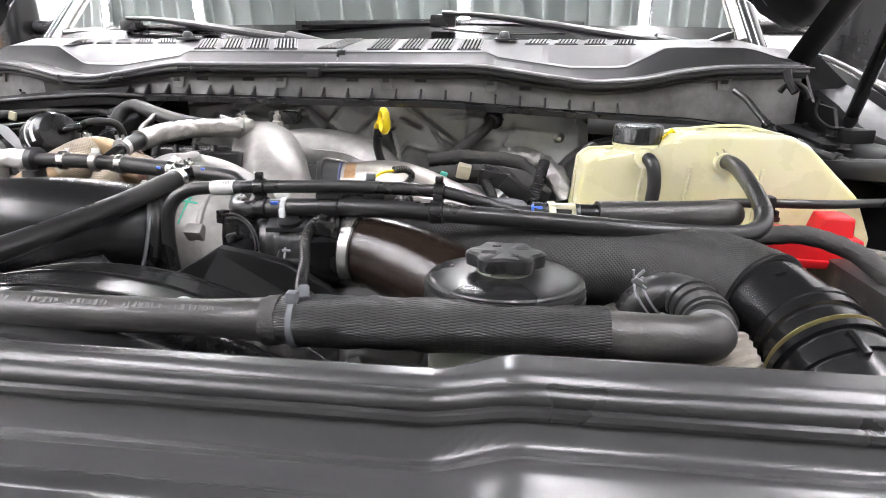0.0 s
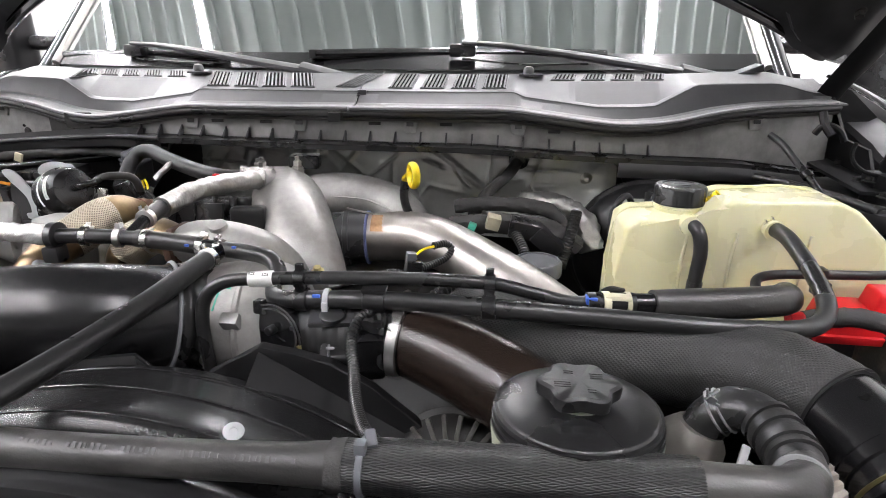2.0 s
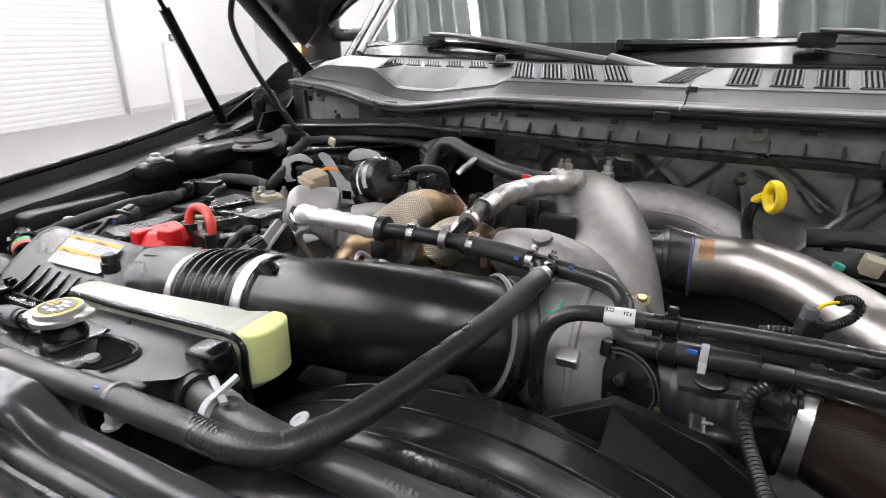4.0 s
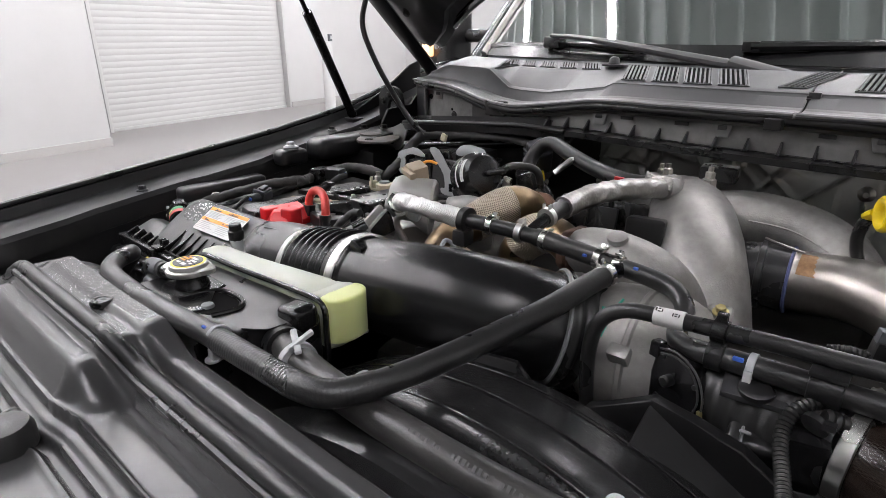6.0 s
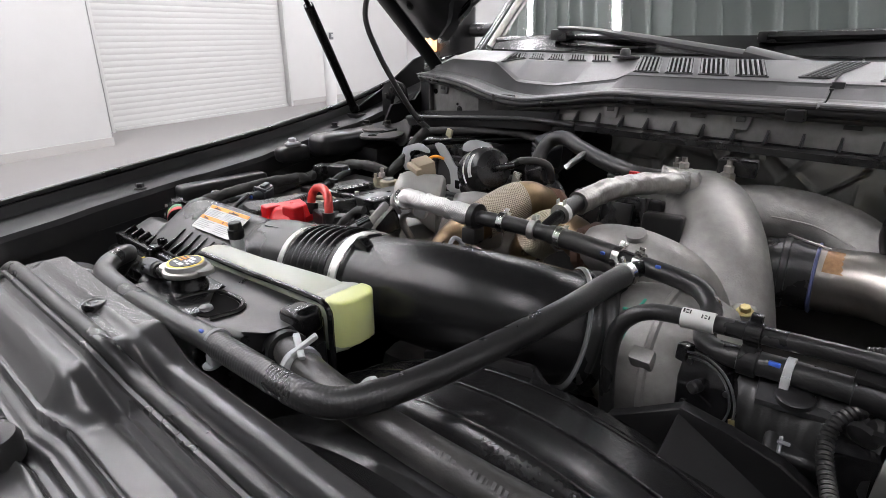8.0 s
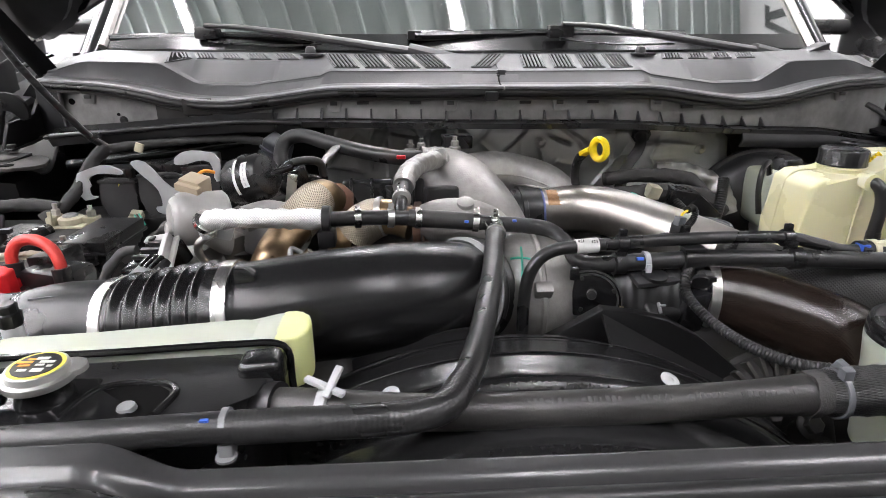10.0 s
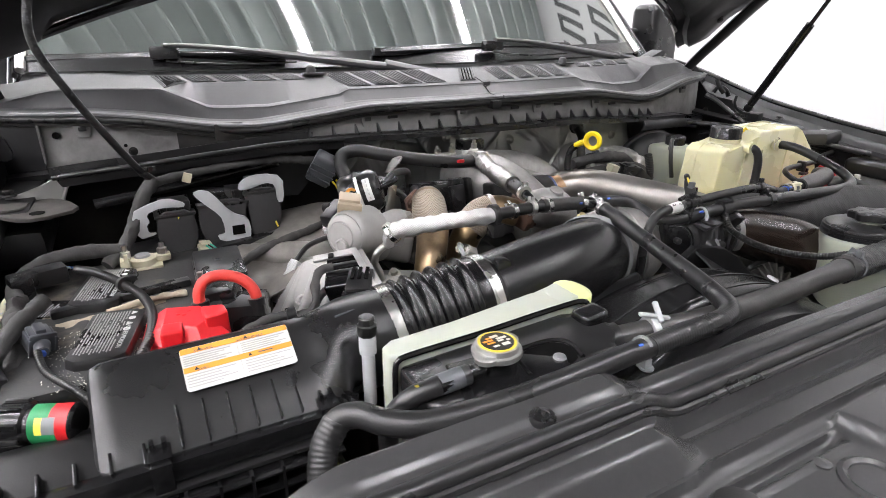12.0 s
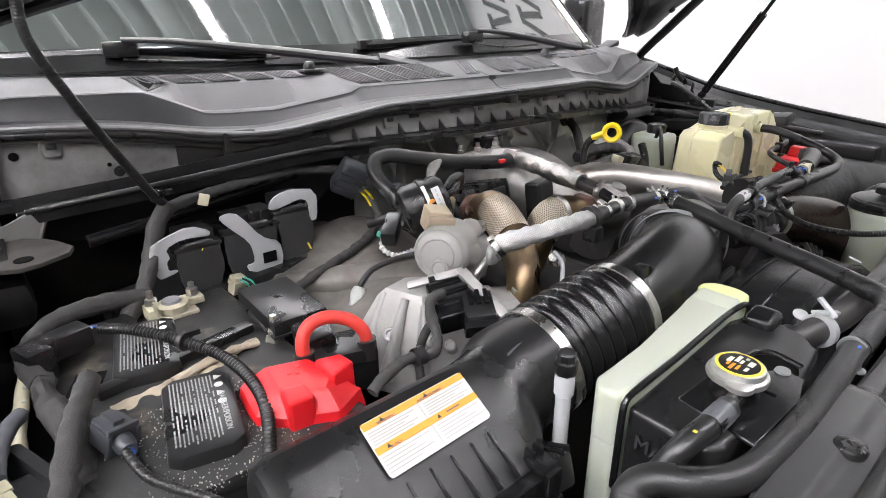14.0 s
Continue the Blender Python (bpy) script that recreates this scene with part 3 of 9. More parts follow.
cowl = thing("windscreen_cowl", "dark grey grained plastic cowl panel below the windscreen", "cowl panel", (CX, 1.15, 1.43))
for a, b in ((-0.93, -0.0415), (-0.0385, 0.845)):
    part("top_panel", thick(grid(190, 8, lambda u, v: Vector((a + (b - a) * u, *cowl_section(a + (b - a) * u)[4 + round(v * 8)]))), 0.0025), COWL, cowl, "scooped top panel", smooth=16)
    part("fascia", thick(grid(190, 3, lambda u, v: Vector((a + (b - a) * u, *cowl_section(a + (b - a) * u)[1 + round(v * 3)]))), 0.0025), COWL, cowl, "charcoal front fascia", smooth=16)
    part("ledge", thick(grid(150, 1, lambda u, v: Vector((a + (b - a) * u, *cowl_section(a + (b - a) * u)[round(v)]))), 0.0025), COWL, cowl, smooth=22)
for a, b in ((-0.90, -0.0415), (-0.0385, 0.82)):
    xs = np.linspace(a, b, 120)
    part("front_lip", tube([(x, seal_y(x) + 0.001, seal_z(x) + 0.0105) for x in xs], 0.0036, 8, 0.008, None, 0.8), LIP, cowl, "pale grey lip")
    part("rounded_edge", tube([(x, cowl_section(x)[4][0] + 0.002, cowl_section(x)[4][1]) for x in xs], 0.0022, 8, 0.008), COWL, cowl)
part("middle_joint", join(*[box((-0.04, cowl_section(-0.04)[i][0], cowl_section(-0.04)[i][1] - 0.003), (0.006, 0.01, 0.004)) for i in (3, 4)]), PLASTIC, cowl)
jm_ = cowl_section(-0.03)
part("joint_tab", prism([(-0.042, jm_[4][1] + 0.004), (-0.026, jm_[4][1] + 0.004), (-0.027, jm_[4][1] - 0.008), (-0.041, jm_[4][1] - 0.008)], 0.004, PY(jm_[4][0] - 0.001), 0.001), COWL, cowl)


def vent(x, w, f0, f1, lean, slats):
    """A louvred slot in the cowl: black sheet for the shade inside, surround and slats of its own."""
    def at(px, f, up):
        q = on_strip(px + lean * f, lerp(f0, f1, f))
        return q + Vector((0, 0, up))
    v = part("vent_shade_sheet", grid(2, 6, lambda a, b: at(x + w * (a - 0.5), b, 0.0014)), PIT, cowl, "black sheet for the shade in a louvred air slot")
    rim = []
    for s in (-0.5, 0.5):
        rim.append(tube([at(x + w * s, f, 0.0012) for f in (0, 0.5, 1)], 0.0012, 6, 0.01))
    for f in (0, 1):
        rim.append(tube([at(x - w / 2, f, 0.0012), at(x + w / 2, f, 0.0012)], 0.0012, 6, 0.01))
    part("vent_rim", join(*rim), COWL, v)
    for k in range(slats):
        px = x + w * ((k + 0.5) / slats - 0.5)
        part("louvre", tube([at(px, f, 0.0018) for f in (0.02, 0.5, 0.98)], 0.0016, 6, 0.012), COWL, v)


for x in (0.030, 0.087, 0.142, 0.196):
    vent(x, 0.041, 0.10, 0.93, 0.004, 6)
for x in (-0.312, -0.256, -0.202, -0.147):
    vent(x, 0.044, 0.10, 0.93, -0.026, 6)
vent(-0.068, 0.036, 0.14, 0.93, 0.034, 5)
for x in (0.320, 0.376, 0.431, 0.488):
    vent(x, 0.042, 0.12, 0.90, 0.008, 6)
for x in (-0.426, -0.481, -0.535, -0.588, -0.640):
    vent(x, 0.040, 0.12, 0.90, -0.016, 6)
for x, y in ((0.258, 1.202), (-0.387, 1.203)):
    z = on_strip(x, 0.9).z
    part("spray_nozzle", join(lathe([(0.010, -0.004), (0.010, 0.006), (0.0095, 0.011), (0.007, 0.015), (0.002, 0.0165)], pose(x, y, z), 20),
                              box((x + 0.004, y - 0.004, z + 0.001), (0.044, 0.022, 0.004), None, 0.0018)), COWL, cowl, "round washer nozzle")

# rubber weatherstrip below the cowl's edge
xs = np.linspace(-0.92, 0.83, 60)
ws = thing("cowl_weatherstrip", "black rubber weatherstrip along the cowl's front edge", "seal", (CX, 1.02, 1.43))
part("lip", tube([(x, seal_y(x) + 0.004, seal_z(x) + 0.001) for x in xs], 0.0062, 10, 0.008), RUBBER, ws)
part("foot", tube([(x, seal_y(x) + 0.010, seal_z(x) - 0.007) for x in xs], 0.005, 8, 0.008), RUBBER_D, ws)
part("joint_clip", box((-0.062, 1.02, 1.428), (0.022, 0.022, 0.016), None, 0.003), PLASTIC, ws)

# grey bulkhead panel below the seal, with its ledge and gussets
LEDGE = [(-0.95, 1.335), (-0.83, 1.350), (-0.60, 1.372), (-0.46, 1.386), (-0.36, 1.389), (0.16, 1.384), (0.40, 1.366), (0.62, 1.350), (0.80, 1.320)]


def ledge_z(x):
    return (lerp_table(LEDGE, x - 0.03) + lerp_table(LEDGE, x) + lerp_table(LEDGE, x + 0.03)) / 3


bh = thing("bulkhead_panel", "dusty grey bulkhead panel with a ribbed ledge", "bulkhead", (CX, 1.05, 1.35))
part("panel", thick(grid(90, 4, lambda u, v: Vector((-0.93 + 1.76 * u, seal_y(-0.93 + 1.76 * u) + 0.016 + 0.004 * v,
                                                     ledge_z(-0.93 + 1.76 * u) + (seal_z(-0.93 + 1.76 * u) - 0.004 - ledge_z(-0.93 + 1.76 * u)) * v))), 0.003), SHEET, bh)
part("ledge", thick(grid(90, 3, lambda u, v: Vector((-0.93 + 1.76 * u, seal_y(-0.93 + 1.76 * u) + 0.02 - 0.032 * min(1, v * 1.5),
                                                     ledge_z(-0.93 + 1.76 * u) - 0.010 * sm(0.6, 1, v) - 0.002))), 0.003), PLASTIC, bh)
x = -0.44
while x < 0.5:
    zz, yy = ledge_z(x), seal_y(x)
    part("gusset", prism([(0.006, 0), (0.026, 0), (0.026, 0.017)], 0.003, Matrix(((0, 0, 1, x), (1, 0, 0, yy - 0.010), (0, 1, 0, zz), (0, 0, 0, 1)))), PLASTIC_G, bh)
    x += 0.043
for x in (-0.33, -0.13, 0.06, 0.24, 0.66, -0.80):
    zz, yy = seal_z(x) - 0.018, seal_y(x) + 0.008
    c = part("panel_clip", prism([(-0.014, 0.008), (0.014, 0.008), (0.009, -0.012), (-0.009, -0.012)], 0.006,
                                 Matrix(((1, 0, 0, x), (0, 0, -1, yy + 0.008), (0, 1, 0, zz), (0, 0, 0, 1))), 0.0015), SHEET, bh)
    part("clip_window", box((x, yy + 0.001, zz + 0.002), (0.012, 0.003, 0.007), None, 0.001), INK, c)
# dark bars on the panel's face stand for the shade in its slots
for x in (-0.28, -0.19, 0.0, 0.12, 0.30):
    part("slot", box((x, seal_y(x) + 0.0125, seal_z(x) - 0.016), (0.02, 0.003, 0.005)), GUNK, bh)
bolt((-0.73, seal_y(-0.73) + 0.012, 1.375), (0, -1, 0), 0.005, 0.004, bh, GUNK)

# dark sheets in front of the panel, put there for the shade of gaps
for x0, x1, m in ((-0.658, -0.597, GUNK), (-0.93, -0.868, BODY_M)):
    part("gap_shade_sheet", thick(grid(8, 2, lambda u, v: Vector((x0 + (x1 - x0) * u, seal_y(x0 + (x1 - x0) * u) + 0.0115, lerp(ledge_z(x0 + (x1 - x0) * u), seal_z(x0 + (x1 - x0) * u) - 0.006, v)))), 0.002), m, bh)
part("panel_edge", box((-0.866, seal_y(-0.866) + 0.010, 1.392), (0.004, 0.010, 0.07), None, 0.001), SHEET, bh)
part("panel_fold", tube([(x, seal_y(x) + 0.0145, z) for x, z in ((-0.845, 1.422), (-0.812, 1.420), (-0.806, 1.426))], 0.0014, 6), SHEET, bh)

# firewall and its crumpled insulation
setting("firewall", join(box((CX, 1.155, 1.11), (0.94, 0.02, 0.54)), box((-0.70, 1.24, 1.08), (0.40, 0.02, 0.52)), box((0.60, 1.24, 1.08), (0.42, 0.02, 0.50)), box((-0.515, 1.2, 1.10), (0.02, 0.09, 0.52)), box((0.405, 1.2, 1.09), (0.02, 0.09, 0.5))), GUNK, "dark sheet-metal firewall behind the engine", "firewall")


random.seed(5)
CREASES = [(random.uniform(-0.36, 0.42), random.uniform(1.20, 1.38), random.uniform(0, math.pi), random.uniform(0.02, 0.09), random.uniform(0.0015, 0.0055), random.uniform(0.003, 0.008)) for _ in range(64)]


def crumple(x, z):
    """A slowly swelling sheet with short sharp creases."""
    h = 0.010 * noise.noise(Vector((x * 7, z * 9, 3.7))) + 0.004 * noise.noise(Vector((x * 19, z * 23, 1.2)))
    calm = 1 - 0.8 * sm(0.26, 0.33, x)
    for cx, cz, an, ln, amp, w in CREASES:
        dx, dz = x - cx, z - cz
        if abs(dx) > 0.1 or abs(dz) > 0.1:
            continue
        along_, off = dx * math.cos(an) + dz * math.sin(an), abs(-dx * math.sin(an) + dz * math.cos(an))
        if off < w:
            h -= calm * amp * (1 - off / w) * (1 - sm(0.6 * ln, ln, abs(along_)))
    return h


def foil_place(u, v):
    x, z = -0.36 + 0.78 * u, 1.20 + 0.178 * v
    return Vector((x, 1.126 + crumple(x, z) - 0.03 * (1 - v) * sm(0.3, 0.9, u), z))


ins = thing("firewall_insulation", "crumpled dull aluminium foil insulation on the firewall", "heat shield", (0.05, 1.12, 1.2))
part("foil_sheet", thick(grid(270, 66, foil_place), 0.002), INSUL, ins, smooth=30)
for x, z in ((0.368, 1.312), (0.05, 1.33), (-0.12, 1.35), (0.20, 1.365)):
    part("push_pin", lathe([(0.011, 0), (0.011, 0.002), (0.006, 0.004), (0.004, 0.006)], frame_at((x, 1.119, z), (0, -1, 0)), 16), ZINC, ins)

# dark engine mass and an added dark box below all that shows
eng = thing("engine_block", "dirty dark engine block deep in the bay", "engine", (-0.05, 0.75, 0.7))
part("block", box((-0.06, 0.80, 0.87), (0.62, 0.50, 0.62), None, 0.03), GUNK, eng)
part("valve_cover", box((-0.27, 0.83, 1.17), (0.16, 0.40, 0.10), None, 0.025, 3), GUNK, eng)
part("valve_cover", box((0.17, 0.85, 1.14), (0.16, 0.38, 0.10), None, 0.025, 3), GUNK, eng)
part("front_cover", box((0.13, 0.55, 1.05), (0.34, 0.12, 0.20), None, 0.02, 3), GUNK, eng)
# added floor and walls: their dark colour stands for the shade deep down
setting("bay_dark_box", join(box((CX, 0.64, 0.62), (1.95, 1.34, 0.04)), box((CX, 0.05, 0.90), (1.9, 0.03, 0.56)), box((CX, 1.27, 0.95), (1.9, 0.03, 0.66)),
                          box((-1.01, 0.66, 0.85), (0.03, 1.3, 0.46)), box((0.90, 0.66, 0.85), (0.03, 1.3, 0.46))), GUNK, "added dark box closing the bay deep under the engine", "bay floor")

# fenders: each a body skin, a gutter flange and an inner apron
FEND = [(-0.1, 1.215), (0.30, 1.262), (0.62, 1.300), (0.86, 1.327), (1.10, 1.365), (1.35, 1.436), (1.55, 1.475)]


def fender(sx, label):
    ex = (0.955 if sx > 0 else -1.055)
    f = thing("fender", label, "fender", (ex, 0.7, 0.6), "fenders")

    def z(y):
        return (lerp_table(FEND, y - 0.05) + lerp_table(FEND, y) + lerp_table(FEND, y + 0.05)) / 3

    prof = [(0.0, 0.0), (0.004, 0.006), (0.014, 0.008), (0.05, -0.004), (0.10, -0.05), (0.13, -0.16), (0.14, -0.40)]
    part("skin", thick(grid(40, 6, lambda u, v: Vector((ex + sx * prof[round(v * 6)][0], -0.1 + 1.65 * u, z(-0.1 + 1.65 * u) + prof[round(v * 6)][1]))), 0.0012), BODY, f)
    gut = [(0.0, -0.001), (-0.006, -0.018), (-0.02, -0.026), (-0.060, -0.028), (-0.068, -0.036), (-0.072, -0.07)]
    part("gutter", thick(grid(60, 5, lambda u, v: Vector((ex + sx * (gut[round(v * 5)][0] - (0.008 * sm(0.1, 0.5, math.sin(u * 26)) if v > 0.5 else 0)),
                                                          -0.1 + 1.55 * u, z(-0.1 + 1.55 * u) + gut[round(v * 5)][1]))), 0.0012), BODY_M, f)
    part("edge_seal", tube([(ex + sx * 0.006, y, z(y) + 0.005) for y in np.linspace(-0.05, 1.45, 24)], 0.0056, 8, 0.03), RUBBER, f)
    part("apron", thick(grid(16, 8, lambda u, v: Vector((ex - sx * (0.073 + 0.10 * sm(0.1, 1, v)), -0.05 + 1.3 * u, z(-0.05 + 1.3 * u) - 0.068 - 0.42 * v))), 0.0015), BODY_M, f)
    for y in (0.30, 0.56, 0.86, 1.02):
        bolt((ex - sx * (0.099 if y == 0.86 else 0.042), y, z(y) - (0.012 if y == 0.86 else 0.027)), (0, 0, 1), 0.0085 if y == 0.86 else 0.0075, 0.010, f, GREYP if y == 0.86 else BODY_M)
    part("bolt_washer", lathe([(0.017, -0.004), (0.017, 0.001), (0.013, 0.003), (0.001, 0.003)], pose(ex - sx * 0.099, 0.86, z(0.86) - 0.014), 24), GREYC, f, "pale grey washer")
    part("bolt_pad", box((ex - sx * 0.095, 0.86, z(0.86) - 0.035), (0.044, 0.070, 0.034), None, 0.015, 4), BODY_M, f)
    part("stepped_pad", box((ex - sx * 0.100, 1.01, z(1.01) - 0.052), (0.070, 0.19, 0.05), None, 0.022, 4), BODY_M, f)
    part("stepped_pad", box((ex - sx * 0.085, 0.70, z(0.70) - 0.062), (0.045, 0.18, 0.04), None, 0.012, 3), BODY_M, f)
    return f


fender(-1, "glossy black front fender with a dull inner gutter, passenger side")
fender(1, "glossy black front fender with a dull inner gutter, driver side")
# inner wing shelf that carries the battery and bottles
for sx, x0 in ((-1, -0.90), (1, 0.80)):
    setting("inner_wing", join(box((x0, 0.75, 1.10), (0.34, 0.9, 0.03), None, 0.01), box((x0 + sx * 0.08, 1.20, 1.262), (0.22, 0.36, 0.06), None, 0.02)), BODY_M,
            "black sheet-metal inner wing", "inner wing")

# hinge plates at the cowl's ends
for sx, x in ((-1, -0.935), (1, 0.84)):
    h = thing("hinge_assembly", "black steel hood hinge bolted beside the cowl", "hinge", (x, 1.2, 1.34), "hood hinges")
    part("base_plate", prism([(-0.05, -0.10), (0.05, -0.12), (0.06, 0.06), (0.02, 0.12), (-0.05, 0.10)], 0.006, pose(x, 1.14, 1.322, 4, 0, 0), 0.001), HINGE, h)
    part("upright", prism([(-0.08, 0), (0.10, 0), (0.16, 0.10), (0.10, 0.12), (0.03, 0.05), (-0.05, 0.045)], 0.006,
                          Matrix(((0, 0, 1, x), (1, 0, 0, 1.18), (0, 1, 0, 1.328), (0, 0, 0, 1))), 0.001), HINGE, h)
    part("arm", tube([(x, 1.335, 1.39, 0.026), (x + 0.005 * sx, 1.30, 1.455, 0.028), (x + 0.02 * sx, 1.22, 1.54, 0.030), (x + 0.035 * sx, 1.12, 1.64, 0.030), (x + 0.035 * sx, 1.02, 1.71, 0.026)], None, 8, 0.02, None, 0.35), HINGE, h)
    for dx, y in ((-0.02, 1.07), (0.02, 1.10), (0.0, 1.21)):
        bolt((x + dx, y, 1.330), (0, 0, 1), 0.008, 0.010, h, GUNK)
    if sx > 0:
        part("hook", tube([(0.742, 1.12, 1.400), (0.750, 1.115, 1.414), (0.763, 1.11, 1.414), (0.776, 1.105, 1.404), (0.782, 1.10, 1.390)], 0.0080, 10, 0.006, None, 0.7), HINGE, h)
        part("stay", tube([(0.748, 1.12, 1.436), (0.752, 1.11, 1.415), (0.760, 1.10, 1.40)], 0.007, 8), HINGE, h)
        part("catch", tube([(0.790, 1.08, 1.392), (0.787, 1.08, 1.374), (0.792, 1.075, 1.358), (0.808, 1.065, 1.346), (0.832, 1.05, 1.342)], 0.0045, 8, 0.006, None, 0.6), HINGE, h)
        part("side_plate", prism([(0.80, 1.30), (1.07, 1.30), (1.06, 1.335), (1.012, 1.360), (0.984, 1.377), (0.892, 1.458), (0.880, 1.463), (0.80, 1.455)], 0.006, PY(1.32), 0.001), HINGE, h)
        part("foot_lug", prism([(-0.02, -0.015), (0.03, -0.012), (0.035, 0.012), (-0.015, 0.016)], 0.024, pose(0.838, 1.045, 1.322, 0, 0, 15), 0.005), HINGE, h)
        continue
    part("long_plate", prism([(1.075, 1.30), (1.36, 1.30), (1.36, 1.478), (1.32, 1.467), (1.22, 1.408), (1.105, 1.356), (1.075, 1.33)], 0.005, Matrix(((0, 0, 1, -1.042), (1, 0, 0, 0), (0, 1, 0, 0), (0, 0, 0, 1))), 0.001), HINGE, h)
    part("hook", prism(soften([(-0.045, 0.0), (-0.045, 0.085), (-0.005, 0.098), (0.030, 0.088), (0.040, 0.050), (0.022, 0.042), (0.012, 0.062), (-0.012, 0.066), (-0.020, 0.0)], 1), 0.010,
                       Matrix(((1, 0, 0, x - 0.005), (0, 0, -1, 1.16), (0, 1, 0, 1.330), (0, 0, 0, 1))), 0.002), HINGE, h)
    part("side_plate", prism([(x - 0.02, 1.31), (x + sx * 0.12, 1.305), (x + sx * 0.12, 1.355), (x + sx * 0.03, 1.455), (x, 1.425)], 0.006, PY(1.33), 0.001), HINGE, h)
    for dx, dz in ((0.0, 0.06), (0.02, 0.075)):
        bolt((x - 0.03 + dx, 1.148, 1.33 + dz), (0, -1, 0), 0.006, 0.006, h, GUNK)


# the open hood: outer skin and stamped inner panel
def hood_at(x, d, lift=0.0):
    """A place on the hood: d metres up from its rear edge."""
    s = (x - CX) / 0.93
    y0 = 1.385 - 0.36 * (1 - abs(s) ** 2.0)
    y = y0 - d * 0.74
    q = max(0.0, 1.40 - y)
    r = max(0.0, q - 0.30)
    z = 1.500 + 0.64 * q * q / (q + 0.07) + 0.42 * r * r / (r + 0.15) + 0.05 * max(0, 1 - s * s) * sm(0.05, 0.4, d)
    return Vector((x, y - lift * 0.4, z + lift * 0.9))


hood = thing("hood", "open black hood seen from below", "hood", (CX, 1.35, 1.52))
part("outer_skin", thick(grid(40, 14, lambda u, v: hood_at(CX - 0.955 + 1.91 * u, 1.45 * v, 0.03)), 0.002), BODY, hood)
part("inner_panel", thick(grid(80, 40, lambda u, v: hood_at(CX - 0.945 + 1.89 * u, 0.01 + 1.43 * v,
     0.026 - 0.030 * sm(0.02, 0.06, v) * (1 - sm(0.10, 0.15, v)) - 0.03 * sm(0.80, 0.84, abs(2 * u - 1)) * (1 - sm(0.94, 0.98, abs(2 * u - 1))))), 0.002), BODY_M, hood)
part("rear_flange", tube([hood_at(x, 0.004, 0.016) for x in np.linspace(CX - 0.95, CX + 0.95, 40)], 0.009, 8, 0.02), BODY, hood)
for sx in (-1, 1):
    bolt(hood_at(CX + sx * 0.86, 0.12, -0.012), (0, -0.6, -0.8), 0.008, 0.012, hood, GUNK)
    bolt(hood_at(CX + sx * 0.86, 0.2, -0.012), (0, -0.6, -0.8), 0.008, 0.012, hood, GUNK)

for foot, top in (((-1.035, 1.105, 1.352), (-0.795, 0.571, 2.072)), ((0.843, 1.078, 1.350), (0.747, 0.622, 2.050))):
    s = thing("hood_strut", "slim black gas strut holding the hood open", "gas strut", foot, "hood struts")
    a, b = Vector(foot), Vector(top)
    part("cylinder", tube([a.lerp(b, 0.025), a.lerp(b, 0.2), a.lerp(b, 0.328)], 0.0105, 14, 0.03), PLASTIC_S, s)
    part("piston_rod", tube([a.lerp(b, 0.32), a.lerp(b, 0.99)], 0.0050, 10, 0.03), PLASTIC_S, s)
    part("end_socket", lathe([(0.010, 0), (0.012, 0.01), (0.009, 0.025), (0.006, 0.03)], frame_at(a, b - a), 14), PLASTIC, s)
    part("end_socket", lathe([(0.010, 0), (0.012, 0.01), (0.009, 0.025)], frame_at(b, a - b), 14), PLASTIC, s)
    part("foot_bracket", box(a - Vector((0, 0, 0.02)), (0.05, 0.04, 0.03), None, 0.006), BODY_M, s)

# windscreen and its pillars
def wind(u, v):
    x = CX + 0.84 * (2 * u - 1) * (1 - 0.10 * v)
    y = glass_y(x) + 0.012 + 0.78 * v - 0.02 * math.sin(v * 3.1)
    return Vector((x, y, 1.490 + 0.62 * v + 0.03 * math.sin(v * 3.1)))


wsn = thing("windscreen", "dark raked windscreen glass reflecting the hall's lamps", "windscreen", (CX, 1.4, 1.49))
part("glass", thick(grid(60, 24, wind), 0.005), GLASS, wsn)
part("frit_band", thick(grid(60, 2, lambda u, v: wind(u, 0.045 * v) + Vector((0, -0.0015, 0.0012))), 0.0008), PLASTIC_S, wsn)
for sx in (-1, 1):
    u = 0.0 if sx < 0 else 1.0
    part("pillar_trim", tube([wind(u, v) + Vector((sx * 0.006, -0.002, 0.004)) for v in (0, 0.3, 0.6, 1)], 0.010, 8, 0.03), ZINC, wsn, "silvery windscreen edge trim")
cab = thing("truck_cab", "black painted truck cab behind the windscreen", "truck cab", (CX, 2.2, 0.6))
for sx in (-1, 1):
    u = 0.0 if sx < 0 else 1.0
    part("pillar", tube([wind(u, v) + Vector((sx * 0.035, 0.03, -0.01)) for v in (-0.25, 0, 0.5, 1.05)], 0.034, 10, 0.05), BODY, cab)
    part("door_skin", thick(grid(8, 6, lambda a, b: Vector((CX + sx * (0.93 + 0.09 * math.sin(b * 1.5)), 1.50 + 1.2 * a, 1.48 - 0.85 * b))), 0.004), BODY, cab)
part("roof", box((CX, 2.75, 2.10), (1.5, 1.3, 0.06), None, 0.03, 3), BODY, cab)
part("dash_top", box((CX, 1.75, 1.42), (1.6, 0.7, 0.06), None, 0.02), PLASTIC_G, cab, "dark dashboard top")

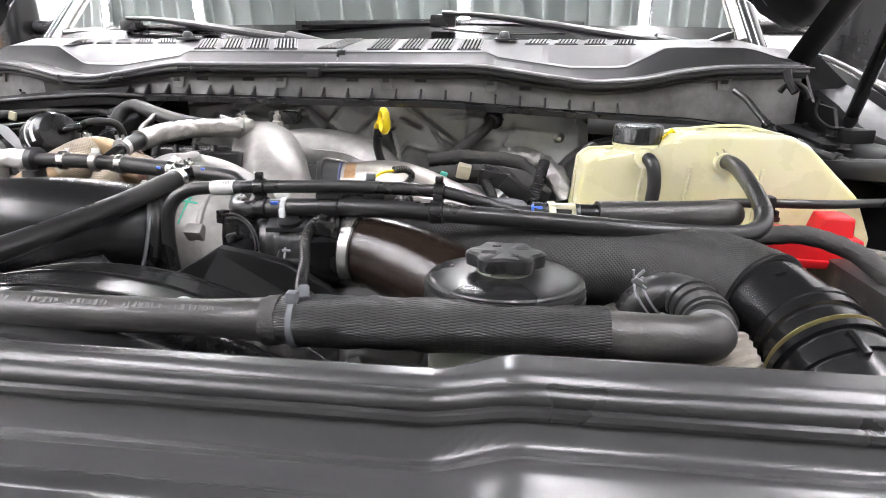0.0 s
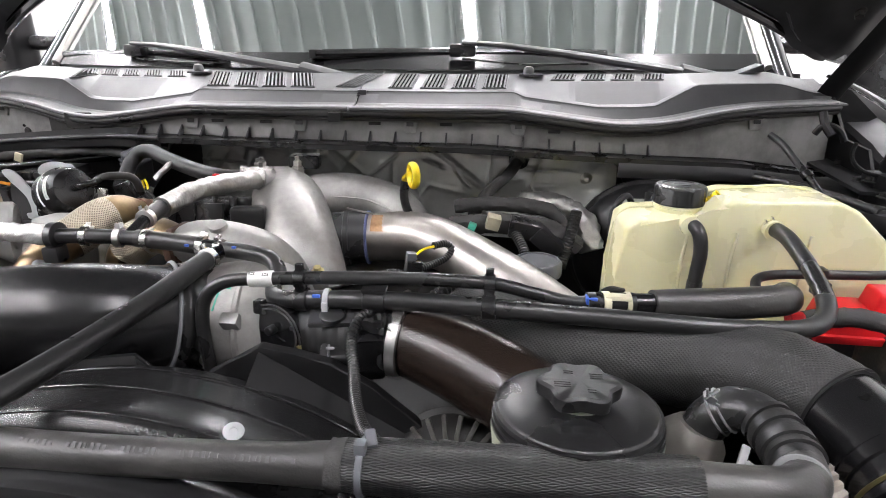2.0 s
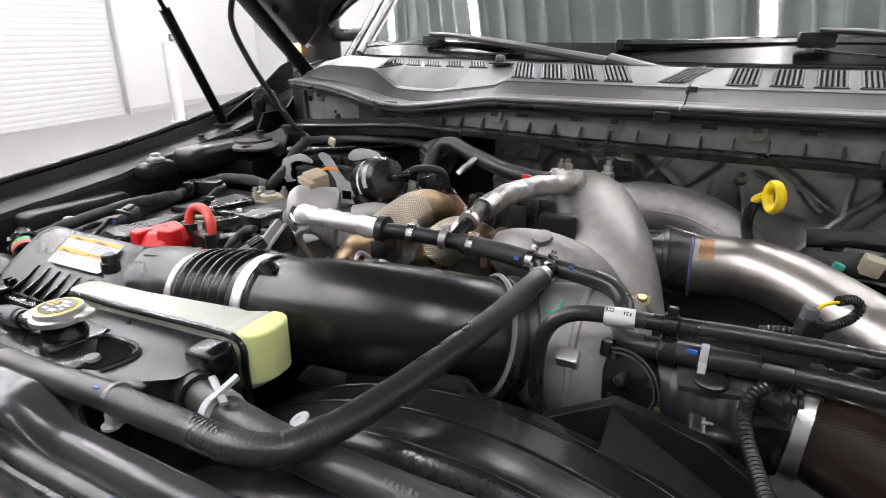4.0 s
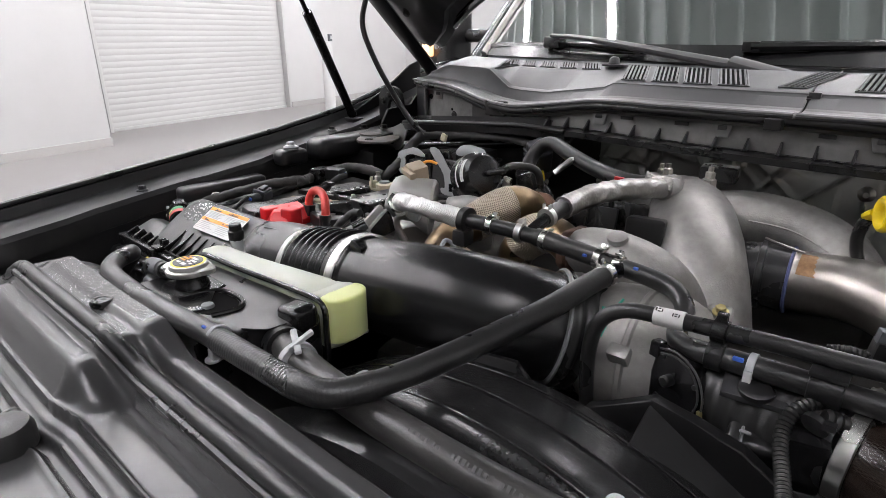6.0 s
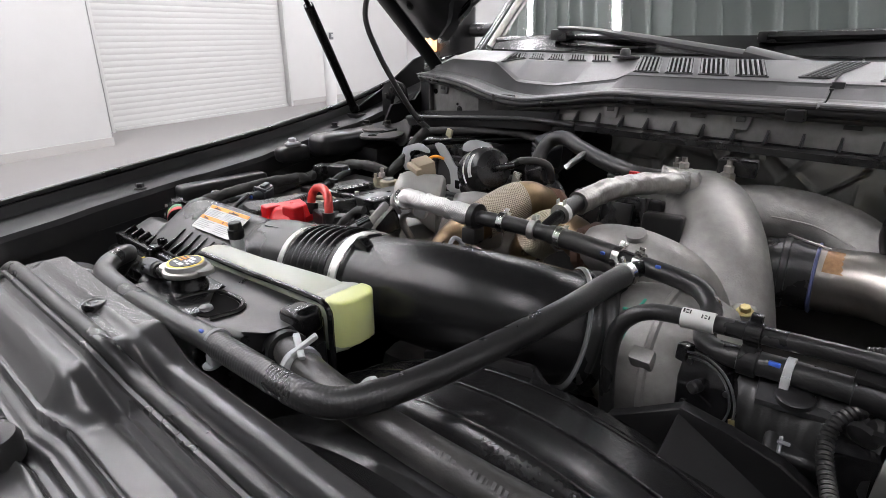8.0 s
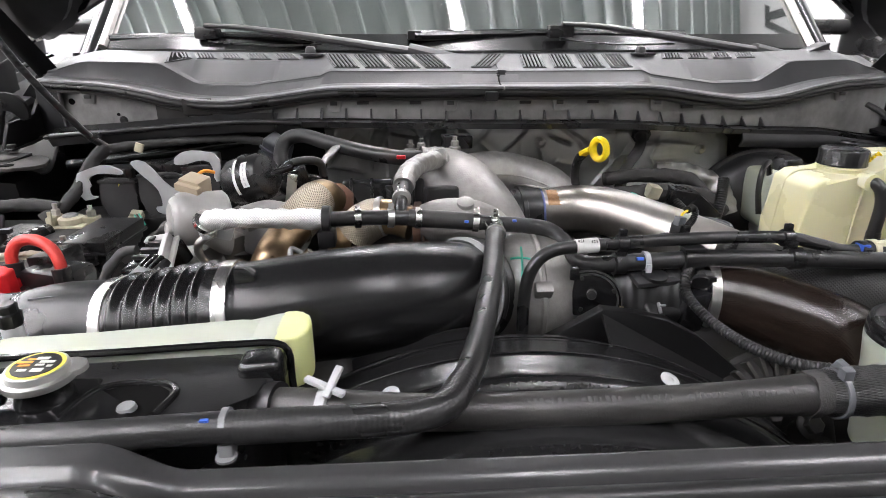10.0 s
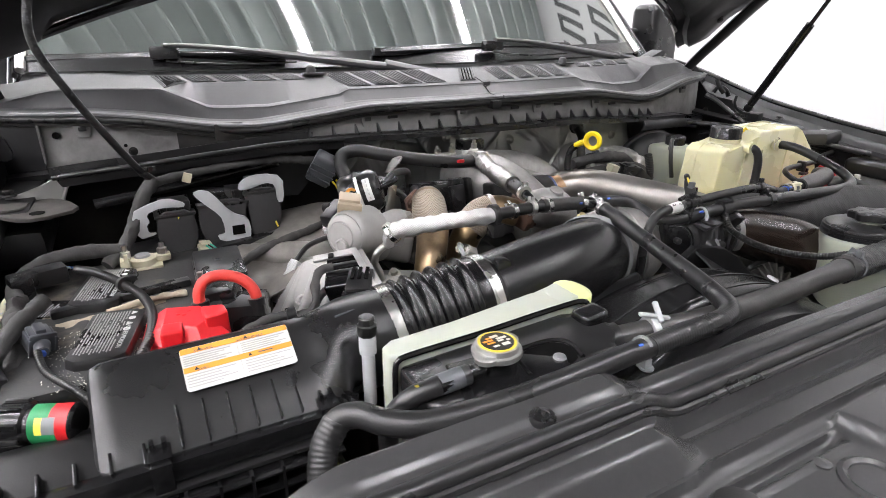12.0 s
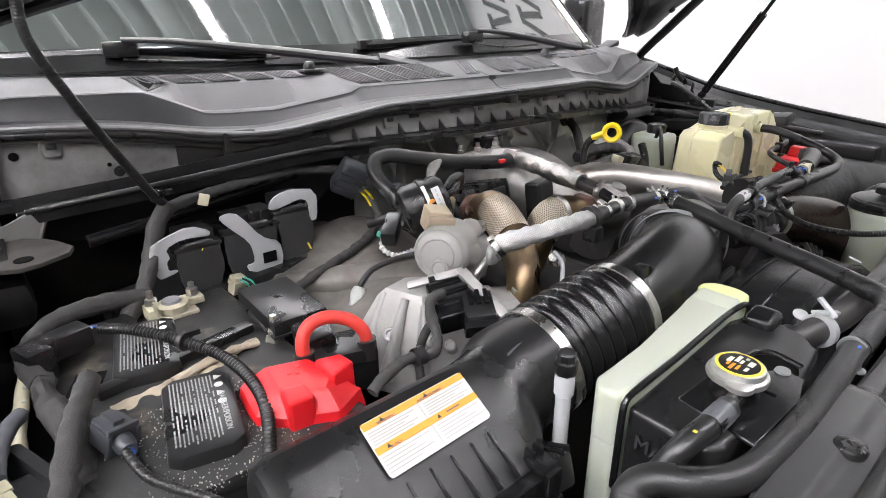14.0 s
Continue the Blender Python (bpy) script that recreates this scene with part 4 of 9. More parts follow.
for sx, x in ((-1, -1.27), (1, 1.16)):
    m = thing("side_mirror", "large black towing mirror on the door", "mirror", (x, 1.78, 1.5), "side mirrors")
    part("shell", box((0, 0, 0), (0.20, 0.11, 0.30), pose(x + sx * 0.06, 1.80, 1.50, 0, 0, sx * 12), 0.035, 4), PLASTIC, m)
    part("arm", tube([(CX + sx * 0.95, 1.80, 1.42), (x - sx * 0.05, 1.80, 1.42)], 0.022, 10, 0.04), PLASTIC, m)
    part("arm", tube([(CX + sx * 0.95, 1.80, 1.54), (x - sx * 0.05, 1.80, 1.54)], 0.022, 10, 0.04), PLASTIC, m)
    # added glowing patch on the shell, for an orange spot that lies farther off
    if sx < 0:
        part("amber_patch", box((0, 0, 0), (0.05, 0.02, 0.05), pose(-1.355, 1.735, 1.496, 0, 0, -12), 0.008, 3), AMBER, m, "added glowing amber patch")
    part("mirror_glass", box((0, 0.056, 0), (0.16, 0.004, 0.25), pose(x + sx * 0.06, 1.80, 1.50, 0, 0, sx * 12), 0.01), CHROME, m)


# wipers
def wiper(hub, blade_a, blade_b, root, label):
    w = thing("wiper", label, "wiper", root, "wipers")
    H, A, B, Rt = Vector(hub), Vector(blade_a), Vector(blade_b), Vector(root)
    part("blade", tube([A, A.lerp(B, 0.5) + Vector((0, 0, 0.004)), B], 0.0115, 8, 0.02, None, 0.8), PLASTIC_S, w)
    part("rubber_edge", tube([A - Vector((0, 0, 0.008)), A.lerp(B, 0.5) - Vector((0, 0, 0.005)), B - Vector((0, 0, 0.008))], 0.003, 6, 0.03), RUBBER, w)
    part("end_cap", box(A, (0.03, 0.017, 0.019), None, 0.004), PLASTIC, w)
    d = (B - A).normalized()
    part("hub_block", box((0, 0, 0), (0.055, 0.026, 0.026), Matrix.Translation(H) @ d.to_track_quat("X", "Z").to_matrix().to_4x4(), 0.006), PLASTIC, w)
    side = Vector((0, -0.012, 0.012))
    part("arm", tube([(*(H + side + Vector((0, 0, 0.003))), 0.008), (*(H.lerp(Rt, 0.16) + side + Vector((0, 0, 0.006))), 0.009), (*(H.lerp(Rt, 0.42) + side * 0.8 + Vector((0, 0, 0.004))), 0.013), (*(H.lerp(Rt, 0.72) + side * 0.5), 0.015), (*Rt, 0.016)], None, 10, 0.02, None, 0.62), PLASTIC_G, w)
    part("arm_cover", tube([H.lerp(Rt, 0.86) + side * 0.3 + Vector((0, 0, 0.003)), Rt + (Rt - H).normalized() * 0.03 - Vector((0, 0, 0.006))], 0.018, 10, 0.015, None, 0.7), PLASTIC_G, w)
    part("washer_tube", tube([H + Vector((0, -0.004, -0.016)), H.lerp(Rt, 0.12) + Vector((0, -0.004, -0.016)), H.lerp(Rt, 0.3) + Vector((0, 0, -0.012)), H.lerp(Rt, 0.5)], 0.0022, 6, 0.02), RUBBER, w)


wiper((0.125, 1.322, 1.529), (-0.186, 1.328, 1.521), (0.425, 1.385, 1.522), (0.640, 1.345, 1.480), "black wiper resting low on the windscreen, driver side")
wiper((-0.637, 1.400, 1.525), (-0.90, 1.500, 1.512), (-0.40, 1.345, 1.516), (-0.125, 1.250, 1.482), "black wiper resting low on the windscreen, passenger side")

# ---- the radiator support cover across the front ----
def strip_y(x):
    return 0.287 - 0.008 * sm(0.295, 0.345, abs(x - CX))


def cover_z(x, y):
    """The moulded cover: the outer parts stand higher; a strip seat, a drop, a sloping band, two grooves, a sunk pocket."""
    d = abs(x - CX)
    side = sm(0.292, 0.348, d) * (1.0 if x < CX else 0.55)
    left = 1 - sm(0.20, 0.30, x - CX)
    r = strip_y(x) - y                       # towards the grille
    z = 1.264 + 0.024 * side
    z += 0.005 * sm(0.020, 0.030, -r) - 0.012 * sm(0.010, 0.014, -r) * (1 - sm(0.018, 0.024, -r)) * (1 - side)
    z -= (0.021 - 0.012 * side) * sm(0.008, 0.015, r)
    z += 0.004 * sm(0.018, 0.03, r) * (1 - side)
    z -= 0.028 * side * sm(0.028, 0.056, r)
    z -= 0.007 * sm(0.054, 0.057, r) * (1 - sm(0.061, 0.064, r)) * left
    z += 0.003 * sm(0.050, 0.053, r) * (1 - sm(0.054, 0.057, r)) * left
    z -= 0.008 * sm(0.070, 0.073, r) * (1 - sm(0.080, 0.083, r)) * sm(0.15, 0.17, d) * left
    z += 0.0025 * sm(0.083, 0.086, r) * (1 - sm(0.088, 0.092, r)) * sm(0.15, 0.17, d) * left
    pocket = sm(0.140, 0.150, d + 0.25 * (r - 0.06)) * (1 - sm(0.50, 0.52, d)) * sm(0.060, 0.066, r)
    z -= 0.012 * pocket * left
    z -= 0.03 * sm(0.58, 0.68, d) + 0.05 * sm(0.18, 0.28, r)
    z -= 0.10 * sm(0.328, 0.350, y)
    z -= 0.32 * max(0.0, r - 0.05) * (1 - left)
    return z


rc = thing("radiator_cover", "satin black moulded plastic cover over the radiator support", "radiator cover", (CX, 0.2, 1.15))
part("cover", grid(300, 170, lambda u, v: Vector((-0.74 + 1.37 * u, 0.02 + 0.335 * v, cover_z(-0.74 + 1.37 * u, 0.02 + 0.335 * v)))), COVER, rc, smooth=60)
part("front_edge", box((CX, 0.02, 1.10), (1.38, 0.02, 0.2), None, 0.008), COVER, rc)
for x, y in ((-0.481, 0.303), (-0.435, 0.204), ):
    z = cover_z(x, y)
    part("push_pin", lathe([(0.011, -0.002), (0.0115, 0.002), (0.010, 0.0045), (0.006, 0.005), (0.0055, 0.0042), (0.001, 0.004)], pose(x, y, z), 24), PLASTIC, rc)
part("rubber_stop", lathe([(0.022, -0.003), (0.022, 0.012), (0.019, 0.018), (0.012, 0.020), (0.002, 0.0205)], pose(-0.385, 0.188, cover_z(-0.385, 0.188)), 28), RUBBER, rc)
part("raised_ring", lathe([(0.030, -0.003), (0.029, 0.002), (0.025, 0.004), (0.021, 0.002), (0.020, -0.002), (0.002, -0.002)], pose(-0.243, 0.162, cover_z(-0.243, 0.162)), 40), COVER, rc)
part("locating_hole", lathe([(0.006, 0.0005), (0.006, 0.0015)], pose(-0.262, 0.196, cover_z(-0.262, 0.196)), 20), PIT, rc)
part("hole_rim", ring_band((-0.262, 0.196, cover_z(-0.262, 0.196) + 0.001), (0, 0, 1), 0.0062, 0.003, 0.0015, 20), COVER, rc)
SKX, SKY = -0.072, 0.214
st = thing("radiator_cover_sticker", "small orange and white warning sticker on the black cover", "sticker", (SKX, SKY, cover_z(SKX, SKY) + 0.001))
ms = pose(SKX, SKY, cover_z(SKX, SKY) + 0.002, -4, 0, 2)
part("base", box((0, 0, 0), (0.050, 0.026, 0.0006), ms, 0.0002), WHITE_L, st)
part("orange_field", box((0.0, -0.006, 0.0006), (0.048, 0.012, 0.0004), ms), ORANGE, st)
bars(ms, [(-0.021, 0.008, 0.012, 0.003), (-0.006, 0.008, 0.020, 0.0025), (-0.006, 0.003, 0.016, 0.0025), (-0.018, -0.004, 0.010, 0.003), (0.002, -0.006, 0.014, 0.003)], INK, st, z=0.001)

fs = thing("hood_front_weatherstrip", "black rubber weatherstrip along the radiator cover", "seal", (CX, 0.25, 1.265))
xs = np.linspace(-0.71, 0.60, 70)
part("bulb", tube([(x, strip_y(x), cover_z(x, strip_y(x)) + 0.006) for x in xs], 0.0075, 10, 0.01), RUBBER, fs)
part("fin", tube([(x, strip_y(x) - 0.009, cover_z(x, strip_y(x)) + 0.002) for x in xs], 0.004, 8, 0.01), RUBBER, fs)

# ---- bulkhead channel and the wing's corner, passenger side ----
ch = thing("cable_channel", "black plastic cable channel along the bulkhead", "cable channel", (-0.62, 1.06, 1.36))
chp = [(-0.385, 1.030, 1.372), (-0.48, 1.034, 1.374), (-0.60, 1.044, 1.366), (-0.716, 1.056, 1.356), (-0.80, 1.075, 1.348), (-0.86, 1.105, 1.338)]
crv = [Vector(p[:3]) for p in spline(chp, 0.01)[0]]
part("trough", thick(grid(len(crv) - 1, 4, lambda u, v: crv[round(u * (len(crv) - 1))] + Vector((0, (0.0, 0.004, 0.022, 0.034, 0.036)[round(v * 4)], (0.012, -0.004, -0.006, 0.004, 0.022)[round(v * 4)]))), 0.002), PLASTIC, ch)
part("lip", tube([p + Vector((0, -0.001, 0.012)) for p in crv[::3]], 0.0045, 10, 0.012), PLASTIC, ch)
fl = thing("wing_flange", "bare grey sheet-metal flange at the wing's corner", "flange", (-0.86, 1.1, 1.32))
part("sheet", prism(soften([(-0.93, 1.275), (-0.893, 1.287), (-0.858, 1.292), (-0.831, 1.344), (-0.844, 1.354), (-0.881, 1.337), (-0.93, 1.325)], 1), 0.003, PY(1.10), 0.0008), SHEET, fl)
part("hole", lathe([(0.008, 0), (0.008, 0.001)], frame_at((-0.885, 1.0962, 1.305), (0, -1, 0)), 16), PIT, fl)
part("edge", tube([(-0.832, 1.098, 1.344), (-0.858, 1.098, 1.293), (-0.895, 1.098, 1.286)], 0.003, 8), SHEET, fl)
wp = thing("wing_plate", "dusty stamped plate at the wing's rear corner", "plate", (-0.91, 1.03, 1.32))
part("plate", prism(soften([(-0.945, 1.065), (-0.905, 1.000), (-0.872, 0.984), (-0.815, 1.015), (-0.836, 1.075), (-0.868, 1.105), (-0.945, 1.105)], 1), 0.006, pose(0, 0, 1.314, 0, 0, 0), 0.002), DUSTPLATE, wp)
part("raised_pad", prism(soften([(-0.95, 1.045), (-0.915, 1.030), (-0.890, 1.04), (-0.885, 1.075), (-0.95, 1.08)], 1), 0.006, pose(0, 0, 1.319), 0.003), DUSTPLATE, wp)
part("hole", lathe([(0.010, 0), (0.010, 0.001)], pose(-0.872, 1.012, 1.3203), 18), PIT, wp)
for x, z, r in ((-0.842, 1.404, 0.006), (-0.69, 1.418, 0.003), (-0.74, 1.385, 0.003)):
    part("panel_hole", lathe([(r, 0), (r, 0.0008)], frame_at((x, seal_y(x) + 0.0135, z), (0, -1, 0)), 14), PIT, bh)
part("bracket", box((-0.575, seal_y(-0.575) + 0.008, 1.405), (0.05, 0.012, 0.03), None, 0.004), GUNK, bh)
# hinge-side clutter, driver side
sg = thing("wall_sign", "large dark lettering, unreadable, high on the white wall", "wall sign", ROOM @ Vector((UR, 0.8, 3.2)))
for row, zc in enumerate((4.65, 3.7)):
    for k in range(4):
        for dv, dz, w, h, tilt in ((0.0, 0.0, 0.10, 0.66, 0), (0.22, 0.0, 0.10, 0.66, 24 if (k + row) % 2 else 0), (0.11, 0.28, 0.30, 0.10, 0)):
            part("letter_bar", box((0, 0, 0), (0.02, w, h), ROOM @ pose(UR - 0.012, 0.45 + 0.45 * k + dv, zc + dz, tilt, 0, 0), 0.003), INK, sg)


def sheet_foot(x):
    return lerp(1.27, ledge_z(x) - 0.006, sm(-0.46, -0.38, x) * (1 - sm(0.40, 0.46, x)))


part("rear_sheet", thick(grid(60, 3, lambda u, v: Vector((-0.93 + 1.76 * u, seal_y(-0.93 + 1.76 * u) + 0.045, lerp(sheet_foot(-0.93 + 1.76 * u), seal_z(-0.93 + 1.76 * u) - 0.004, v)))), 0.003), BODY_M, bh)
part("ledge_front", thick(grid(40, 3, lambda u, v: Vector((0.41 + 0.375 * u, seal_y(0.41 + 0.375 * u) - (0.014, 0.018, 0.017, 0.010)[round(v * 3)], ledge_z(0.41 + 0.375 * u) - 0.010 - 0.026 * v))), 0.003), PLASTIC_G, bh)
part("cowl_wedge", prism([(0.0, 0.0), (0.050, 0.004), (0.050, 0.020)], 0.045, Matrix(((1, 0, 0, 0.66), (0, 0, -1, 1.335), (0, 1, 0, 1.488), (0, 0, 0, 1))), 0.003), PLASTIC_G, cowl)

# ---- driver's side of the bay ----
cb = thing("coolant_bottle", "yellowed translucent coolant bottle with a black screw cap", "coolant bottle", (0.55, 0.85, 1.19))
outline = [(0.368, 1.18), (0.370, 1.25), (0.376, 1.320), (0.392, 1.331), (0.466, 1.333), (0.482, 1.341), (0.496, 1.356), (0.510, 1.360), (0.632, 1.361), (0.655, 1.350), (0.727, 1.283), (0.752, 1.230), (0.752, 1.18)]
part("body", prism(outline, 0.096, Matrix(((1, 0, 0, 0), (0, 0, 1, 0.797), (0, 1, 0, 0), (0, 0, 0, 1))), 0.011, 4), BOTTLE, cb, smooth=50)
part("mould_seam", tube([(0.3690, 0.86, 1.19), (0.3760, 0.86, 1.312), (0.394, 0.86, 1.3315), (0.468, 0.86, 1.334), (0.497, 0.86, 1.357), (0.62, 0.86, 1.3615), (0.725, 0.86, 1.285)], 0.0018, 6, 0.01), BOTTLE, cb)
for dx in (0.45, 0.51, 0.60):
    part("moulded_rib", tube([(dx, 0.7965, 1.20), (dx, 0.7955, 1.27), (dx + 0.004, 0.7965, 1.318)], 0.0025, 6, 0.01), BOTTLE, cb)
cap_m = pose(0.4545, 0.853, 1.329)
part("neck", lathe([(0.036, -0.004), (0.034, 0.003), (0.0315, 0.004), (0.0315, 0.009), (0.034, 0.010), (0.034, 0.0125), (0.030, 0.0135)], cap_m, 36), BOTTLE, cb)
part("front_step", loft([[Vector((x, y, z)) for x, z in ((0.47, 1.33), (0.535, 1.33), (0.525, h), (0.492, h))] for y, h in ((0.800, 1.345), (0.815, 1.357), (0.84, 1.359))]), BOTTLE, cb)
part("filler_chain", tube([(0.478, 0.842, 1.345), (0.487, 0.838, 1.350), (0.497, 0.835, 1.3615)], 0.004, 8, None, (0.004, 0.0012)), YELLOW, cb, "yellow retaining cord")
cp = part("cap", lathe([(0.031, 0.013), (0.0335, 0.0135), (0.0335, 0.017), (0.0328, 0.018), (0.0332, 0.034), (0.031, 0.037), (0.024, 0.038), (0.023, 0.0365), (0.001, 0.0365)], cap_m, 96, 24, 0.010), PLASTIC, cb, "ridged black screw cap")
part("cap_print", join(box((0, 0, 0.0368), (0.024, 0.004, 0.0008), cap_m), box((0, 0.008, 0.0368), (0.014, 0.003, 0.0008), cap_m), box((0, -0.008, 0.0368), (0.018, 0.003, 0.0008), cap_m)), GREYD, cp)
for x, z in ((0.452, 1.330), (0.552, 1.327)):
    part("spigot", lathe([(0.011, 0), (0.011, 0.014), (0.013, 0.016), (0.0125, 0.022)], frame_at((x, 0.803, z), (0, -1, 0)), 20), BOTTLE, cb)
part("foot", box((0.55, 0.86, 1.15), (0.30, 0.11, 0.09), None, 0.01), BODY_M, cb, "black bracket under the bottle")

wb = thing("brake_fluid_bottle", "white translucent brake fluid bottle near the firewall", "fluid bottle", (0.45, 1.0, 1.2))
part("body", box((0.460, 1.00, 1.250), (0.085, 0.085, 0.10), None, 0.014, 3), MILK, wb)
part("cap", lathe([(0.024, 0), (0.024, 0.018), (0.021, 0.022), (0.002, 0.023)], pose(0.47, 1.0, 1.299), 24, 18, 0.02), PLASTIC, wb)
part("master_cylinder", tube([(0.40, 0.86, 1.19), (0.45, 1.0, 1.19), (0.47, 1.08, 1.19)], 0.022, 14, 0.02), CAST, wb)
part("vent_hose", tube([(0.425, 0.975, 1.295), (0.410, 0.960, 1.322), (0.392, 0.945, 1.312), (0.385, 0.935, 1.28), (0.390, 0.93, 1.24)], 0.005, 8), RUBBER, wb)

bb = thing("brake_booster", "large round black brake booster on the firewall", "brake booster", (0.50, 1.08, 1.17))
bf = frame_at((0.47, 1.02, 1.19), (0.06, 1, 0.02))
part("shell", lathe([(0.03, -0.005), (0.045, 0.0), (0.10, 0.018), (0.122, 0.035), (0.126, 0.05), (0.126, 0.056), (0.131, 0.058), (0.131, 0.066), (0.12, 0.07), (0.11, 0.11)], bf, 48), BODY_M, bb)
part("crimp_ring", ring_band(bf @ Vector((0, 0, 0.062)), (0.06, 1, 0.02), 0.131, 0.010), BODY_M, bb)

# yellow dipstick and its tube
dp = thing("oil_dipstick", "bright yellow ring-handled oil dipstick", "dipstick", (0.10, 0.92, 1.2))
dm = frame_at((0.088, 0.885, 1.362), (0.9, 0.43, 0.0), (0, 0, 1))
pts = [dm @ Vector((0.0145 * math.cos(a), 0.0150 * math.sin(a), 0)) for a in np.linspace(0, 2 * math.pi, 25)]
part("ring", tube(pts, 0.0052, 10, 0.004, None, 1.2), YELLOW, dp, "yellow finger ring")
part("stem", tube([dm @ Vector((0.016, -0.003, 0)), dm @ Vector((0.027, -0.008, 0)), dm @ Vector((0.036, -0.013, 0.0))], 0.0085, 10, 0.005, None, 0.7), YELLOW, dp)
part("guide_tube", tube([dm @ Vector((0.033, -0.012, 0)), dm @ Vector((0.045, -0.024, 0)), (0.066, 0.93, 1.315), (0.075, 0.935, 1.285), (0.11, 0.94, 1.24), (0.14, 0.94, 1.18)], 0.0070, 10), PLASTIC, dp)

# wiring connector on the firewall
fc = thing("firewall_grommet", "black cable with a round grommet through the firewall", "cable", (0.244, 1.116, 1.344))
part("grommet", lathe([(0.018, 0), (0.018, 0.006), (0.014, 0.010), (0.013, 0.02), (0.010, 0.022)], frame_at((0.246, 1.122, 1.345), (-0.2, -1, -0.1)), 20, 9, 0.04), RUBBER, fc)
part("cable", tube([(0.242, 1.105, 1.342), (0.225, 1.07, 1.325), (0.19, 1.03, 1.300), (0.17, 1.00, 1.27)], 0.010, 12), TAPE, fc)

# brake-line and harness clutter behind the silver pipe
hb = thing("injector_harness", "black taped wiring harness with plastic connectors", "wiring harness", (0.22, 0.95, 1.2))
part("trunk", tube([(0.10, 0.97, 1.25), (0.17, 0.96, 1.268), (0.24, 0.955, 1.272), (0.30, 0.955, 1.262), (0.34, 0.96, 1.235)], 0.016, 12, None, None, 1.0, 0.004), TAPE, hb)
part("trunk", tube([(0.14, 1.0, 1.285), (0.20, 1.0, 1.292), (0.29, 1.0, 1.285), (0.33, 0.99, 1.25)], 0.012, 12, None, None, 1.0, 0.003), TAPE, hb)
part("connector", box((0, 0, 0), (0.022, 0.020, 0.022), pose(0.205, 0.94, 1.279, 10, 14, 5), 0.003), DULLIVORY, hb, "ivory plastic connector")
part("connector", box((0, 0, 0), (0.05, 0.03, 0.028), pose(0.255, 0.94, 1.27, 8, 10, 0), 0.004), PLASTIC, hb)
part("connector", box((0, 0, 0), (0.05, 0.03, 0.028), pose(0.29, 0.935, 1.252, 8, 40, 0), 0.004), PLASTIC, hb)
part("green_lock", box((0, 0, 0), (0.012, 0.012, 0.012), pose(0.172, 0.938, 1.271, 0, 20, 0), 0.002), GREENINK, hb)
part("branch", tube([(0.335, 0.96, 1.295), (0.325, 0.94, 1.26), (0.312, 0.93, 1.21)], 0.009, 12, None, (0.004, 0.0010)), LOOM, hb)
part("branch", tube([(0.24, 0.93, 1.265), (0.255, 0.90, 1.24), (0.25, 0.88, 1.2)], 0.008, 10, None, (0.004, 0.0010)), LOOM, hb)
oc = thing("oil_filler_cap", "round dark grey filler cap low in the bay", "filler cap", (0.272, 0.868, 1.2))
part("cap", lathe([(0.030, 0), (0.036, 0.003), (0.036, 0.020), (0.033, 0.024), (0.030, 0.0245), (0.029, 0.022), (0.002, 0.022)], pose(0.272, 0.868, 1.222), 32, 20, 0.01), GREYD, oc)
part("neck", lathe([(0.028, -0.05), (0.028, 0.002)], pose(0.272, 0.868, 1.222), 24), GUNK, oc)
fo = thing("foil_wrapped_hose", "crumpled bright foil wrapped round a hose", "foil wrap", (0.30, 1.02, 1.25))
part("foil", tube([(0.25, 1.045, 1.285), (0.31, 1.03, 1.283), (0.355, 1.01, 1.262), (0.37, 0.99, 1.22)], 0.020, 28, 0.004, None, 1.0, 0.006), FOIL, fo, smooth=50)

# silver charge pipe
pp = [(-0.055, 0.918, 1.250), (0.03, 0.928, 1.252), (0.075, 0.923, 1.257), (0.12, 0.897, 1.257), (0.18, 0.848, 1.246), (0.25, 0.783, 1.229), (0.32, 0.715, 1.205)]
cpip = thing("charge_pipe", "brushed steel charge-air pipe with a black coupler", "charge pipe", (0.14, 0.87, 1.2))
part("pipe", tube([(0.008, 0.926, 1.251), *pp[1:]], 0.0385, 32, 0.006), STEEL, cpip)
part("coupler", tube([(-0.075, 0.912, 1.247, 0.038), (-0.045, 0.919, 1.250, 0.0405), (-0.012, 0.925, 1.251, 0.0415), (0.008, 0.926, 1.251, 0.0415)], None, 32, 0.006), RUBBER, cpip, "black rubber coupler")
part("coupler_bead", ring_band((-0.024, 0.923, 1.2505), (1, 0.12, 0.02), 0.0410, 0.009, 0.003), RUBBER, cpip)
part("blue_ring", ring_band((0.009, 0.926, 1.251), (1, 0.06, 0.03), 0.0408, 0.004, 0.0022), mat("faded_blue_rubber", (0.09, 0.11, 0.24), 0.5), cpip, "faded blue ring")
a0 = frame_at((0.032, 0.928, 1.252), (1, 0.0, 0.02))
lab = grid(3, 10, lambda u, v: a0 @ Vector((0.0391 * math.cos(radians(102 + 48 * v)), 0.0391 * math.sin(radians(102 + 48 * v)), -0.014 + 0.030 * u)))
part("sticker", lab, mat("brown_foil_sticker", (0.30, 0.17, 0.08), 0.45, 0.3, grain=0.5, scale=220), cpip, "worn brown sticker")
part("clip_wire", tube([(0.02, 0.915, 1.293), (-0.01, 0.92, 1.297), (-0.03, 0.945, 1.293)], 0.0015, 6), ZINC, cpip)

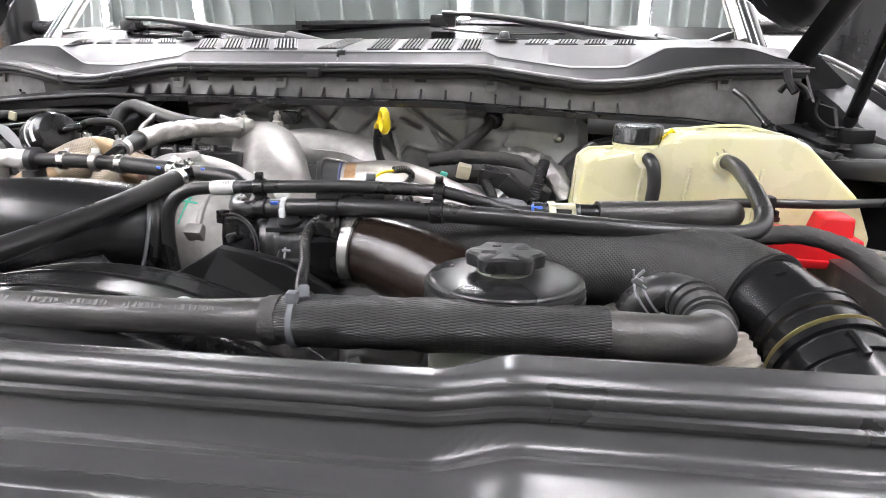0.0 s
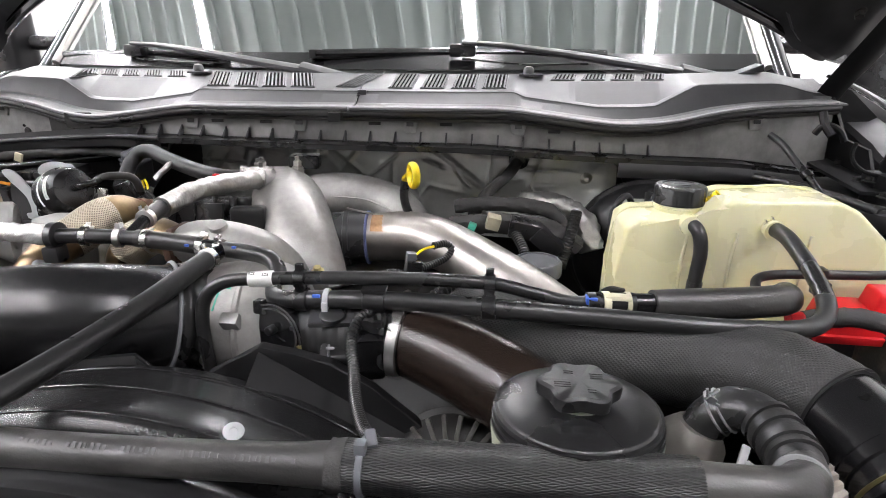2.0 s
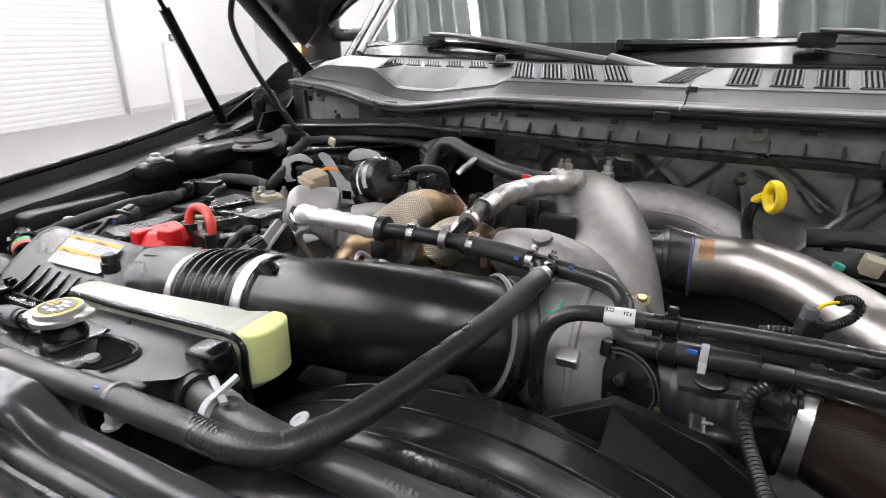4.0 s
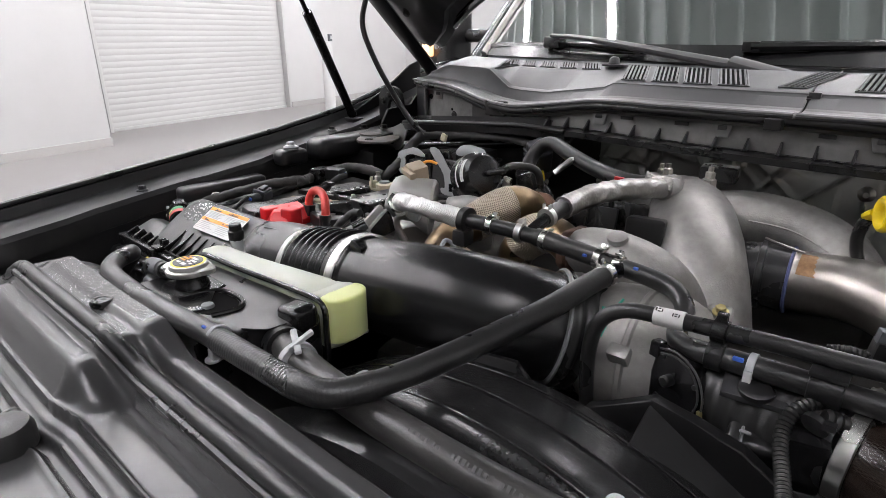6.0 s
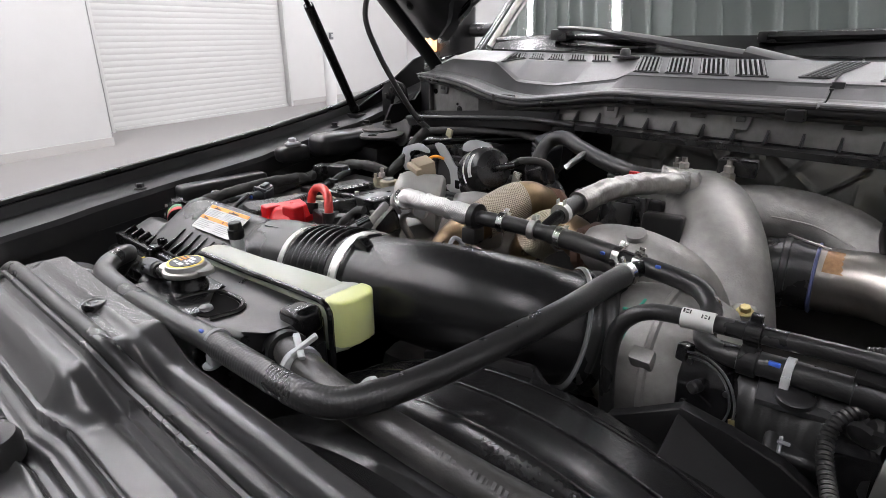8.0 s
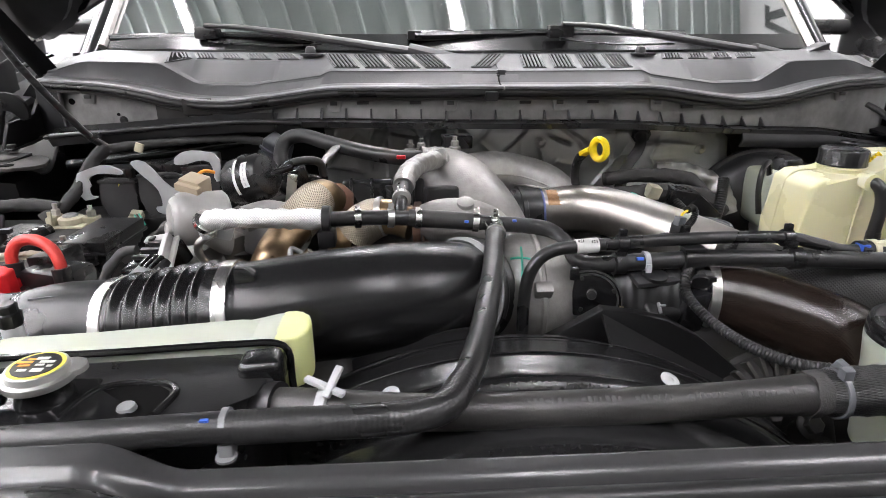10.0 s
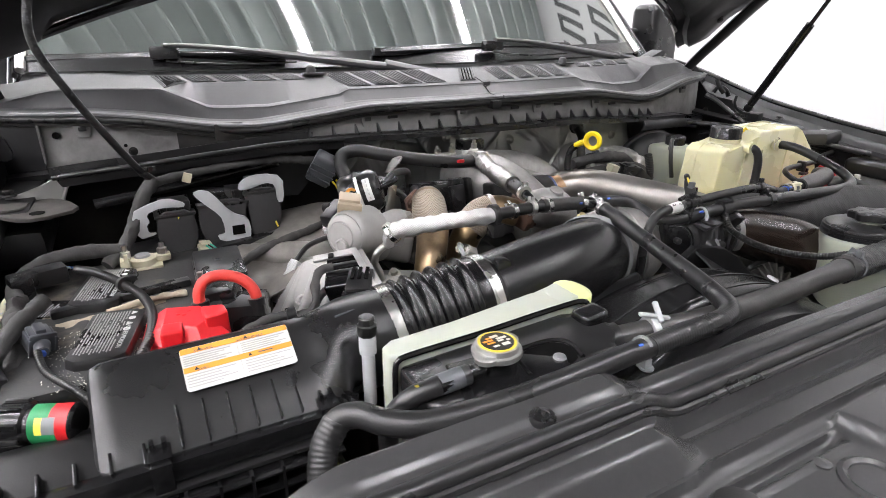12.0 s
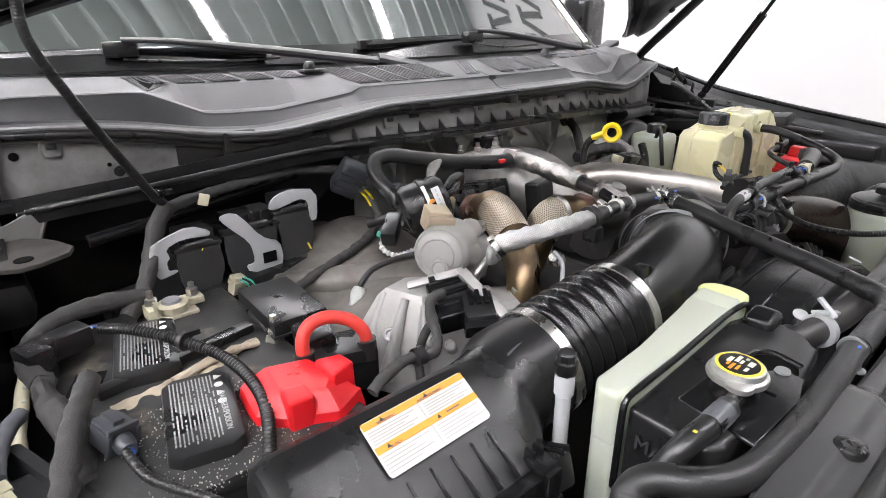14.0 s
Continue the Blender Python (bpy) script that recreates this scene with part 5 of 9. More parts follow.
# brown silicone boot and its black coupler
bp_ = [(0.125, 0.586, 1.258), (0.16, 0.578, 1.252), (0.20, 0.560, 1.243), (0.25, 0.530, 1.228), (0.30, 0.495, 1.19)]
bh2 = thing("intercooler_hose", "glossy brown reinforced silicone intercooler hose", "intercooler hose", (0.18, 0.57, 1.2))
part("hose", tube([(*bp_[0], 0.0365), (0.14, 0.583, 1.256, 0.0385), (*bp_[1], 0.0405), (*bp_[2], 0.0415), (*bp_[3], 0.0415), (*bp_[4], 0.041)], None, 32, 0.006), BROWN, bh2)
part("black_cuff", tube([(0.02, 0.603, 1.256, 0.036), (0.07, 0.595, 1.258, 0.0385), (0.113, 0.588, 1.258, 0.0392)], None, 28, 0.003, (0.012, 0.0012)), RUBBER, bh2)
hose_clamp((0.121, 0.587, 1.258), (1, -0.17, -0.05), 0.0402, 0.011, bh2, 60)

# woven black heat sleeve, elbow and plastic pipe
mp_ = [(0.17, 0.655, 1.255), (0.24, 0.625, 1.252), (0.33, 0.600, 1.248), (0.40, 0.592, 1.247), (0.440, 0.584, 1.248)]
me_ = [(0.428, 0.588, 1.247, 0.0445), (0.455, 0.578, 1.249, 0.0455), (0.483, 0.556, 1.251, 0.0455), (0.502, 0.527, 1.251, 0.044), (0.508, 0.514, 1.250, 0.0425)]
mq_ = [(0.496, 0.538, 1.250, 0.040), (0.508, 0.513, 1.249, 0.0405), (0.519, 0.470, 1.242, 0.0412), (0.526, 0.425, 1.230, 0.0415), (0.534, 0.375, 1.208, 0.041), (0.545, 0.325, 1.175, 0.040)]
mh = thing("sleeved_air_hose", "large air hose in a woven black heat sleeve", "air hose", (0.40, 0.59, 1.2))
part("sleeve", tube([(*q, 0.0435) for q in mp_], None, 32, 0.006, None, 1.0, 0.003), MESH, mh, "coarse woven black sleeve")
part("elbow_sleeve", tube(me_, None, 32, 0.006, None, 1.0, 0.002), MESH, mh, "coarse woven black sleeve")
part("sleeve_hem", ring_band(*along(me_, 0.99), 0.0422, 0.003, 0.002), MESH, mh)
part("pipe", tube(mq_, None, 36, 0.005), PLASTIC_S, mh, "smooth black plastic pipe")
for f, r, w in ((0.335, 0.0425, 0.007), (0.36, 0.0415, 0.016), (0.48, 0.0425, 0.008), (0.545, 0.0415, 0.012), (0.68, 0.0425, 0.007), (0.71, 0.0412, 0.010)):
    c, d = along(mq_, f)
    part("pipe_collar", ring_band(c, d, r, w, 0.0028), PLASTIC_S, mh)
c, d = along(mq_, 0.455)
part("retaining_wire", ring_band(c, d, 0.0432, 0.0022, 0.002), GOLDZ, mh, "dull gold retaining wire")
c, d = along(mq_, 0.24)
part("drain_hole", lathe([(0.0042, 0), (0.0042, 0.0008)], frame_at(c + Vector((-0.012, 0, 0.0393)), (-0.3, 0, 1)), 16), PIT, mh)
for an in (40, 100):
    part("lug", box((0.043, 0, 0.012), (0.006, 0.006, 0.022), frame_at(along(mq_, 0.50)[0], along(mq_, 0.50)[1]) @ Matrix.Rotation(radians(an), 4, "Z"), 0.0015), PLASTIC_S, mh)
rh2 = thing("ribbed_duct", "pale grey ribbed duct beside the black pipe", "duct", (0.475, 0.42, 1.16))
part("duct", tube([(0.455, 0.455, 1.236), (0.462, 0.440, 1.222), (0.472, 0.425, 1.200), (0.478, 0.415, 1.165)], 0.019, 24, 0.0015, (0.006, 0.0016)), RIBDUCT, rh2)

# power steering reservoir
ps = thing("steering_fluid_reservoir", "round fluid reservoir with a wide black lid and lobed cap", "fluid reservoir", (0.279, 0.447, 1.15))
pm = pose(0.279, 0.447, 1.268, -3, 0, 0)
part("body", lathe([(0.050, -0.12), (0.058, -0.11), (0.062, -0.03), (0.0640, -0.009), (0.0648, -0.001), (0.0630, 0.003)], pm, 48), MILK, ps, "milky translucent body")
part("neck_ring", lathe([(0.021, 0.020), (0.0215, 0.0240), (0.0195, 0.0262)], pm, 40), MILK, ps, "milky neck ring")
part("lid", lathe([(0.0620, -0.008), (0.0645, -0.0072), (0.0645, -0.0042), (0.0622, -0.0036), (0.0622, -0.0014), (0.0640, -0.0008), (0.0640, 0.0022), (0.0615, 0.0028), (0.0615, 0.0048), (0.0630, 0.0054), (0.0624, 0.0080), (0.0600, 0.0086), (0.0592, 0.0100), (0.0575, 0.0108), (0.040, 0.0126), (0.022, 0.0135)], pm @ pose(0, 0, 0.009), 64), PLASTIC, ps, "wide domed black lid")
cpp = part("cap", lathe([(0.018, 0.021), (0.0185, 0.0258), (0.0225, 0.0262), (0.0255, 0.0268), (0.0282, 0.0280), (0.0290, 0.0345), (0.0285, 0.0375), (0.026, 0.0395), (0.001, 0.0395)], pm, 72, 6, 0.10), PLASTIC, ps, "lobed black screw cap")
emb = []
for k, (w, n) in enumerate(((0.010, 3), (0.007, 2), (0.012, 3), (0.006, 2))):
    a = k * 1.57 + 0.5
    for i in range(n):
        emb.append(box((0.015 * math.cos(a), 0.015 * math.sin(a) + (i - 1) * 0.0032, 0.0397), (w, 0.0016, 0.0008), pm, 0.0003))
part("embossed_print", join(*emb), PLASTIC_G, cpp)

# upper radiator hose across the front
uh = thing("upper_radiator_hose", "thick black radiator hose with a braided middle", "radiator hose", (0.1, 0.37, 1.2))
up_ = [(-0.33, 0.405, 1.262), (-0.269, 0.387, 1.270), (-0.20, 0.380, 1.268), (-0.08, 0.380, 1.266), (0.05, 0.386, 1.265), (0.12, 0.388, 1.266), (0.24, 0.390, 1.268), (0.34, 0.391, 1.268), (0.388, 0.391, 1.267), (0.420, 0.399, 1.264), (0.434, 0.422, 1.260), (0.435, 0.445, 1.258)]
part("hose", tube([(*q, 0.0140 if i < 5 else 0.0168) for i, q in enumerate(up_)], None, 24, 0.006), RUBBER_D, uh)
part("braided_sleeve", tube([(0.106, 0.388, 1.266, 0.0165), (0.13, 0.388, 1.266, 0.0190), (0.24, 0.390, 1.268, 0.0195), (0.352, 0.391, 1.268, 0.0188)], None, 26, 0.006, None, 1.0, 0.002), BRAID, uh, "black braided sleeve")
part("cable_tie", join(ring_band((0.128, 0.388, 1.266), (1, 0, 0), 0.0192, 0.005, 0.001), box((0.128, 0.382, 1.287), (0.008, 0.008, 0.009), None, 0.001)), GREYD, uh)
part("sleeve_cuff", tube([(0.104, 0.388, 1.266), (0.116, 0.388, 1.266)], 0.0185, 20, 0.004, None, 1, 0.003), TAPE, uh)
bars(pose(-0.02, 0.3735, 1.2785, 45, 0, 0), [(-0.10 + 0.0045 * k, 0.0, 0.0026 if k % 4 else 0.0012, 0.0045 if k % 3 else 0.0030) for k in range(46) if k % 9 not in (7, 8)], PRINT_D, uh)
part("spring_clip", join(ring_band((-0.269, 0.385, 1.270), (1, -0.2, 0), 0.0168, 0.008, 0.0012, 24),
                              box((0, 0, 0), (0.006, 0.034, 0.004), pose(-0.268, 0.384, 1.2905, 8, 0, 62), 0.0015),
                              box((0, 0, 0), (0.006, 0.026, 0.004), pose(-0.262, 0.385, 1.2935, 30, 0, -24), 0.0015)), GREYP, uh, "pale grey plastic spring clip")
part("tank_joint", tube([(-0.36, 0.415, 1.255), (-0.325, 0.403, 1.262), (-0.305, 0.397, 1.265)], 0.019, 20, 0.006), PLASTIC, uh)

# thermostat end: banded elbow with wire clamps
te = thing("thermostat_hose", "black moulded elbow hose on the thermostat housing", "elbow hose", (0.40, 0.49, 1.2))
tp = [(0.434, 0.424, 1.259, 0.0175), (0.436, 0.440, 1.258, 0.0188), (0.436, 0.466, 1.258, 0.0188), (0.430, 0.490, 1.259, 0.0185), (0.416, 0.502, 1.256, 0.0185), (0.402, 0.506, 1.244, 0.018), (0.392, 0.505, 1.226, 0.018)]
part("elbow", tube(tp, None, 28, 0.004), RUBBER, te)
for f, r, w in ((0.10, 0.0186, 0.006), (0.22, 0.0190, 0.012), (0.36, 0.0190, 0.009), (0.45, 0.0186, 0.006)):
    c, d = along(tp, f)
    part("moulded_band", ring_band(c, d, r, w, 0.0022, 32), RUBBER, te)
c, d = along(tp, 0.76)
part("wire_clamp", join(ring_band(c, d, 0.0186, 0.002, 0.0014), ring_band(c + d * 0.007, d, 0.0186, 0.002, 0.0014),
                        *(tube([c + Vector((-0.010, -0.012, 0.012)), c + Vector((-0.020, -0.014, 0.020)), c + Vector((-0.019 + dx, -0.016, 0.030))], 0.0013, 6) for dx in (-0.004, 0.005)),
                        box((0, 0, 0), (0.010, 0.003, 0.006), pose(*(c + Vector((-0.018, -0.014, 0.019))), 20, 35, 20), 0.001)), GREYC, te, "grey wire clamp")
part("housing", lathe([(0.040, -0.09), (0.036, -0.05), (0.031, -0.02), (0.027, 0.0), (0.0195, 0.010)], frame_at((0.389, 0.503, 1.226), (0.32, 0.05, 0.95)), 32), VALLEY, te, "dull cast thermostat housing")
part("wire_clamp", join(ring_band((0.428, 0.412, 1.262), (0.45, 0.9, -0.1), 0.0172, 0.003, 0.0014), box((0, 0, 0), (0.012, 0.020, 0.004), pose(0.408, 0.428, 1.250, 20, 40, 30), 0.001), box((0, 0, 0), (0.006, 0.022, 0.003), pose(0.400, 0.438, 1.256, 30, 20, -20), 0.001)), GREYC, te, "grey wire clamp")

# the pair of coolant hoses over the engine
ch = thing("vent_hose", "thin black coolant vent hose with a white paper tag", "coolant hose", (0.1, 0.59, 1.2), "coolant hoses")
h1 = [(-0.082, 0.575, 1.20), (-0.084, 0.572, 1.26), (-0.078, 0.572, 1.298), (-0.058, 0.576, 1.317), (-0.02, 0.580, 1.321), (0.10, 0.588, 1.324), (0.205, 0.594, 1.321), (0.25, 0.600, 1.310), (0.285, 0.605, 1.300), (0.31, 0.608, 1.299)]
part("hose", tube(h1, 0.0069, 16, 0.006), RUBBER, ch)
tg = part("paper_tag", tube([(-0.031, 0.579, 1.3203), (-0.019, 0.5800, 1.3210), (-0.007, 0.581, 1.3215)], 0.0080, 16, 0.004), WHITE_L, ch, "white printed paper tag")
tm = frame_at((-0.019, 0.5745, 1.3262), (0, -0.72, 0.7), (1, 0, 0)) @ pose(0, 0, 0, 0, 0, 90)
bars(tm, [(-0.0105, 0.002, 0.0012, 0.003), (-0.0085, 0.003, 0.0022, 0.0008), (-0.0085, 0.0008, 0.0022, 0.0008), (-0.0055, 0.002, 0.0009, 0.003), (0.0035, 0.001, 0.0009, 0.003), (0.0055, 0.0022, 0.0018, 0.0008), (0.0055, 0.0002, 0.0018, 0.0008), (0.0085, 0.001, 0.0009, 0.003)], INK, tg, z=0.0016)
part("quick_connector", tube([(0.305, 0.608, 1.299), (0.335, 0.612, 1.298), (0.352, 0.616, 1.297)], 0.0105, 16, 0.005), PLASTIC, ch)
part("connector_clip", join(ring_band((0.324, 0.610, 1.2985), (1, 0.12, 0), 0.0095, 0.008, 0.0022, 20), ring_band((0.346, 0.6145, 1.297), (1, 0.12, 0), 0.0095, 0.006, 0.0022, 20), box((0.335, 0.607, 1.3065), (0.026, 0.010, 0.005), None, 0.0015), box((0.335, 0.604, 1.291), (0.022, 0.004, 0.006), None, 0.001)), IVORY, ch, "ivory quick-connect clip")
part("blue_lock", join(box((0.309, 0.606, 1.303), (0.012, 0.012, 0.008), None, 0.002), box((0.300, 0.604, 1.289), (0.010, 0.010, 0.006), None, 0.002)), BLUE, ch, "blue locking tab")
part("blue_lock", box((0.306, 0.602, 1.290), (0.014, 0.012, 0.008), None, 0.002), BLUE, ch)
part("foam_sleeve", tube([(0.372, 0.620, 1.295, 0.0145), (0.42, 0.630, 1.293, 0.016), (0.47, 0.640, 1.292, 0.0165), (0.515, 0.655, 1.291, 0.0165), (0.525, 0.675, 1.287, 0.0155)], None, 20, 0.006), RUBBER_D, ch, "matt foam insulation")
part("pipe_stub", tube([(0.35, 0.616, 1.297), (0.375, 0.620, 1.296)], 0.010, 14, 0.006), PLASTIC_S, ch)

ch2 = thing("coolant_hose", "black rubber coolant hose leading to the coolant bottle", "coolant hose", (0.2, 0.58, 1.2), "coolant hoses")
h2 = [(-0.098, 0.664, 1.319), (-0.07, 0.660, 1.318), (-0.042, 0.655, 1.314), (-0.026, 0.640, 1.304), (-0.022, 0.615, 1.297), (-0.012, 0.595, 1.294), (0.012, 0.585, 1.298), (0.05, 0.580, 1.302), (0.12, 0.577, 1.305), (0.204, 0.574, 1.304), (0.33, 0.577, 1.297), (0.43, 0.585, 1.289), (0.50, 0.597, 1.285), (0.532, 0.612, 1.287), (0.548, 0.640, 1.297), (0.553, 0.690, 1.313), (0.5535, 0.745, 1.327), (0.553, 0.775, 1.329), (0.552, 0.792, 1.327)]
part("hose", tube(h2, 0.0093, 18, 0.006), RUBBER, ch2)
ear_clamp((0.5522, 0.787, 1.3275), (0, 1, 0), 0.011, ch2, 0.007, 60)
part("yellow_dot", lathe([(0.002, 0), (0.002, 0.0006)], frame_at((0.535, 0.606, 1.291), (0.3, -0.8, 0.5)), 10), YELLOWINK, ch2)
for x, y0, z0, y1, z1 in ((0.020, 0.583, 1.3218, 0.583, 1.2995), (0.208, 0.594, 1.3205, 0.574, 1.304)):
    part("twin_hose_clip", join(ring_band((x, y0, z0), (1, 0, 0), 0.0073, 0.012, 0.0022, 20), ring_band((x, y1, z1), (1, 0, 0), 0.0097, 0.014, 0.0022, 20),
                                box((x, (y0 + y1) / 2, (z0 + z1) / 2 + 0.002), (0.010, 0.012, 0.014), None, 0.002), box((x, y0, z0 + 0.012), (0.008, 0.006, 0.008), None, 0.001)), PLASTIC, ch2, "black twin hose clip")
part("wide_clip", join(ring_band((0.096, 0.5775, 1.3042), (1, 0, 0), 0.0097, 0.022, 0.0022, 20), box((0.096, 0.5775, 1.3165), (0.024, 0.016, 0.004), None, 0.001)), PLASTIC, ch2)
part("cable_tie", join(ring_band((0.047, 0.5805, 1.3018), (1, 0, 0), 0.0096, 0.006, 0.0012, 20), box((0.047, 0.5695, 1.292), (0.006, 0.003, 0.022), None, 0.001)), GREYP, ch2, "grey cable tie")
part("blue_mark", box((0.038, 0.5735, 1.3078), (0.008, 0.003, 0.0035), None, 0.001), BLUE, ch2)

ch3 = thing("bottle_hose", "short black hose from the coolant bottle", "coolant hose", (0.46, 0.79, 1.2), "coolant hoses")
part("hose", tube([(0.452, 0.798, 1.330), (0.455, 0.785, 1.331), (0.461, 0.775, 1.322), (0.464, 0.770, 1.300), (0.462, 0.768, 1.27), (0.460, 0.766, 1.235)], 0.0085, 16, 0.005), RUBBER, ch3)
part("braided_end", tube([(0.462, 0.768, 1.262), (0.461, 0.767, 1.236)], 0.0095, 16, 0.005), BRAID, ch3)
part("green_mark", box((0.4612, 0.7665, 1.312), (0.005, 0.003, 0.005), None, 0.001), GREENINK, ch3)
bracket = thing("hose_bracket", "thin black wire bracket below the coolant bottle", "bracket", (0.42, 0.77, 1.2))
part("rod", tube([(0.365, 0.755, 1.245), (0.41, 0.765, 1.236), (0.50, 0.768, 1.236)], 0.004, 8), PLASTIC, bracket)
part("hook", tube([(0.335, 0.73, 1.25), (0.352, 0.74, 1.258), (0.372, 0.75, 1.252)], 0.004, 8), PLASTIC, bracket)

ch4 = thing("vapour_line", "thin black plastic line clipped along the coolant bottle", "vapour line", (0.7, 0.72, 1.2))
part("line", tube([(0.532, 0.70, 1.258), (0.519, 0.722, 1.270), (0.524, 0.742, 1.279), (0.55, 0.750, 1.2825), (0.60, 0.754, 1.2830), (0.68, 0.765, 1.2815), (0.762, 0.80, 1.278), (0.86, 0.83, 1.272)], 0.0058, 12), RUBBER, ch4)
part("line_clip", join(box((0.599, 0.752, 1.281), (0.011, 0.018, 0.024), None, 0.003), box((0.599, 0.744, 1.266), (0.022, 0.010, 0.006), None, 0.001), box((0.606, 0.744, 1.272), (0.004, 0.010, 0.010), None, 0.001)), PLASTIC, ch4)

# connectors between the coolant hoses and the steel pipe
sn = thing("pressure_sensor", "black sensor with a wire loop over the steel pipe", "sensor", (0.12, 0.66, 1.28))
part("body", box((0, 0, 0), (0.018, 0.016, 0.020), pose(0.121, 0.662, 1.306, 0, 8, 20), 0.002), PLASTIC, sn)
part("plug", box((0, 0, 0), (0.011, 0.010, 0.012), pose(0.119, 0.662, 1.319, 0, 8, 20), 0.0015), GREYD, sn)
part("collar", box((0, 0, 0), (0.024, 0.018, 0.006), pose(0.122, 0.662, 1.299, 0, 8, 20), 0.0015), PLASTIC, sn)
part("wire_loop", tube([(0.123, 0.668, 1.302), (0.138, 0.684, 1.302), (0.154, 0.700, 1.306), (0.160, 0.706, 1.315), (0.153, 0.702, 1.323), (0.141, 0.690, 1.324)], 0.0042, 10, None, (0.0034, 0.0009)), LOOM, sn)
part("wire_loop", tube([(0.114, 0.658, 1.300), (0.100, 0.655, 1.303), (0.085, 0.655, 1.299)], 0.0042, 10, None, (0.0034, 0.0009)), LOOM, sn)
part("yellow_wire", tube([(0.121, 0.668, 1.318), (0.131, 0.680, 1.323), (0.143, 0.692, 1.323)], 0.0016, 6), YELLOW, sn)

# red terminal cover and second battery
b2 = thing("battery", "black starter battery beside the fender, driver side", "battery", (0.78, 0.66, 1.03), "batteries")
part("case", box((0.775, 0.65, 1.13), (0.24, 0.20, 0.20), None, 0.008), DUSTY, b2)
part("stud", lathe([(0.006, 0), (0.006, 0.04), (0.004, 0.042)], pose(0.60, 0.585, 1.196), 12), ZINC, b2)
part("nut", lathe([(0.012, 0), (0.012, 0.008)], pose(0.60, 0.585, 1.199), 6), ZINC, b2)
part("clamp_plate", box((0, 0, 0), (0.07, 0.03, 0.004), pose(0.72, 0.69, 1.240, 0, 12, 20), 0.001), ZINC, b2)
tc2 = thing("terminal_cover", "bright red plastic battery terminal cover", "terminal cover", (0.67, 0.72, 1.24), "terminal covers")
part("shell", prism([(-0.062, -0.022), (0.055, -0.030), (0.060, 0.026), (-0.050, 0.028)], 0.030, pose(0.640, 0.730, 1.226, 4, 3, 8), 0.004, 3, 0.90), RED, tc2)
part("skirt", prism([(-0.066, -0.026), (0.058, -0.034), (0.063, 0.028), (-0.054, 0.030)], 0.010, pose(0.640, 0.730, 1.220, 4, 3, 8), 0.002), RED, tc2)
part("raised_top", prism([(-0.022, -0.018), (0.022, -0.018), (0.026, 0.018), (-0.018, 0.018)], 0.026, pose(0.662, 0.731, 1.252, 4, 3, 8), 0.004, 3, 0.86), RED, tc2)
rb2 = thing("battery_cable", "thick black taped battery cable", "battery cable", (0.62, 0.66, 1.2))
part("cable", tube([(0.545, 0.668, 1.262), (0.60, 0.668, 1.268), (0.645, 0.655, 1.258), (0.675, 0.63, 1.238), (0.685, 0.60, 1.215), (0.69, 0.57, 1.18)], 0.0105, 14, None, None, 1, 0.002), TAPE, rb2)
part("red_end", tube([(0.53, 0.667, 1.262), (0.548, 0.668, 1.263)], 0.009, 12), RED, rb2)
part("corrugated_end", tube([(0.688, 0.592, 1.205), (0.690, 0.56, 1.17), (0.692, 0.53, 1.13)], 0.015, 14, None, (0.006, 0.002)), LOOM, rb2)
bolt((0.74, 0.70, 1.242), (0, 0, 1), 0.007, 0.014, b2)

# lines along the right inner wing
for i, (pts, r) in enumerate((([(0.60, 1.15, 1.325), (0.68, 1.12, 1.32), (0.75, 1.0, 1.315), (0.80, 0.86, 1.30), (0.88, 0.75, 1.28)], 0.007), ([(0.652, 1.075, 1.403), (0.662, 1.05, 1.392), (0.672, 1.02, 1.372), (0.684, 0.985, 1.348), (0.690, 0.955, 1.328), (0.688, 0.93, 1.305)], 0.0055),
                              ([(0.70, 1.08, 1.315), (0.79, 0.96, 1.30), (0.86, 0.84, 1.285)], 0.010))):
    w = thing("wing_hose", "black line running along the inner wing", "hose", pts[0], "wing lines")
    part("hose", tube(pts, r, 12), RUBBER, w)
    part("clip", ring_band(*along(pts, 0.55), r, 0.012, 0.003, 16), PLASTIC, w)
pl = thing("inner_wing_panel", "dark plastic trim on the inner wing", "trim panel", (0.84, 1.0, 1.3))
part("panel", box((0, 0, 0), (0.10, 0.34, 0.03), pose(0.80, 0.98, 1.292, -8, 0, 10), 0.01), BODY_M, pl)
for y in (0.90, 1.02, 1.10):
    bolt((0.815, y, 1.312 - (y - 0.98) * -0.1), (0, 0, 1), 0.007, 0.008, pl, GUNK)

# ---- the engine's middle ----
ui = thing("intake_manifold", "grey cast aluminium intake manifold elbow", "intake manifold", (-0.1, 0.95, 1.2))
ep = [(-0.155, 1.010, 1.282, 0.050), (-0.142, 0.977, 1.295, 0.056), (-0.121, 0.935, 1.291, 0.058), (-0.094, 0.89, 1.268, 0.0575), (-0.072, 0.855, 1.235, 0.055), (-0.055, 0.835, 1.19, 0.053)]
part("elbow", tube(ep, None, 36, 0.006, None, 0.92), CAST, ui)
br = [(-0.13, 0.985, 1.290, 0.040), (-0.07, 1.015, 1.293, 0.041), (-0.01, 1.025, 1.286, 0.040), (0.04, 1.012, 1.270, 0.039), (0.075, 0.985, 1.24, 0.038)]
part("branch", tube(br, None, 32, 0.006), CAST, ui)
part("casting_seam", tube([(q[0] + 0.0, q[1] - q[3] * 0.96, q[2] + 0.010) for q in br[1:4]], 0.0018, 6, 0.006), CAST, ui)
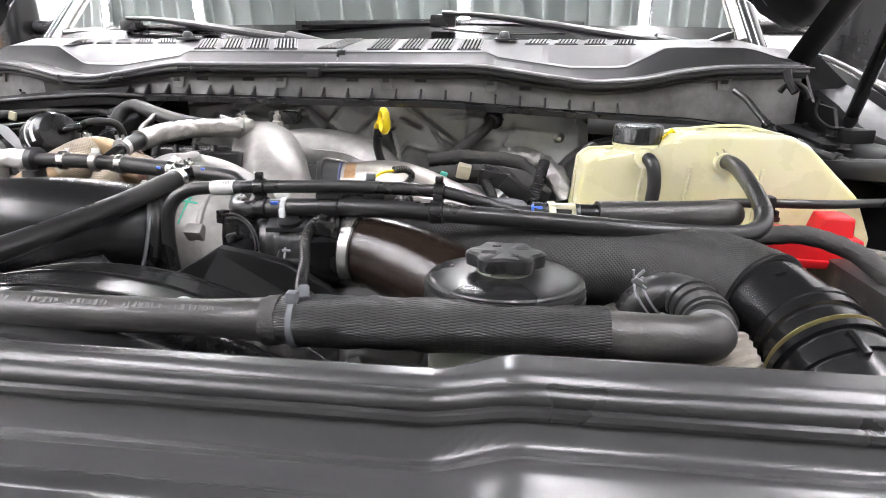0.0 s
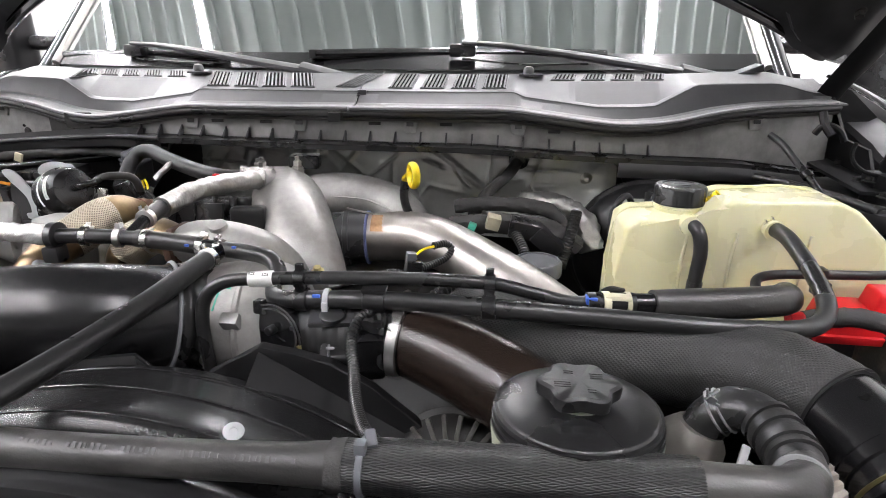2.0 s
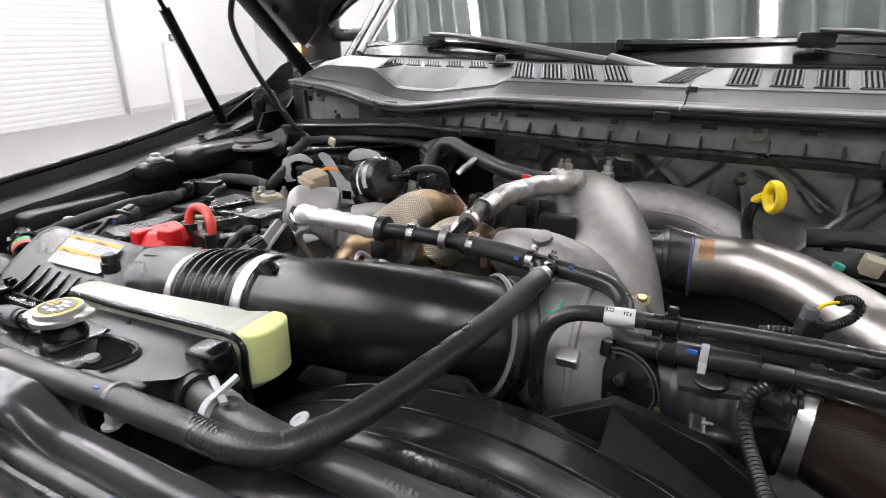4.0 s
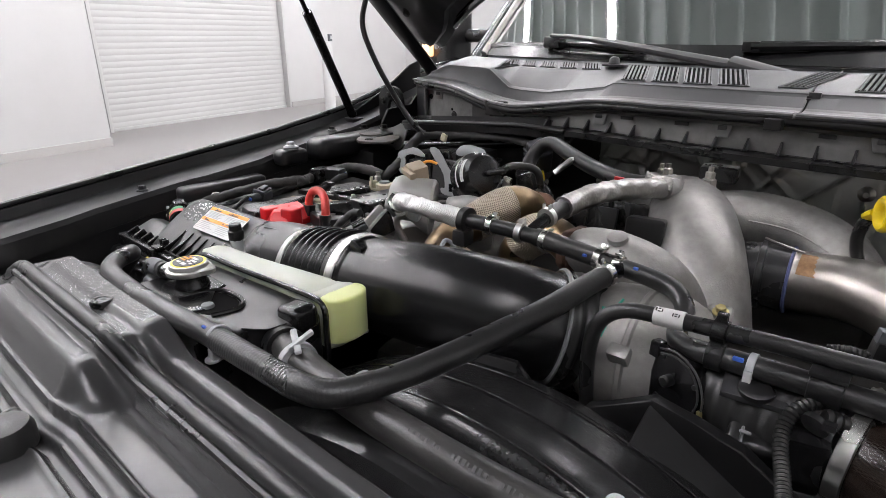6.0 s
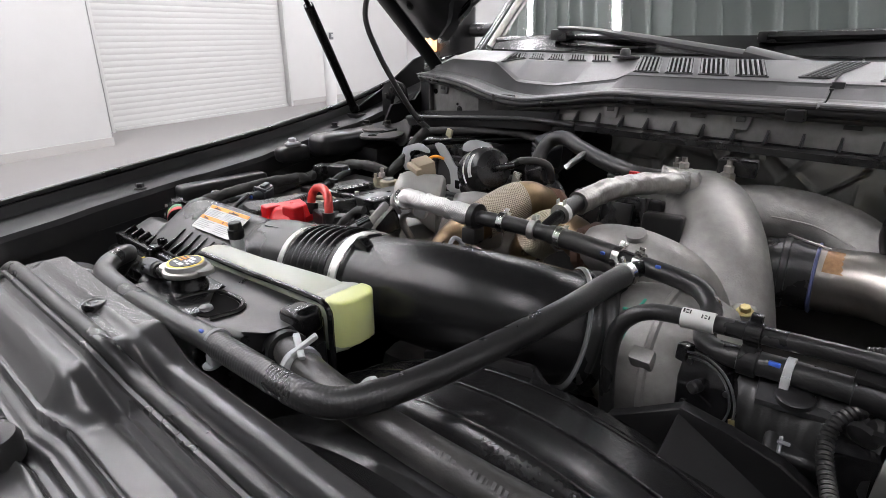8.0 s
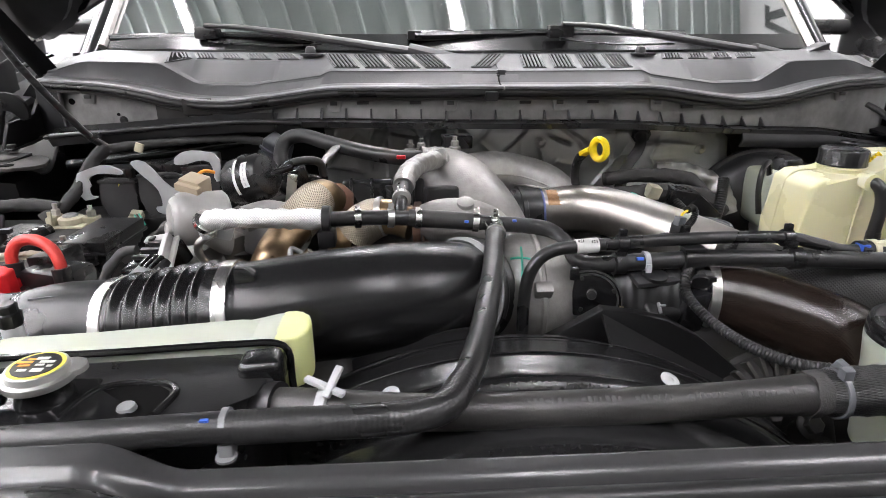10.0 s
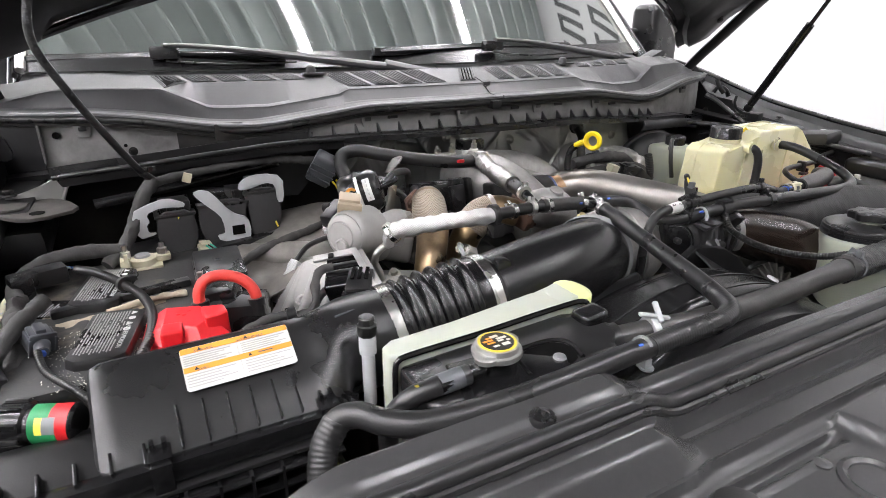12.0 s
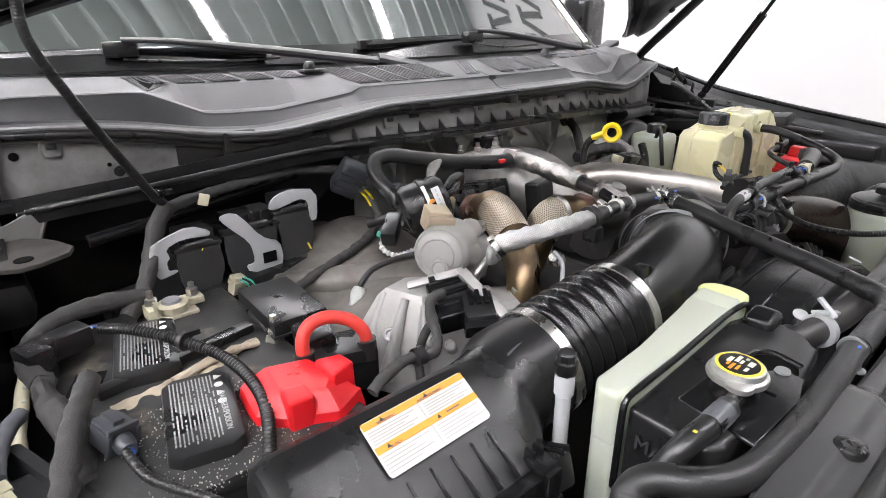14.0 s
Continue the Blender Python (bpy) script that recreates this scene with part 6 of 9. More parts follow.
part("flange", box((0, 0, 0), (0.09, 0.05, 0.02), pose(-0.165, 0.985, 1.335, 0, 0, 10), 0.006, 3), CAST, ui)
part("cast_pad", lathe([(0.012, 0), (0.011, 0.006), (0.004, 0.008)], frame_at((-0.088, 0.868, 1.306), (0.1, -0.5, 0.85)), 16), CAST, ui)
for x, y, z in ((-0.182, 0.985, 1.342), (-0.125, 0.995, 1.343), (-0.20, 1.01, 1.335)):
    s = part("stud", lathe([(0.010, -0.012), (0.010, 0.004), (0.007, 0.006), (0.007, 0.014), (0.004, 0.016), (0.004, 0.022)], pose(x, y, z), 6), ZINC, ui)
bolt((-0.027, 0.772, 1.252), (0, -0.3, 1), 0.0058, 0.008, ui, GOLDZ)
part("sensor_block", box((0, 0, 0), (0.05, 0.035, 0.022), pose(-0.12, 1.02, 1.352, 0, 0, 8), 0.004), PLASTIC, ui, "black sensor on the manifold")
part("bolt_lug", box((0, 0, 0), (0.028, 0.03, 0.03), pose(-0.030, 0.785, 1.236, 10, 0, 12), 0.009, 3), CAST, ui)

# smaller cast runner with the rusty exhaust flange
ru = thing("exhaust_crossover", "grey cast crossover pipe with a rusty flange", "exhaust crossover", (-0.14, 0.73, 1.2))
part("runner", tube([(-0.188, 0.735, 1.298, 0.024), (-0.165, 0.730, 1.300, 0.031), (-0.13, 0.738, 1.293, 0.035), (-0.098, 0.760, 1.272, 0.036), (-0.082, 0.785, 1.235, 0.037), (-0.08, 0.80, 1.19, 0.037)], None, 28, 0.005), CAST, ru)
part("pad", lathe([(0.012, 0), (0.011, 0.005), (0.004, 0.007)], frame_at((-0.133, 0.722, 1.326), (0, -0.35, 0.93)), 16), CAST, ru)
part("flange", prism([(-0.032, -0.010), (-0.02, -0.026), (0.02, -0.026), (0.032, -0.010), (0.032, 0.012), (0.018, 0.026), (-0.018, 0.026), (-0.032, 0.012)], 0.010, frame_at((-0.198, 0.737, 1.296), (1, -0.1, 0.05)), 0.002), RUST, ru, "rusty cast flange")
for s in (-1, 1):
    bolt((-0.188, 0.737 + s * 0.022, 1.296 + 0.012 * s), (1, 0, 0), 0.006, 0.010, ru, RUST)

# compressor housing
co = thing("turbo_compressor_housing", "grey cast turbo compressor housing with a green paint cross", "turbocharger", (-0.04, 0.65, 1.15))
cm = frame_at((-0.115, 0.648, 1.238), (1, 0.02, 0.02))
part("drum", lathe([(0.050, 0), (0.060, 0.004), (0.066, 0.016), (0.0685, 0.035), (0.0685, 0.052), (0.0705, 0.054), (0.0705, 0.058), (0.0685, 0.060), (0.067, 0.085), (0.060, 0.102), (0.045, 0.112)], cm, 48), CAST, co)
part("boss", box((0, 0, 0), (0.020, 0.014, 0.018), pose(-0.060, 0.586, 1.268, 35, 0, 0), 0.003), CAST, co)
part("green_mark",
     join(tube([(-0.093, 0.612, 1.2955), (-0.083, 0.612, 1.2965), (-0.068, 0.610, 1.2950)], 0.0014, 6, 0.004), tube([(-0.083, 0.592, 1.2760), (-0.081, 0.602, 1.2875), (-0.080, 0.614, 1.2985), (-0.079, 0.626, 1.3035)], 0.0014, 6, 0.004)), GREENINK, co, "green paint cross")
part("rear_body", box((0, 0, 0), (0.12, 0.14, 0.12), pose(0.02, 0.72, 1.155, 0, 0, 10), 0.03, 4), GUNK, co, "dirty dark rear body")
for k in range(5):
    part("fin_ring", ring_band((0.03 + 0.009 * k, 0.655 + 0.004 * k, 1.225), (1, 0.2, 0), 0.020, 0.004, 0.004), GUNK, co)

va = thing("throttle_actuator", "black round-fronted plastic actuator with a shaft", "actuator", (-0.012, 0.59, 1.2))
vm = frame_at((-0.005, 0.574, 1.270), (-0.30, -0.94, 0.10), (0, 0, 1)) @ Matrix.Scale(0.82, 4)
fan = [(-0.028, 0.026), (-0.006, 0.030), (0.014, 0.024), (0.028, 0.010), (0.035, -0.012), (0.030, -0.036), (-0.028, -0.036), (-0.031, -0.004)]
part("body", prism(fan, 0.026, vm @ pose(0, 0, -0.026), 0.003, 3), PLASTIC_S, va)
# rims in a paler plastic than the body: their highlight is in the colour
for k, f in enumerate((0.96, 0.80)):
    part("raised_rim", tube([vm @ Vector((px * f, py * f, 0.0006)) for px, py in fan[:6]], 0.0010, 6, 0.003), PLASTIC_G, va)
part("shaft", lathe([(0.0062, 0), (0.0062, 0.010), (0.0045, 0.012)], vm @ pose(-0.006, -0.002, 0), 16), PLASTIC, va)
part("web", join(box((-0.018, -0.008, 0.0), (0.018, 0.002, 0.003), vm), box((0.006, -0.012, 0.0), (0.018, 0.002, 0.003), vm @ pose(0, 0, 0, 0, 0, -20)), box((-0.002, 0.008, 0), (0.002, 0.014, 0.003), vm)), PLASTIC_S, va)
part("corner_lug", box((-0.030, 0.022, -0.004), (0.012, 0.018, 0.014), vm, 0.003), PLASTIC_S, va)
part("spring", tube([vm @ Vector((0.033, -0.016, 0.002)), vm @ Vector((0.0345, -0.024, 0.002)), vm @ Vector((0.032, -0.034, 0.002))], 0.0024, 8), GOLDZ, va, "brass-coloured spring end")
for px, py in ((-0.020, 0.017), (0.022, 0.004), (-0.018, -0.026)):
    part("screw", lathe([(0.003, 0), (0.003, 0.002)], vm @ pose(px, py, 0), 8), PLASTIC, va)

# black plastic box and bracket beside the brown hose
bx = thing("control_module", "black plastic module with a clip bracket above the fan", "module", (0.05, 0.57, 1.2))
part("case", box((0, 0, 0), (0.050, 0.045, 0.044), pose(0.066, 0.576, 1.244, 24, 0, 8), 0.006, 3), PLASTIC, bx)
part("bracket", box((0, 0, 0), (0.052, 0.036, 0.006), pose(0.056, 0.578, 1.287, 12, 0, 8), 0.002), PLASTIC_G, bx)
part("bracket_pad", lathe([(0.013, 0), (0.013, 0.004), (0.010, 0.006)], pose(0.055, 0.570, 1.288, 12, 0, 0), 20), PLASTIC, bx)
part("plug", box((0, 0, 0), (0.03, 0.028, 0.05), pose(0.092, 0.562, 1.255, 10, 0, 14), 0.004), PLASTIC_S, bx)
part("locking_tab", join(box((0, 0, 0), (0.002, 0.012, 0.004), pose(0.055, 0.549, 1.262, 50, 10, 20), 0.001), box((0, 0, 0), (0.008, 0.0025, 0.004), pose(0.057, 0.548, 1.265, 50, 10, 20), 0.001)), GREYC, bx, "pale locking tab")

lm = thing("wiring_loom", "corrugated black wiring loom hanging over the fan shroud", "wiring loom", (0.09, 0.5, 1.2))
part("conduit", tube([(0.135, 0.60, 1.300), (0.110, 0.585, 1.300), (0.085, 0.562, 1.292), (0.080, 0.543, 1.278), (0.090, 0.51, 1.266), (0.103, 0.465, 1.264), (0.119, 0.425, 1.270), (0.134, 0.398, 1.280)], 0.0050, 12, None, (0.0036, 0.0010)), LOOM, lm)
part("tie", join(ring_band((0.097, 0.553, 1.289), (0.3, 0.8, 0.4), 0.0085, 0.005, 0.001, 16), box((0.105, 0.548, 1.294), (0.008, 0.006, 0.005))), PLASTIC, lm)
part("tie_tail", box((0, 0, 0), (0.008, 0.014, 0.010), pose(0.133, 0.392, 1.285, 20, 0, 20), 0.002), GREYD, lm)
part("branch", tube([(0.100, 0.560, 1.292), (0.120, 0.572, 1.287), (0.145, 0.600, 1.295), (0.170, 0.63, 1.305)], 0.0065, 10, None, (0.0055, 0.0018)), LOOM, lm)

# black intake tube with bellows and clamps
it = thing("air_intake_tube", "large satin black air intake tube with a ribbed bellows", "intake tube", (-0.25, 0.58, 1.2))
ip = [(-0.382, 0.560, 1.2595, 0.0535), (-0.34, 0.561, 1.2635, 0.0550), (-0.28, 0.566, 1.268, 0.0570), (-0.22, 0.577, 1.268, 0.058), (-0.172, 0.595, 1.262, 0.058), (-0.14, 0.622, 1.252, 0.056), (-0.122, 0.645, 1.242, 0.053)]
part("tube", tube(ip, None, 44, 0.005), TUBE, it, "smooth black elbow with a moulded seam")
seam = [Vector(q[:3]) + Vector((-0.15, -0.93, 0.28)).normalized() * (q[3] * 0.985 + 0.0006) for q in ip[:5]]
part("mould_line", tube(seam, 0.0008, 5, 0.005), PIT, it)
bl = [(-0.487, 0.571, 1.240), (-0.43, 0.565, 1.251), (-0.386, 0.560, 1.259)]
part("bellows", tube([(*q, 0.0578) for q in bl], None, 48, None, (0.0168, 0.0062)), PLASTIC_S, it, "ribbed rubber bellows", smooth=60)
hose_clamp((-0.379, 0.560, 1.2596), (1, -0.03, 0.09), 0.0572, 0.014, it, 250)
part("bellows_cuff", tube([(-0.400, 0.5615, 1.2565, 0.0560), (-0.388, 0.5602, 1.2588, 0.0568), (-0.372, 0.5602, 1.2600, 0.0568), (-0.366, 0.5602, 1.2604, 0.0540)], None, 40, 0.004), PLASTIC_S, it)
part("locating_lug", prism([(-0.372, 1.300), (-0.350, 1.300), (-0.352, 1.316), (-0.360, 1.322), (-0.371, 1.322)], 0.012, PY(0.545), 0.002), TUBE, it)
part("bellows_cuff", tube([(-0.508, 0.5725, 1.2365, 0.0570), (-0.496, 0.572, 1.238, 0.0582), (-0.484, 0.5708, 1.2405, 0.0582), (-0.478, 0.570, 1.2415, 0.0560)], None, 40, 0.004), PLASTIC_S, it)
hose_clamp((-0.494, 0.5718, 1.2386), (1, -0.1, 0.2), 0.0585, 0.013, it, 250)
part("end_cuff", tube([(-0.150, 0.612, 1.256, 0.060), (-0.135, 0.628, 1.25, 0.0605), (-0.118, 0.645, 1.242, 0.060), (-0.100, 0.655, 1.238, 0.060)], None, 40, None, (0.014, 0.004)), RUBBER, it)
part("wire_band", ring_band((-0.148, 0.614, 1.2555), (0.72, 0.62, -0.25), 0.0610, 0.003, 0.0015, 40), GREYC, it, "thin grey wire band")
part("wire_band", ring_band((-0.112, 0.650, 1.240), (0.9, 0.35, -0.2), 0.0612, 0.004, 0.0015, 40), GREYC, it, "thin grey wire band")

# foil-sleeved vent line, its tees and clamps
vl = thing("crankcase_vent_line", "vent line in aluminised sleeve with small clamped rubber joints", "vent line", (-0.25, 0.66, 1.28))
v1 = [(-0.445, 0.690, 1.300), (-0.448, 0.688, 1.314), (-0.436, 0.680, 1.325), (-0.40, 0.665, 1.331), (-0.35, 0.656, 1.333), (-0.295, 0.656, 1.331)]
part("aluminised_sleeve", tube([(*q, 0.0066 if i < 2 else 0.0112) for i, q in enumerate(v1)], None, 30, 0.002, None, 1, 0.0028), FOILHOSE, vl, "bright aluminised sleeve")
v2 = [(-0.297, 0.656, 1.331), (-0.25, 0.662, 1.330), (-0.215, 0.666, 1.328), (-0.16, 0.668, 1.324), (-0.098, 0.664, 1.319)]
part("rubber_joint", tube(v2, 0.0088, 16, 0.005), RUBBER, vl)
part("braided_joint", tube([(-0.205, 0.667, 1.3275), (-0.16, 0.668, 1.324), (-0.128, 0.666, 1.3215)], 0.0104, 16, 0.004), RUBBER_D, vl)
for f, rl in ((0.17, 40), (0.36, 80), (0.52, 20), (0.86, 60), (0.975, 100)):
    c, d = along(v2, f)
    ear_clamp(c, d, 0.0106, vl, 0.008, rl)
part("tee", join(tube([(-0.230, 0.665, 1.329), (-0.200, 0.668, 1.327)], 0.0075, 12), tube([(-0.215, 0.666, 1.329), (-0.213, 0.700, 1.340)], 0.0075, 12)), PLASTIC_S, vl)
part("tee", join(tube([(-0.115, 0.666, 1.3205), (-0.082, 0.662, 1.318)], 0.0085, 12), tube([(-0.099, 0.664, 1.319), (-0.106, 0.64, 1.317)], 0.0085, 12)), PLASTIC_S, vl)
for x in (-0.138, -0.082):
    part("blue_mark", box((x, 0.655, 1.3255), (0.005, 0.003, 0.003), None, 0.001), BLUE, vl)
part("support_clip", join(ring_band((-0.298, 0.656, 1.331), (1, 0, 0), 0.0138, 0.010, 0.002, 20), box((-0.298, 0.650, 1.311), (0.020, 0.02, 0.02), None, 0.004)), PLASTIC, vl)
v3 = [(-0.213, 0.700, 1.3405), (-0.212, 0.735, 1.346), (-0.205, 0.79, 1.350), (-0.19, 0.845, 1.350), (-0.172, 0.885, 1.347), (-0.160, 0.915, 1.343)]
part("foil_wrap", tube(v3[1:], 0.0138, 36, 0.002, None, 1, 0.0020), FOIL, vl, "crumpled bright foil wrap", smooth=50)
part("foil_hose", tube(v3[:2], 0.0105, 14, 0.005), RUBBER, vl)
ear_clamp((-0.213, 0.702, 1.341), (0, 1, 0.15), 0.0108, vl, 0.008, 90)
part("end_fitting", tube([(-0.160, 0.912, 1.344), (-0.155, 0.935, 1.340), (-0.165, 0.96, 1.338)], 0.016, 14, 0.004, None, 1, 0.004), CAST_L, vl)
part("cable_tie", ring_band((-0.443, 0.684, 1.321), (0.6, -0.4, 0.6), 0.0138, 0.008, 0.0015, 20), CHROME, vl)

# the black hose from the tee round the front
bh3 = thing("radiator_vent_hose", "long black rubber hose curving over the fan shroud", "vent hose", (-0.2, 0.4, 1.2))
h3 = [(-0.105, 0.646, 1.3165), (-0.110, 0.620, 1.314), (-0.120, 0.56, 1.306), (-0.135, 0.49, 1.299), (-0.150, 0.43, 1.294), (-0.165, 0.385, 1.291), (-0.182, 0.356, 1.290), (-0.210, 0.345, 1.290), (-0.26, 0.343, 1.290), (-0.337, 0.342, 1.2895),
      (-0.43, 0.337, 1.289), (-0.50, 0.336, 1.289), (-0.562, 0.341, 1.290), (-0.592, 0.358, 1.290), (-0.608, 0.379, 1.289), (-0.624, 0.387, 1.283), (-0.638, 0.380, 1.266), (-0.645, 0.366, 1.242), (-0.640, 0.352, 1.215), (-0.625, 0.345, 1.185)]
part("hose", tube(h3, 0.0108, 18, 0.005), RUBBER, bh3)
part("ribbed_bend", tube([(-0.624, 0.387, 1.283), (-0.638, 0.380, 1.266), (-0.645, 0.366, 1.242), (-0.641, 0.354, 1.218)], 0.0119, 18, None, (0.0042, 0.0005)), RUBBER, bh3)
part("ribbed_bend", tube([(-0.165, 0.385, 1.291), (-0.182, 0.356, 1.290), (-0.210, 0.345, 1.290), (-0.26, 0.343, 1.290), (-0.32, 0.342, 1.2895)], 0.0113, 18, None, (0.0036, 0.0002)), RUBBER, bh3)
ear_clamp((-0.1062, 0.640, 1.3162), (-0.1, -1, 0), 0.011, bh3, 0.008, 120)
part("cable_tie", join(ring_band((-0.327, 0.344, 1.2895), (1, 0, 0), 0.0112, 0.005, 0.001, 20), box((-0.327, 0.340, 1.275), (0.010, 0.012, 0.012), None, 0.002), lathe([(0.007, 0), (0.007, 0.002)], pose(-0.327, 0.336, 1.270), 16)), GREYC, bh3, "pale cable tie")
part("blue_mark", box((-0.338, 0.3375, 1.2985), (0.006, 0.003, 0.003), None, 0.001), BLUE, bh3)
part("print_line", join(*[box((0, 0, 0), (0.0024, 0.003, 0.0004), pose(-0.345 - 0.004 * k, 0.3325, 1.2935, 60, 0, 0)) for k in range(14)]), GREYD, bh3)

# rear heater hose
hh = thing("heater_hose", "black rubber heater hose bending behind the engine", "heater hose", (-0.35, 0.96, 1.3))
part("hose", tube([(-0.165, 0.915, 1.346), (-0.21, 0.905, 1.348), (-0.27, 0.928, 1.353), (-0.335, 0.962, 1.363), (-0.375, 0.985, 1.370), (-0.402, 0.990, 1.364), (-0.412, 0.975, 1.345), (-0.405, 0.945, 1.320), (-0.395, 0.92, 1.295)], 0.0118, 18, 0.005), RUBBER, hh)
part("joint", lathe([(0.014, 0), (0.014, 0.03), (0.011, 0.034)], frame_at((-0.400, 0.938, 1.302), (0.2, -0.5, 0.8)), 18), PLASTIC, hh)
part("clip", join(ring_band((-0.406, 0.955, 1.325), (0.2, -0.6, 0.7), 0.0125, 0.008, 0.002, 18), box((-0.395, 0.945, 1.330), (0.012, 0.01, 0.012), None, 0.002)), GREYD, hh)
part("red_mark", box((-0.215, 0.893, 1.352), (0.014, 0.006, 0.006), None, 0.002), RED, hh)
part("foil_end", tube([(-0.150, 0.918, 1.345), (-0.185, 0.908, 1.349)], 0.0135, 16, 0.003, None, 1, 0.005), FOIL, hh, smooth=10)

# black ribbed cover behind the exhaust
rb = thing("fuel_rail_cover", "black ribbed plastic cover in front of the manifold", "cover", (-0.24, 0.93, 1.2))
part("cover", box((0, 0, 0), (0.13, 0.06, 0.075), pose(-0.245, 0.925, 1.272, -14, 0, 4), 0.008, 3), PLASTIC, rb)
for k in range(4):
    part("rib", box((0, 0, 0), (0.004, 0.066, 0.078), pose(-0.295 + 0.032 * k, 0.922, 1.273, -14, 0, 4), 0.0015), PLASTIC, rb)
part("bracket", box((0, 0, 0), (0.03, 0.008, 0.05), pose(-0.225, 0.885, 1.285, -14, 0, 4), 0.002), PLASTIC, rb)
part("tall_block", box((0, 0, 0), (0.05, 0.03, 0.10), pose(-0.155, 0.855, 1.265, -8, 0, 10), 0.006, 3), PLASTIC, ui, "black plastic cover beside the elbow")

# tinted exhaust pipes with braided flex sections
ex = thing("exhaust_flex_pipe", "heat-tinted exhaust pipe with a steel braided flex joint", "exhaust pipe", (-0.35, 0.75, 1.2), "exhaust pipes")
e1 = [(-0.318, 0.835, 1.302, 0.024), (-0.325, 0.808, 1.315, 0.025), (-0.336, 0.785, 1.312, 0.026), (-0.346, 0.757, 1.302, 0.026), (-0.360, 0.725, 1.288, 0.024), (-0.376, 0.700, 1.268, 0.0225), (-0.386, 0.688, 1.235, 0.022), (-0.385, 0.685, 1.18, 0.022)]
part("pipe", tube(e1, None, 28, 0.005), COPPER, ex)
part("steel_braid", tube([(-0.330, 0.796, 1.3145, 0.027), (-0.337, 0.780, 1.311, 0.0275), (-0.346, 0.757, 1.302, 0.0275), (-0.354, 0.738, 1.294, 0.0265)], None, 30, 0.004), STEELBRAID, ex, "woven steel braid")
part("flange", prism([(-0.03, -0.014), (-0.012, -0.028), (0.012, -0.028), (0.03, -0.014), (0.03, 0.014), (0.012, 0.028), (-0.012, 0.028), (-0.03, 0.014)], 0.010, frame_at((-0.316, 0.842, 1.298), (0.1, 1, -0.4)), 0.002), RUST, ex, "rusty flange")
bolt((-0.340, 0.838, 1.305), (-0.1, -1, 0.4), 0.006, 0.012, ex, RUST)
ex2 = thing("exhaust_flex_pipe", "second heat-tinted exhaust pipe with a braided joint", "exhaust pipe", (-0.24, 0.75, 1.2), "exhaust pipes")
part("pipe", tube([(-0.200, 0.738, 1.296, 0.022), (-0.225, 0.748, 1.303, 0.023), (-0.252, 0.752, 1.300, 0.0245), (-0.272, 0.752, 1.286, 0.0245), (-0.288, 0.752, 1.262, 0.024), (-0.296, 0.760, 1.225, 0.023)], None, 26, 0.005), COPPER, ex2)
part("steel_braid", tube([(-0.240, 0.750, 1.3025, 0.0250), (-0.253, 0.752, 1.299, 0.0275), (-0.268, 0.752, 1.290, 0.0275), (-0.279, 0.752, 1.276, 0.0250)], None, 28, 0.004), STEELBRAID, ex2, "woven steel braid")
part("band", ring_band((-0.241, 0.7515, 1.303), (-1, 0.15, -0.15), 0.0255, 0.008, 0.001), ZINC, ex2)
ox = thing("exhaust_sensor", "small metal sensor with a pale wire on the exhaust", "sensor", (-0.32, 0.68, 1.27))
part("body", lathe([(0.006, -0.02), (0.009, -0.018), (0.009, 0), (0.011, 0.002), (0.011, 0.008), (0.006, 0.01), (0.006, 0.02)], frame_at((-0.325, 0.685, 1.272), (-0.8, -0.3, 0.4)), 6), ZINC, ox)
part("wire", tube([(-0.335, 0.68, 1.282), (-0.345, 0.672, 1.290), (-0.345, 0.660, 1.278), (-0.35, 0.655, 1.255)], 0.003, 8), GREYP, ox)

# fan shroud
fs2 = thing("fan_shroud", "curved black plastic fan shroud behind the radiator", "fan shroud", (-0.11, 0.46, 0.9))
SC, SZ = -0.105, 0.885


def shroud(u, v):
    prof = [(0.345, 0.360), (0.352, 0.372), (0.378, 0.378), (0.392, 0.374), (0.398, 0.364), (0.408, 0.364), (0.414, 0.380), (0.420, 0.3830), (0.428, 0.3835), (0.436, 0.3828), (0.455, 0.3815), (0.460, 0.3822), (0.466, 0.3800), (0.490, 0.3765), (0.515, 0.370), (0.530, 0.360), (0.535, 0.33)]
    y, r = prof[round(v * 16)]
    a = radians(152 - 124 * u)
    return Vector((SC + r * math.cos(a) * 1.0, y + 0.02 * 0, SZ + r * math.sin(a)))


part("shell", thick(grid(72, 16, shroud), 0.003), SHROUD, fs2, "glossy stepped shell", smooth=45)
part("side_plate", prism([(-0.066, 1.236), (-0.038, 1.251), (-0.010, 1.269), (0.024, 1.263), (0.060, 1.255), (0.100, 1.230), (0.165, 1.175), (0.165, 1.08), (-0.066, 1.10)], 0.012, Matrix(((1, 0, 0, 0), (0, 0, -1, 0.548), (0, 1, 0, 0), (0, 0, 0, 1))), 0.002), HINGE, fs2, "flat angled guard plate")
part("side_plate_shelf", thick(grid(20, 4, lambda u, v: Vector((-0.010 + 0.18 * u, 0.545 - 0.12 * v, 1.268 - 0.106 * u - 0.05 * v * (1 - 0.0 * u) - 0.02 * v * v))), 0.003), HINGE, fs2)
part("small_plate", prism([(-0.265, 1.222), (-0.205, 1.245), (-0.135, 1.256), (-0.118, 1.240), (-0.118, 1.18), (-0.265, 1.16)], 0.006, Matrix(((1, 0, 0, 0), (0, 0, -1, 0.535), (0, 1, 0, 0), (0, 0, 0, 1))), 0.001), PLASTIC, fs2)
